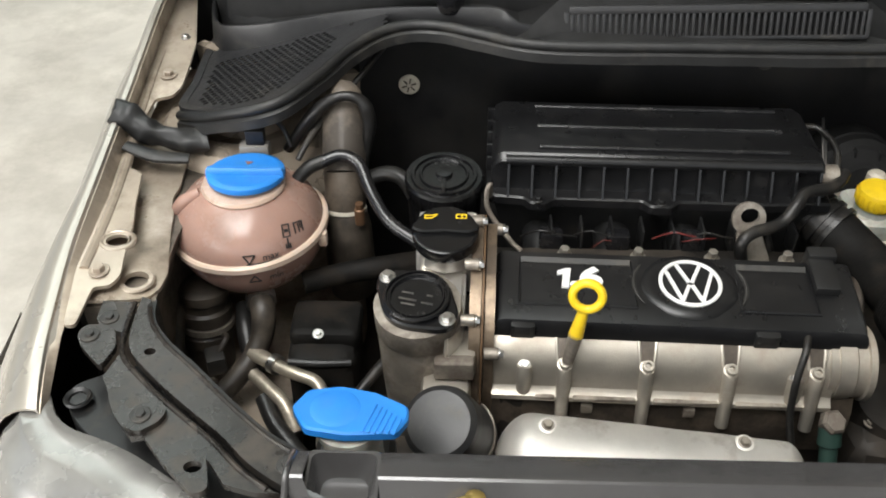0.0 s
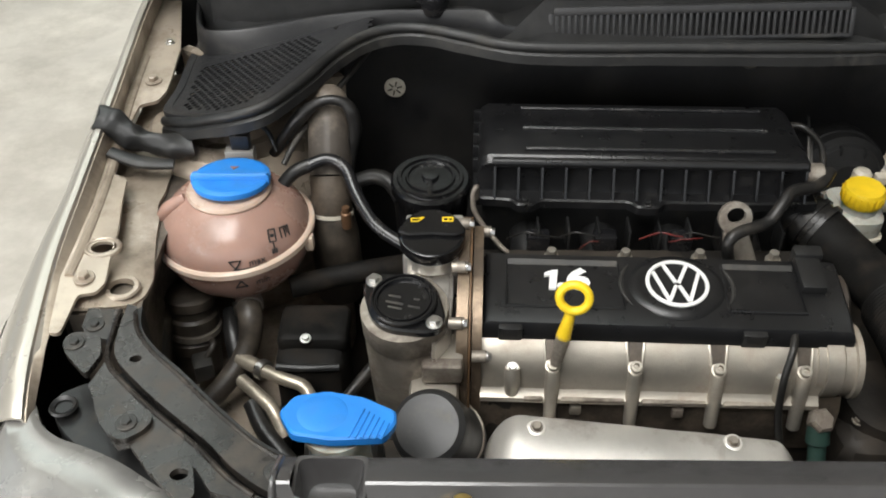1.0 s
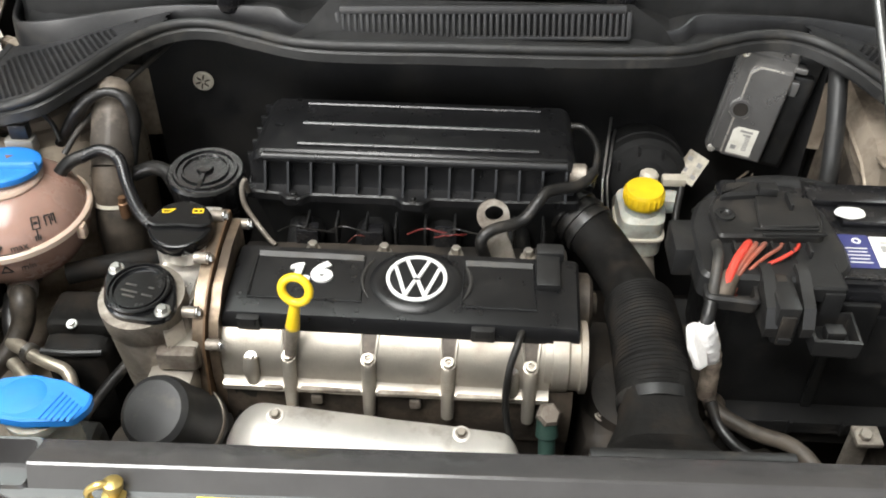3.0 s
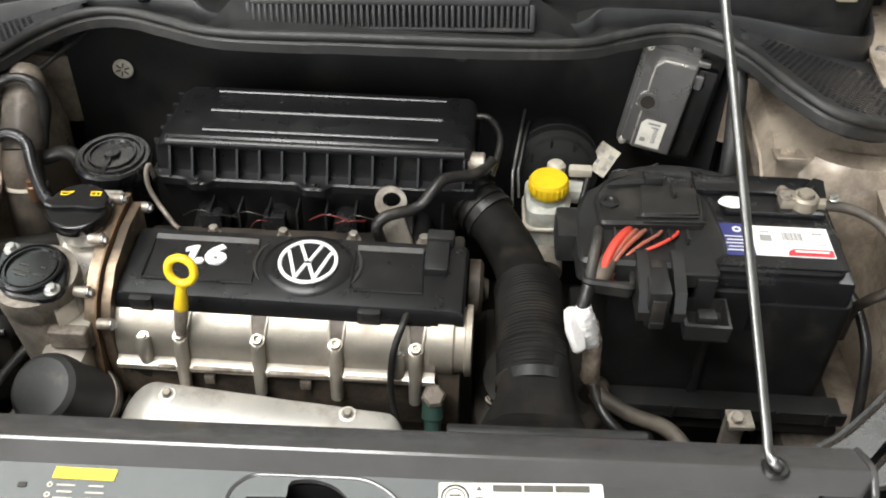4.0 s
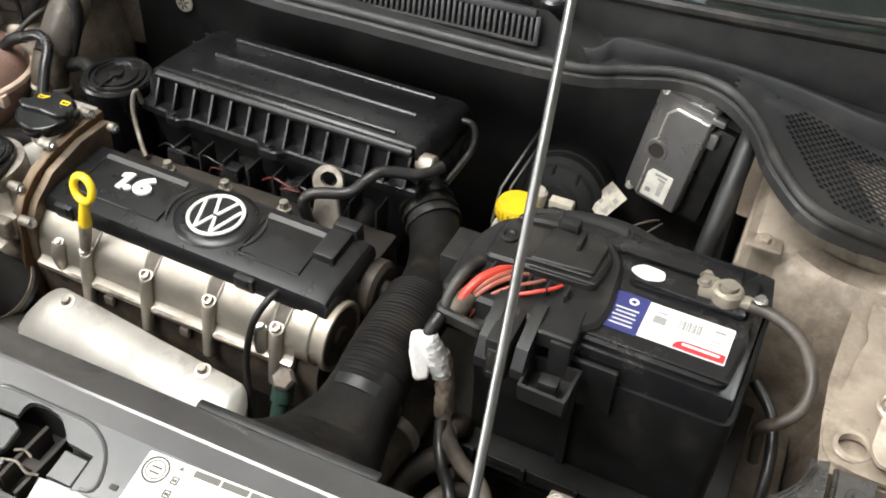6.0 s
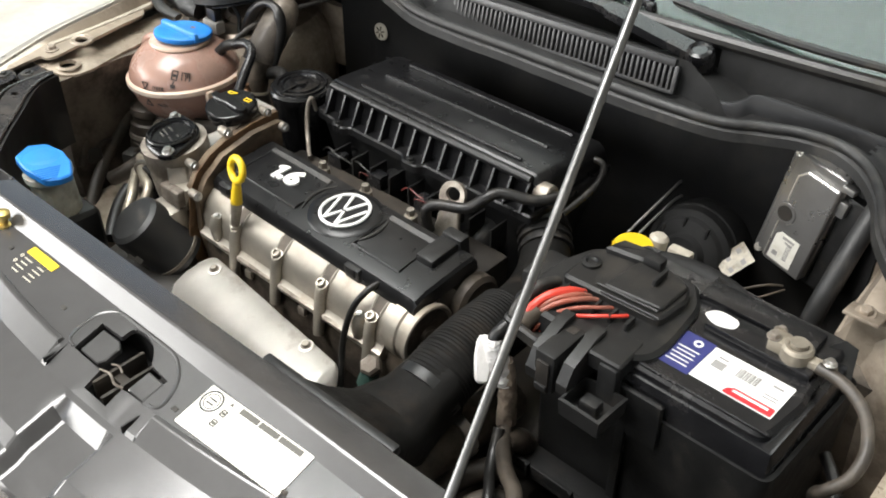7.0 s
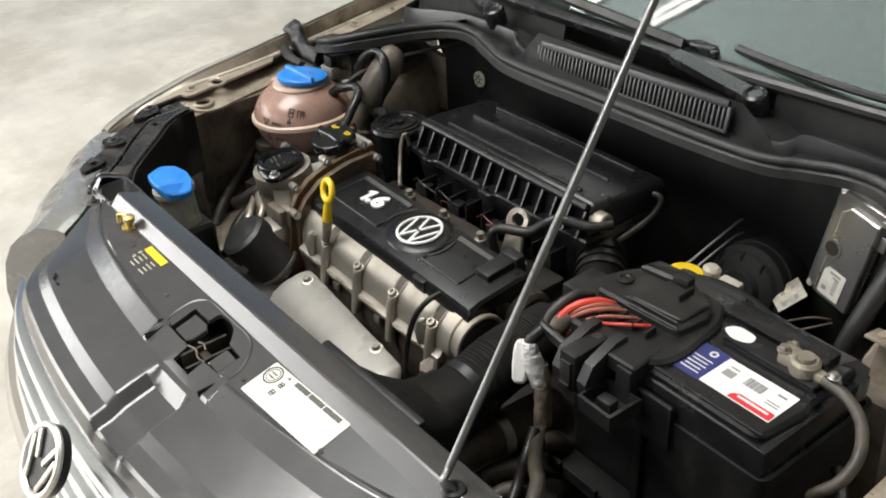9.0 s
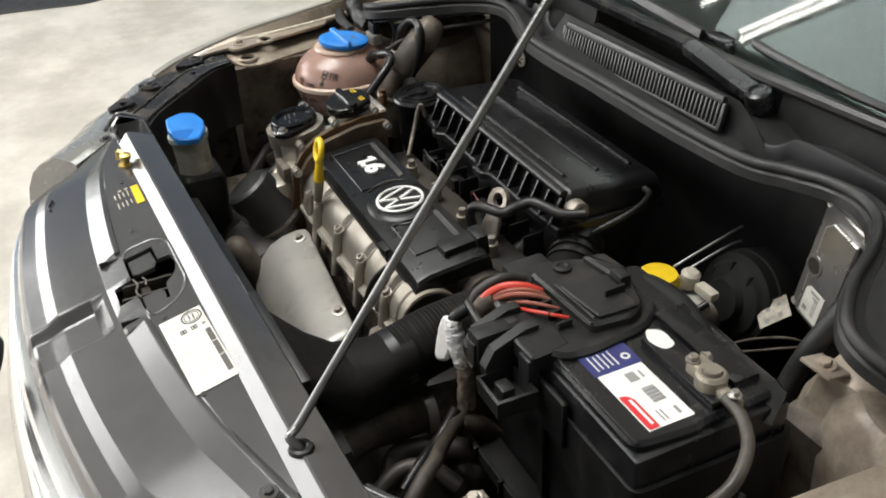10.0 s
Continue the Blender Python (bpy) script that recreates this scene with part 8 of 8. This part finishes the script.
tube(bm, [(0.4705, 0.742, 0.707), (0.472, 0.70, 0.709), (0.473, 0.65, 0.705), (0.474, 0.612, 0.694)], 0.0372, 28, 4, ribs=0.0005, pitch=0.0042)
part("corrugated_sleeve", bm, M["duct"], sn, "corrugated rubber sleeve")
bm = bmesh.new()
ov = []
for k, (y, z, w, h) in enumerate(((0.625, 0.698, 0.0365, 0.0360), (0.59, 0.688, 0.040, 0.036), (0.555, 0.688, 0.052, 0.034), (0.525, 0.712, 0.062, 0.028), (0.500, 0.742, 0.072, 0.022), (0.486, 0.760, 0.076, 0.018))):
    ov.append([V(0.476 - 0.012 * k / 5 + w * math.copysign(abs(math.cos(a)) ** 0.75, math.cos(a)), y, z + h * math.copysign(abs(math.sin(a)) ** 0.75, math.sin(a))) for a in [2 * math.pi * j / 28 for j in range(28)]])
loft(bm, ov)
crumple(bm, 0.0008, 83)
part("scoop", bm, M["duct"], sn)
bm = bmesh.new()
tube(bm, [(0.474, 0.620, 0.6965), (0.474, 0.609, 0.693)], 0.0388, 28, 1)
part("ring", bm, M["plastic"], sn)

# ---------------------------------------------------------------- hoses and clutter of the bay
hose("coolant_hose", [(-0.160, 0.880, 0.786), (-0.138, 0.886, 0.792), (-0.117, 0.878, 0.786), (-0.102, 0.850, 0.768), (-0.080, 0.818, 0.752), (-0.048, 0.796, 0.742)], 0.0072, M["gloss"], "shiny black coolant hose from the tank", clamps=())
# body-coloured column at the edge of the suspension tower, built as a tube
pipe = thing("tower_column", (-0.137, 0.884, 0.62), "champagne painted column by the suspension tower, stained brown, with a pale band", "pipe")
bm = bmesh.new()
tube(bm, [(-0.142, 0.978, 0.832), (-0.142, 0.970, 0.824), (-0.141, 0.952, 0.804), (-0.139, 0.922, 0.776), (-0.138, 0.903, 0.756)], [0.010, 0.021, 0.0255, 0.0250, 0.024], 24, 5)
crumple(bm, 0.0005, 91)
# same tan as the wall, toned down here by the darker paint
part("neck", bm, M["bay_dirt_shade"], pipe)
bm = bmesh.new()
tube(bm, [(-0.138, 0.902, 0.759), (-0.137, 0.890, 0.738), (-0.137, 0.885, 0.716)], [0.0240, 0.0236, 0.0230], 24, 5)
crumple(bm, 0.0005, 92)
part("grimy_neck", bm, M["loom"], pipe, "oily brown foot of the column")
bm = bmesh.new()
tube(bm, [(-0.137, 0.8858, 0.7205), (-0.137, 0.8845, 0.7165)], 0.0250, 28, 1)
part("band", bm, M["pale"], pipe, "pale band")
bm = bmesh.new()
tube(bm, [(-0.137, 0.8850, 0.718), (-0.136, 0.882, 0.690), (-0.135, 0.880, 0.655), (-0.135, 0.880, 0.600)], [0.0235, 0.0285, 0.0290, 0.0280], 24, 5)
part("boot", bm, M["greasy"], pipe, "dark rubber boot")
hose("breather_hose", [(-0.115, 0.905, 0.745), (-0.09, 0.905, 0.755), (-0.07, 0.895, 0.755), (-0.055, 0.875, 0.745)], 0.009, M["rubber"], "short black hose to the canister")
hose("tower_loom", [(-0.222, 0.922, 0.752), (-0.208, 0.928, 0.768), (-0.190, 0.930, 0.794), (-0.172, 0.930, 0.818), (-0.154, 0.932, 0.834), (-0.136, 0.934, 0.840), (-0.120, 0.934, 0.836), (-0.112, 0.932, 0.826), (-0.109, 0.930, 0.803), (-0.114, 0.924, 0.776), (-0.118, 0.914, 0.748)], [0.005, 0.0060, 0.0075, 0.0088, 0.0065, 0.0055, 0.0065, 0.0080, 0.0078, 0.006, 0.005], M["rubber"], "taped black wiring over the suspension tower", "loom")
hose("tower_wire", [(-0.19, 0.90, 0.775), (-0.175, 0.925, 0.795), (-0.15, 0.965, 0.812), (-0.125, 1.02, 0.82), (-0.10, 1.09, 0.825)], 0.0035, M["dusty"], "thin dusty wire over the suspension tower", "wire")
hose("lower_radiator_hose", [(-0.180, 0.805, 0.672), (-0.14, 0.818, 0.674), (-0.10, 0.828, 0.676), (-0.05, 0.838, 0.678)], 0.0130, M["duct"], "dark rubber hose behind the thermostat housing")
hose("tank_feed_hose", [(-0.228, 0.815, 0.660), (-0.226, 0.785, 0.668), (-0.220, 0.765, 0.662), (-0.222, 0.752, 0.640), (-0.232, 0.735, 0.622), (-0.250, 0.715, 0.605), (-0.27, 0.70, 0.59)], [0.013, 0.014, 0.0145, 0.013, 0.012, 0.012, 0.012], M["greasy"], "worn grey-brown hose below the coolant tank", clamps=((V(-0.227, 0.788, 0.667), V(-0.2235, 0.776, 0.666), 0.0150),))
hose("tank_feed_hose", [(-0.250, 0.80, 0.640), (-0.245, 0.772, 0.630), (-0.238, 0.752, 0.615), (-0.225, 0.73, 0.605)], 0.011, M["rubber"], "worn black hose below the coolant tank")
hose("bay_hose", [(-0.330, 0.80, 0.66), (-0.322, 0.77, 0.645), (-0.318, 0.73, 0.61), (-0.30, 0.69, 0.58), (-0.27, 0.655, 0.56)], 0.010, M["greasy"], "dusty hose along the inner wing")
hose("bay_hose", [(-0.345, 0.77, 0.68), (-0.335, 0.735, 0.66), (-0.325, 0.70, 0.64), (-0.32, 0.68, 0.60)], 0.007, M["greasy"], "dusty hose along the inner wing")
boot = thing("ribbed_boot", (-0.29, 0.785, 0.56), "brown dusty ribbed rubber boot beside the coolant tank", "rubber boot")
bm = bmesh.new()
lathe(bm, [(0, -0.13), (0.028, -0.13), (0.028, -0.075), (0.031, -0.072), (0.031, -0.060), (0.027, -0.056), (0.027, -0.048), (0.030, -0.044), (0.030, -0.030), (0.026, -0.027), (0.026, -0.018), (0.0285, -0.015), (0.0285, -0.004), (0.022, 0.0), (0, 0.0)], aim((-0.295, 0.800, 0.672), (0.02, 0.15, 1)), 30)
part("boot", bm, M["greasy"], boot)
bm = bmesh.new()
lathe(bm, [(0.0295, 0), (0.0315, 0), (0.0315, 0.007), (0.0295, 0.007)], aim((-0.295, 0.791, 0.620), (0.02, 0.15, 1)), 30)
part("band", bm, M["alu_dirty"], boot, "dull metal band")
for x, y, z, w in ((-0.335, 0.735, 0.640, 0.030), (-0.322, 0.705, 0.612, 0.022), (-0.345, 0.760, 0.690, 0.020), (-0.278, 0.745, 0.605, 0.026)):
    lugs = thing("wiring_plug", (x, y, z - 0.02), "dirty dark wiring plug below the wing rail", "plug", "wiring plugs")
    bm = bmesh.new()
    box(bm, (x, y, z), (w, 0.022, 0.024), 0.004, Matrix.Translation((x, y, z)) @ Matrix.Rotation(radians(x * 900), 4, "Z") @ Matrix.Translation((-x, -y, -z)))
    part("body", bm, M["dusty"], lugs)
    bm = bmesh.new()
    tube(bm, [(x, y, z + 0.005), (x + 0.012, y + 0.014, z + 0.020), (x + 0.004, y + 0.03, z + 0.012), (x - 0.006, y + 0.05, z - 0.01)], 0.0035, 8, 5)
    part("wire", bm, M["greasy"], lugs)
hose("metal_pipe", [(-0.232, 0.735, 0.628), (-0.214, 0.724, 0.630), (-0.196, 0.712, 0.631), (-0.176, 0.702, 0.631), (-0.156, 0.695, 0.628), (-0.146, 0.682, 0.618), (-0.145, 0.664, 0.600), (-0.146, 0.645, 0.58)], [0.0085, 0.0085, 0.0075, 0.0072, 0.0072, 0.0072, 0.0072, 0.0072], M["pipe"], "bent bare metal coolant pipe", "pipe", clamps=((V(-0.206, 0.719, 0.6305), V(-0.199, 0.714, 0.631), 0.0095),))
hose("metal_pipe", [(-0.240, 0.728, 0.612), (-0.226, 0.717, 0.610), (-0.208, 0.700, 0.608), (-0.190, 0.684, 0.602), (-0.175, 0.66, 0.585)], 0.0078, M["pipe"], "bent bare metal coolant pipe", "pipe")
hose("pipe_by_filter", [(-0.145, 0.665, 0.57), (-0.116, 0.696, 0.60), (-0.09, 0.72, 0.622), (-0.07, 0.735, 0.64)], 0.0065, M["rubber"], "thin black hose to the pump housing")
blk = thing("plastic_box", (-0.155, 0.76, 0.50), "black plastic box beside the thermostat housing", "plastic box")
bm = bmesh.new()
box(bm, (-0.152, 0.752, 0.580), (0.078, 0.085, 0.13), 0.022, None, 4)
part("body", bm, M["duct"], blk)
bm = bmesh.new()
box(bm, (-0.150, 0.765, 0.646), (0.078, 0.060, 0.026), 0.012, None, 4)
part("lid", bm, M["duct"], blk)
bm = bmesh.new()
tube(bm, [(-0.186, 0.712, 0.640), (-0.152, 0.708, 0.642), (-0.118, 0.712, 0.640)], 0.004, 8, 4)
part("rib", bm, M["plastic"], blk)
put("bolt", BOLT_S, blk, aim((-0.156, 0.738, 0.657), (0, -0.3, 1)))
hose("bay_hose", [(-0.215, 0.695, 0.600), (-0.20, 0.668, 0.592), (-0.18, 0.645, 0.585), (-0.155, 0.62, 0.575)], 0.010, M["rubber"], "black hose below the metal pipes")
plug = thing("brass_plug", (-0.118, 0.87, 0.70), "small copper-coloured plug beside the tank", "plug")
bm = bmesh.new()
lathe(bm, [(0, 0), (0.006, 0), (0.006, 0.020), (0.0045, 0.021), (0.0045, 0.028), (0, 0.028)], aim((-0.118, 0.862, 0.715), (0, 0, 1)), 12)
part("body", bm, M["copper"], plug)
rub = thing("drain_elbow", (-0.345, 0.92, 0.785), "crumpled black rubber drain sleeve on the wing rail", "rubber sleeve")
bm = bmesh.new()
tube(bm, [(-0.402, 0.928, 0.818), (-0.384, 0.926, 0.812), (-0.362, 0.920, 0.801), (-0.338, 0.914, 0.794), (-0.316, 0.914, 0.790), (-0.298, 0.920, 0.788)], [0.015, 0.0165, 0.0155, 0.0125, 0.0135, 0.015], 26, 8)
for v in bm.verts:
    v.co += V(noise.noise(v.co * 45), noise.noise(v.co * 45 + V(3, 0, 0)), noise.noise(v.co * 60 + V(0, 7, 0))) * 0.0055
part("sleeve", bm, M["seal"], rub)
bm = bmesh.new()
tube(bm, [(-0.385, 0.898, 0.793), (-0.350, 0.888, 0.786), (-0.312, 0.890, 0.782)], [0.008, 0.010, 0.008], 12, 5, squash=(1, 1, 0.6))
part("flap", bm, M["seal"], rub)

# small fixings on the bulkhead
for x, z, r, y in ((-0.074, 0.760, 0.014, 1.100), (0.385, 0.795, 0.011, 1.108)):
    root = thing("insulation_fixing", (x, y, z), "grey star-shaped push fixing on the insulation", "fixing", "insulation fixings")
    m = aim((x, y, z), (0, -1, 0.05))
    bm = bmesh.new()
    lathe(bm, [(0, 0), (r, 0), (r, 0.0015), (r * 0.85, 0.003), (0, 0.0034)], m, 28)
    part("disc", bm, M["pale"] if r > 0.012 else M["dusty"], root)
    bm = bmesh.new()
    for k in range(6):
        box(bm, (r * 0.45, 0, 0.0036), (r * 0.5, r * 0.13, 0.0012), 0, m @ Matrix.Rotation(k * math.pi / 3 + 0.3, 4, "Z"))
    part("star", bm, M["void"], root)

# right side clutter
hose("duct_hose", [(0.60, 0.62, 0.610), (0.575, 0.60, 0.625), (0.562, 0.572, 0.625), (0.568, 0.54, 0.61), (0.58, 0.52, 0.585)], 0.0095, M["greasy"], "thick brownish hose beside the intake duct")
hose("duct_hose", [(0.66, 0.60, 0.60), (0.63, 0.585, 0.61), (0.60, 0.57, 0.60), (0.585, 0.54, 0.58)], 0.010, M["rubber"], "black hose below the battery tray")
flap = thing("terminal_flap", (0.785, 0.845, 0.74), "thin dark plastic flap beside the battery terminal", "flap")
bm = bmesh.new()
plate(bm, [(-0.014, -0.020), (0.014, -0.020), (0.016, 0.012), (0.004, 0.018), (-0.010, 0.010)], [], lambda x, y: 0.0, 0.0020, aim((0.786, 0.836, 0.782), (0.3, -0.65, 0.6)))
part("sheet", bm, M["plastic"], flap)
hose("wing_cable", [(0.81, 0.80, 0.70), (0.835, 0.77, 0.69), (0.845, 0.72, 0.66), (0.842, 0.68, 0.60), (0.835, 0.65, 0.54)], 0.006, M["rubber"], "black cable along the inner wing", "cable")
hose("brake_pipe", [(0.469, 1.00, 0.64), (0.467, 1.020, 0.668), (0.469, 1.031, 0.676), (0.478, 1.079, 0.697), (0.482, 1.095, 0.70)], 0.0018, M["steel"], "thin steel brake pipe", "pipe")
hose("brake_pipe", [(0.460, 0.98, 0.64), (0.459, 1.005, 0.674), (0.461, 1.018, 0.682), (0.473, 1.089, 0.713), (0.475, 1.10, 0.716)], 0.0018, M["steel"], "thin steel brake pipe", "pipe")
hose("reservoir_hose", [(0.565, 0.88, 0.63), (0.545, 0.93, 0.66), (0.555, 0.98, 0.69)], 0.0045, M["rubber"], "thin black hose beside the brake reservoir", "hose")
hose("gearbox_hose", [(0.498, 0.720, 0.622), (0.499, 0.665, 0.630), (0.492, 0.590, 0.630), (0.494, 0.538, 0.628), (0.505, 0.505, 0.600)], 0.025, M["loom"], "thick greasy hose beside the gearbox", clamps=((V(0.4965, 0.640, 0.630), V(0.4955, 0.628, 0.630), 0.0262),))
hose("gearbox_hose", [(0.585, 0.690, 0.585), (0.554, 0.664, 0.600), (0.525, 0.622, 0.602), (0.523, 0.581, 0.602), (0.561, 0.557, 0.600), (0.60, 0.535, 0.58)], 0.013, M["greasy"], "greasy hose under the intake duct")
gear = thing("gearbox", (0.52, 0.72, 0.40), "grimy dark gearbox casing", "gearbox")
bm = bmesh.new()
box(bm, (0.50, 0.74, 0.50), (0.17, 0.20, 0.20), 0.03, None, 3)
part("casing", bm, M["void"], gear)
bm = bmesh.new()
lathe(bm, [(0, 0), (0.05, 0), (0.045, 0.03), (0, 0.03)], aim((0.47, 0.70, 0.59), (0, -0.2, 1)), 28)
part("cover_plate", bm, M["void"], gear, "round grimy gearbox cover")
bm = bmesh.new()
tube(bm, [(0.548, 0.690, 0.600), (0.550, 0.672, 0.632), (0.548, 0.650, 0.645)], [0.016, 0.013, 0.011], 16, 4)
part("selector_boss", bm, M["oily"], gear, "oily selector boss")
for x, y in ((0.435, 0.672), (0.505, 0.668), (0.47, 0.735)):
    put("bolt", BOLT_RUST, gear, aim((x, y, 0.606), (0, -0.2, 1)))
rad = thing("radiator", (XC, 0.50, 0.40), "dark radiator core behind the slam panel", "radiator")
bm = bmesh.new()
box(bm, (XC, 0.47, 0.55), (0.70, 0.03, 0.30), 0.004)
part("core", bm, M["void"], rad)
bm = bmesh.new()
box(bm, (XC, 0.505, 0.52), (0.60, 0.03, 0.34), 0.01)
part("fan_shroud", bm, M["plastic"], rad)
pump = thing("compressor", (0.02, 0.60, 0.45), "grimy compressor and alternator below the oil filter", "compressor")
bm = bmesh.new()
lathe(bm, [(0, -0.07), (0.06, -0.07), (0.062, -0.03), (0.056, -0.02), (0.056, 0.04), (0.05, 0.06), (0, 0.06)], aim((-0.01, 0.60, 0.56), (1, 0, 0)), 32)
part("casing", bm, M["void"], pump)
bm = bmesh.new()
lathe(bm, [(0, -0.05), (0.045, -0.05), (0.047, 0.05), (0, 0.05)], aim((0.0, 0.58, 0.47), (1, 0, 0)), 28)
part("lower_casing", bm, M["void"], pump)
hose("front_hose", [(0.01, 0.555, 0.60), (0.035, 0.55, 0.62), (0.05, 0.56, 0.60), (0.055, 0.575, 0.56)], 0.018, M["loom"], "pale dusty hose in front of the heat shield")
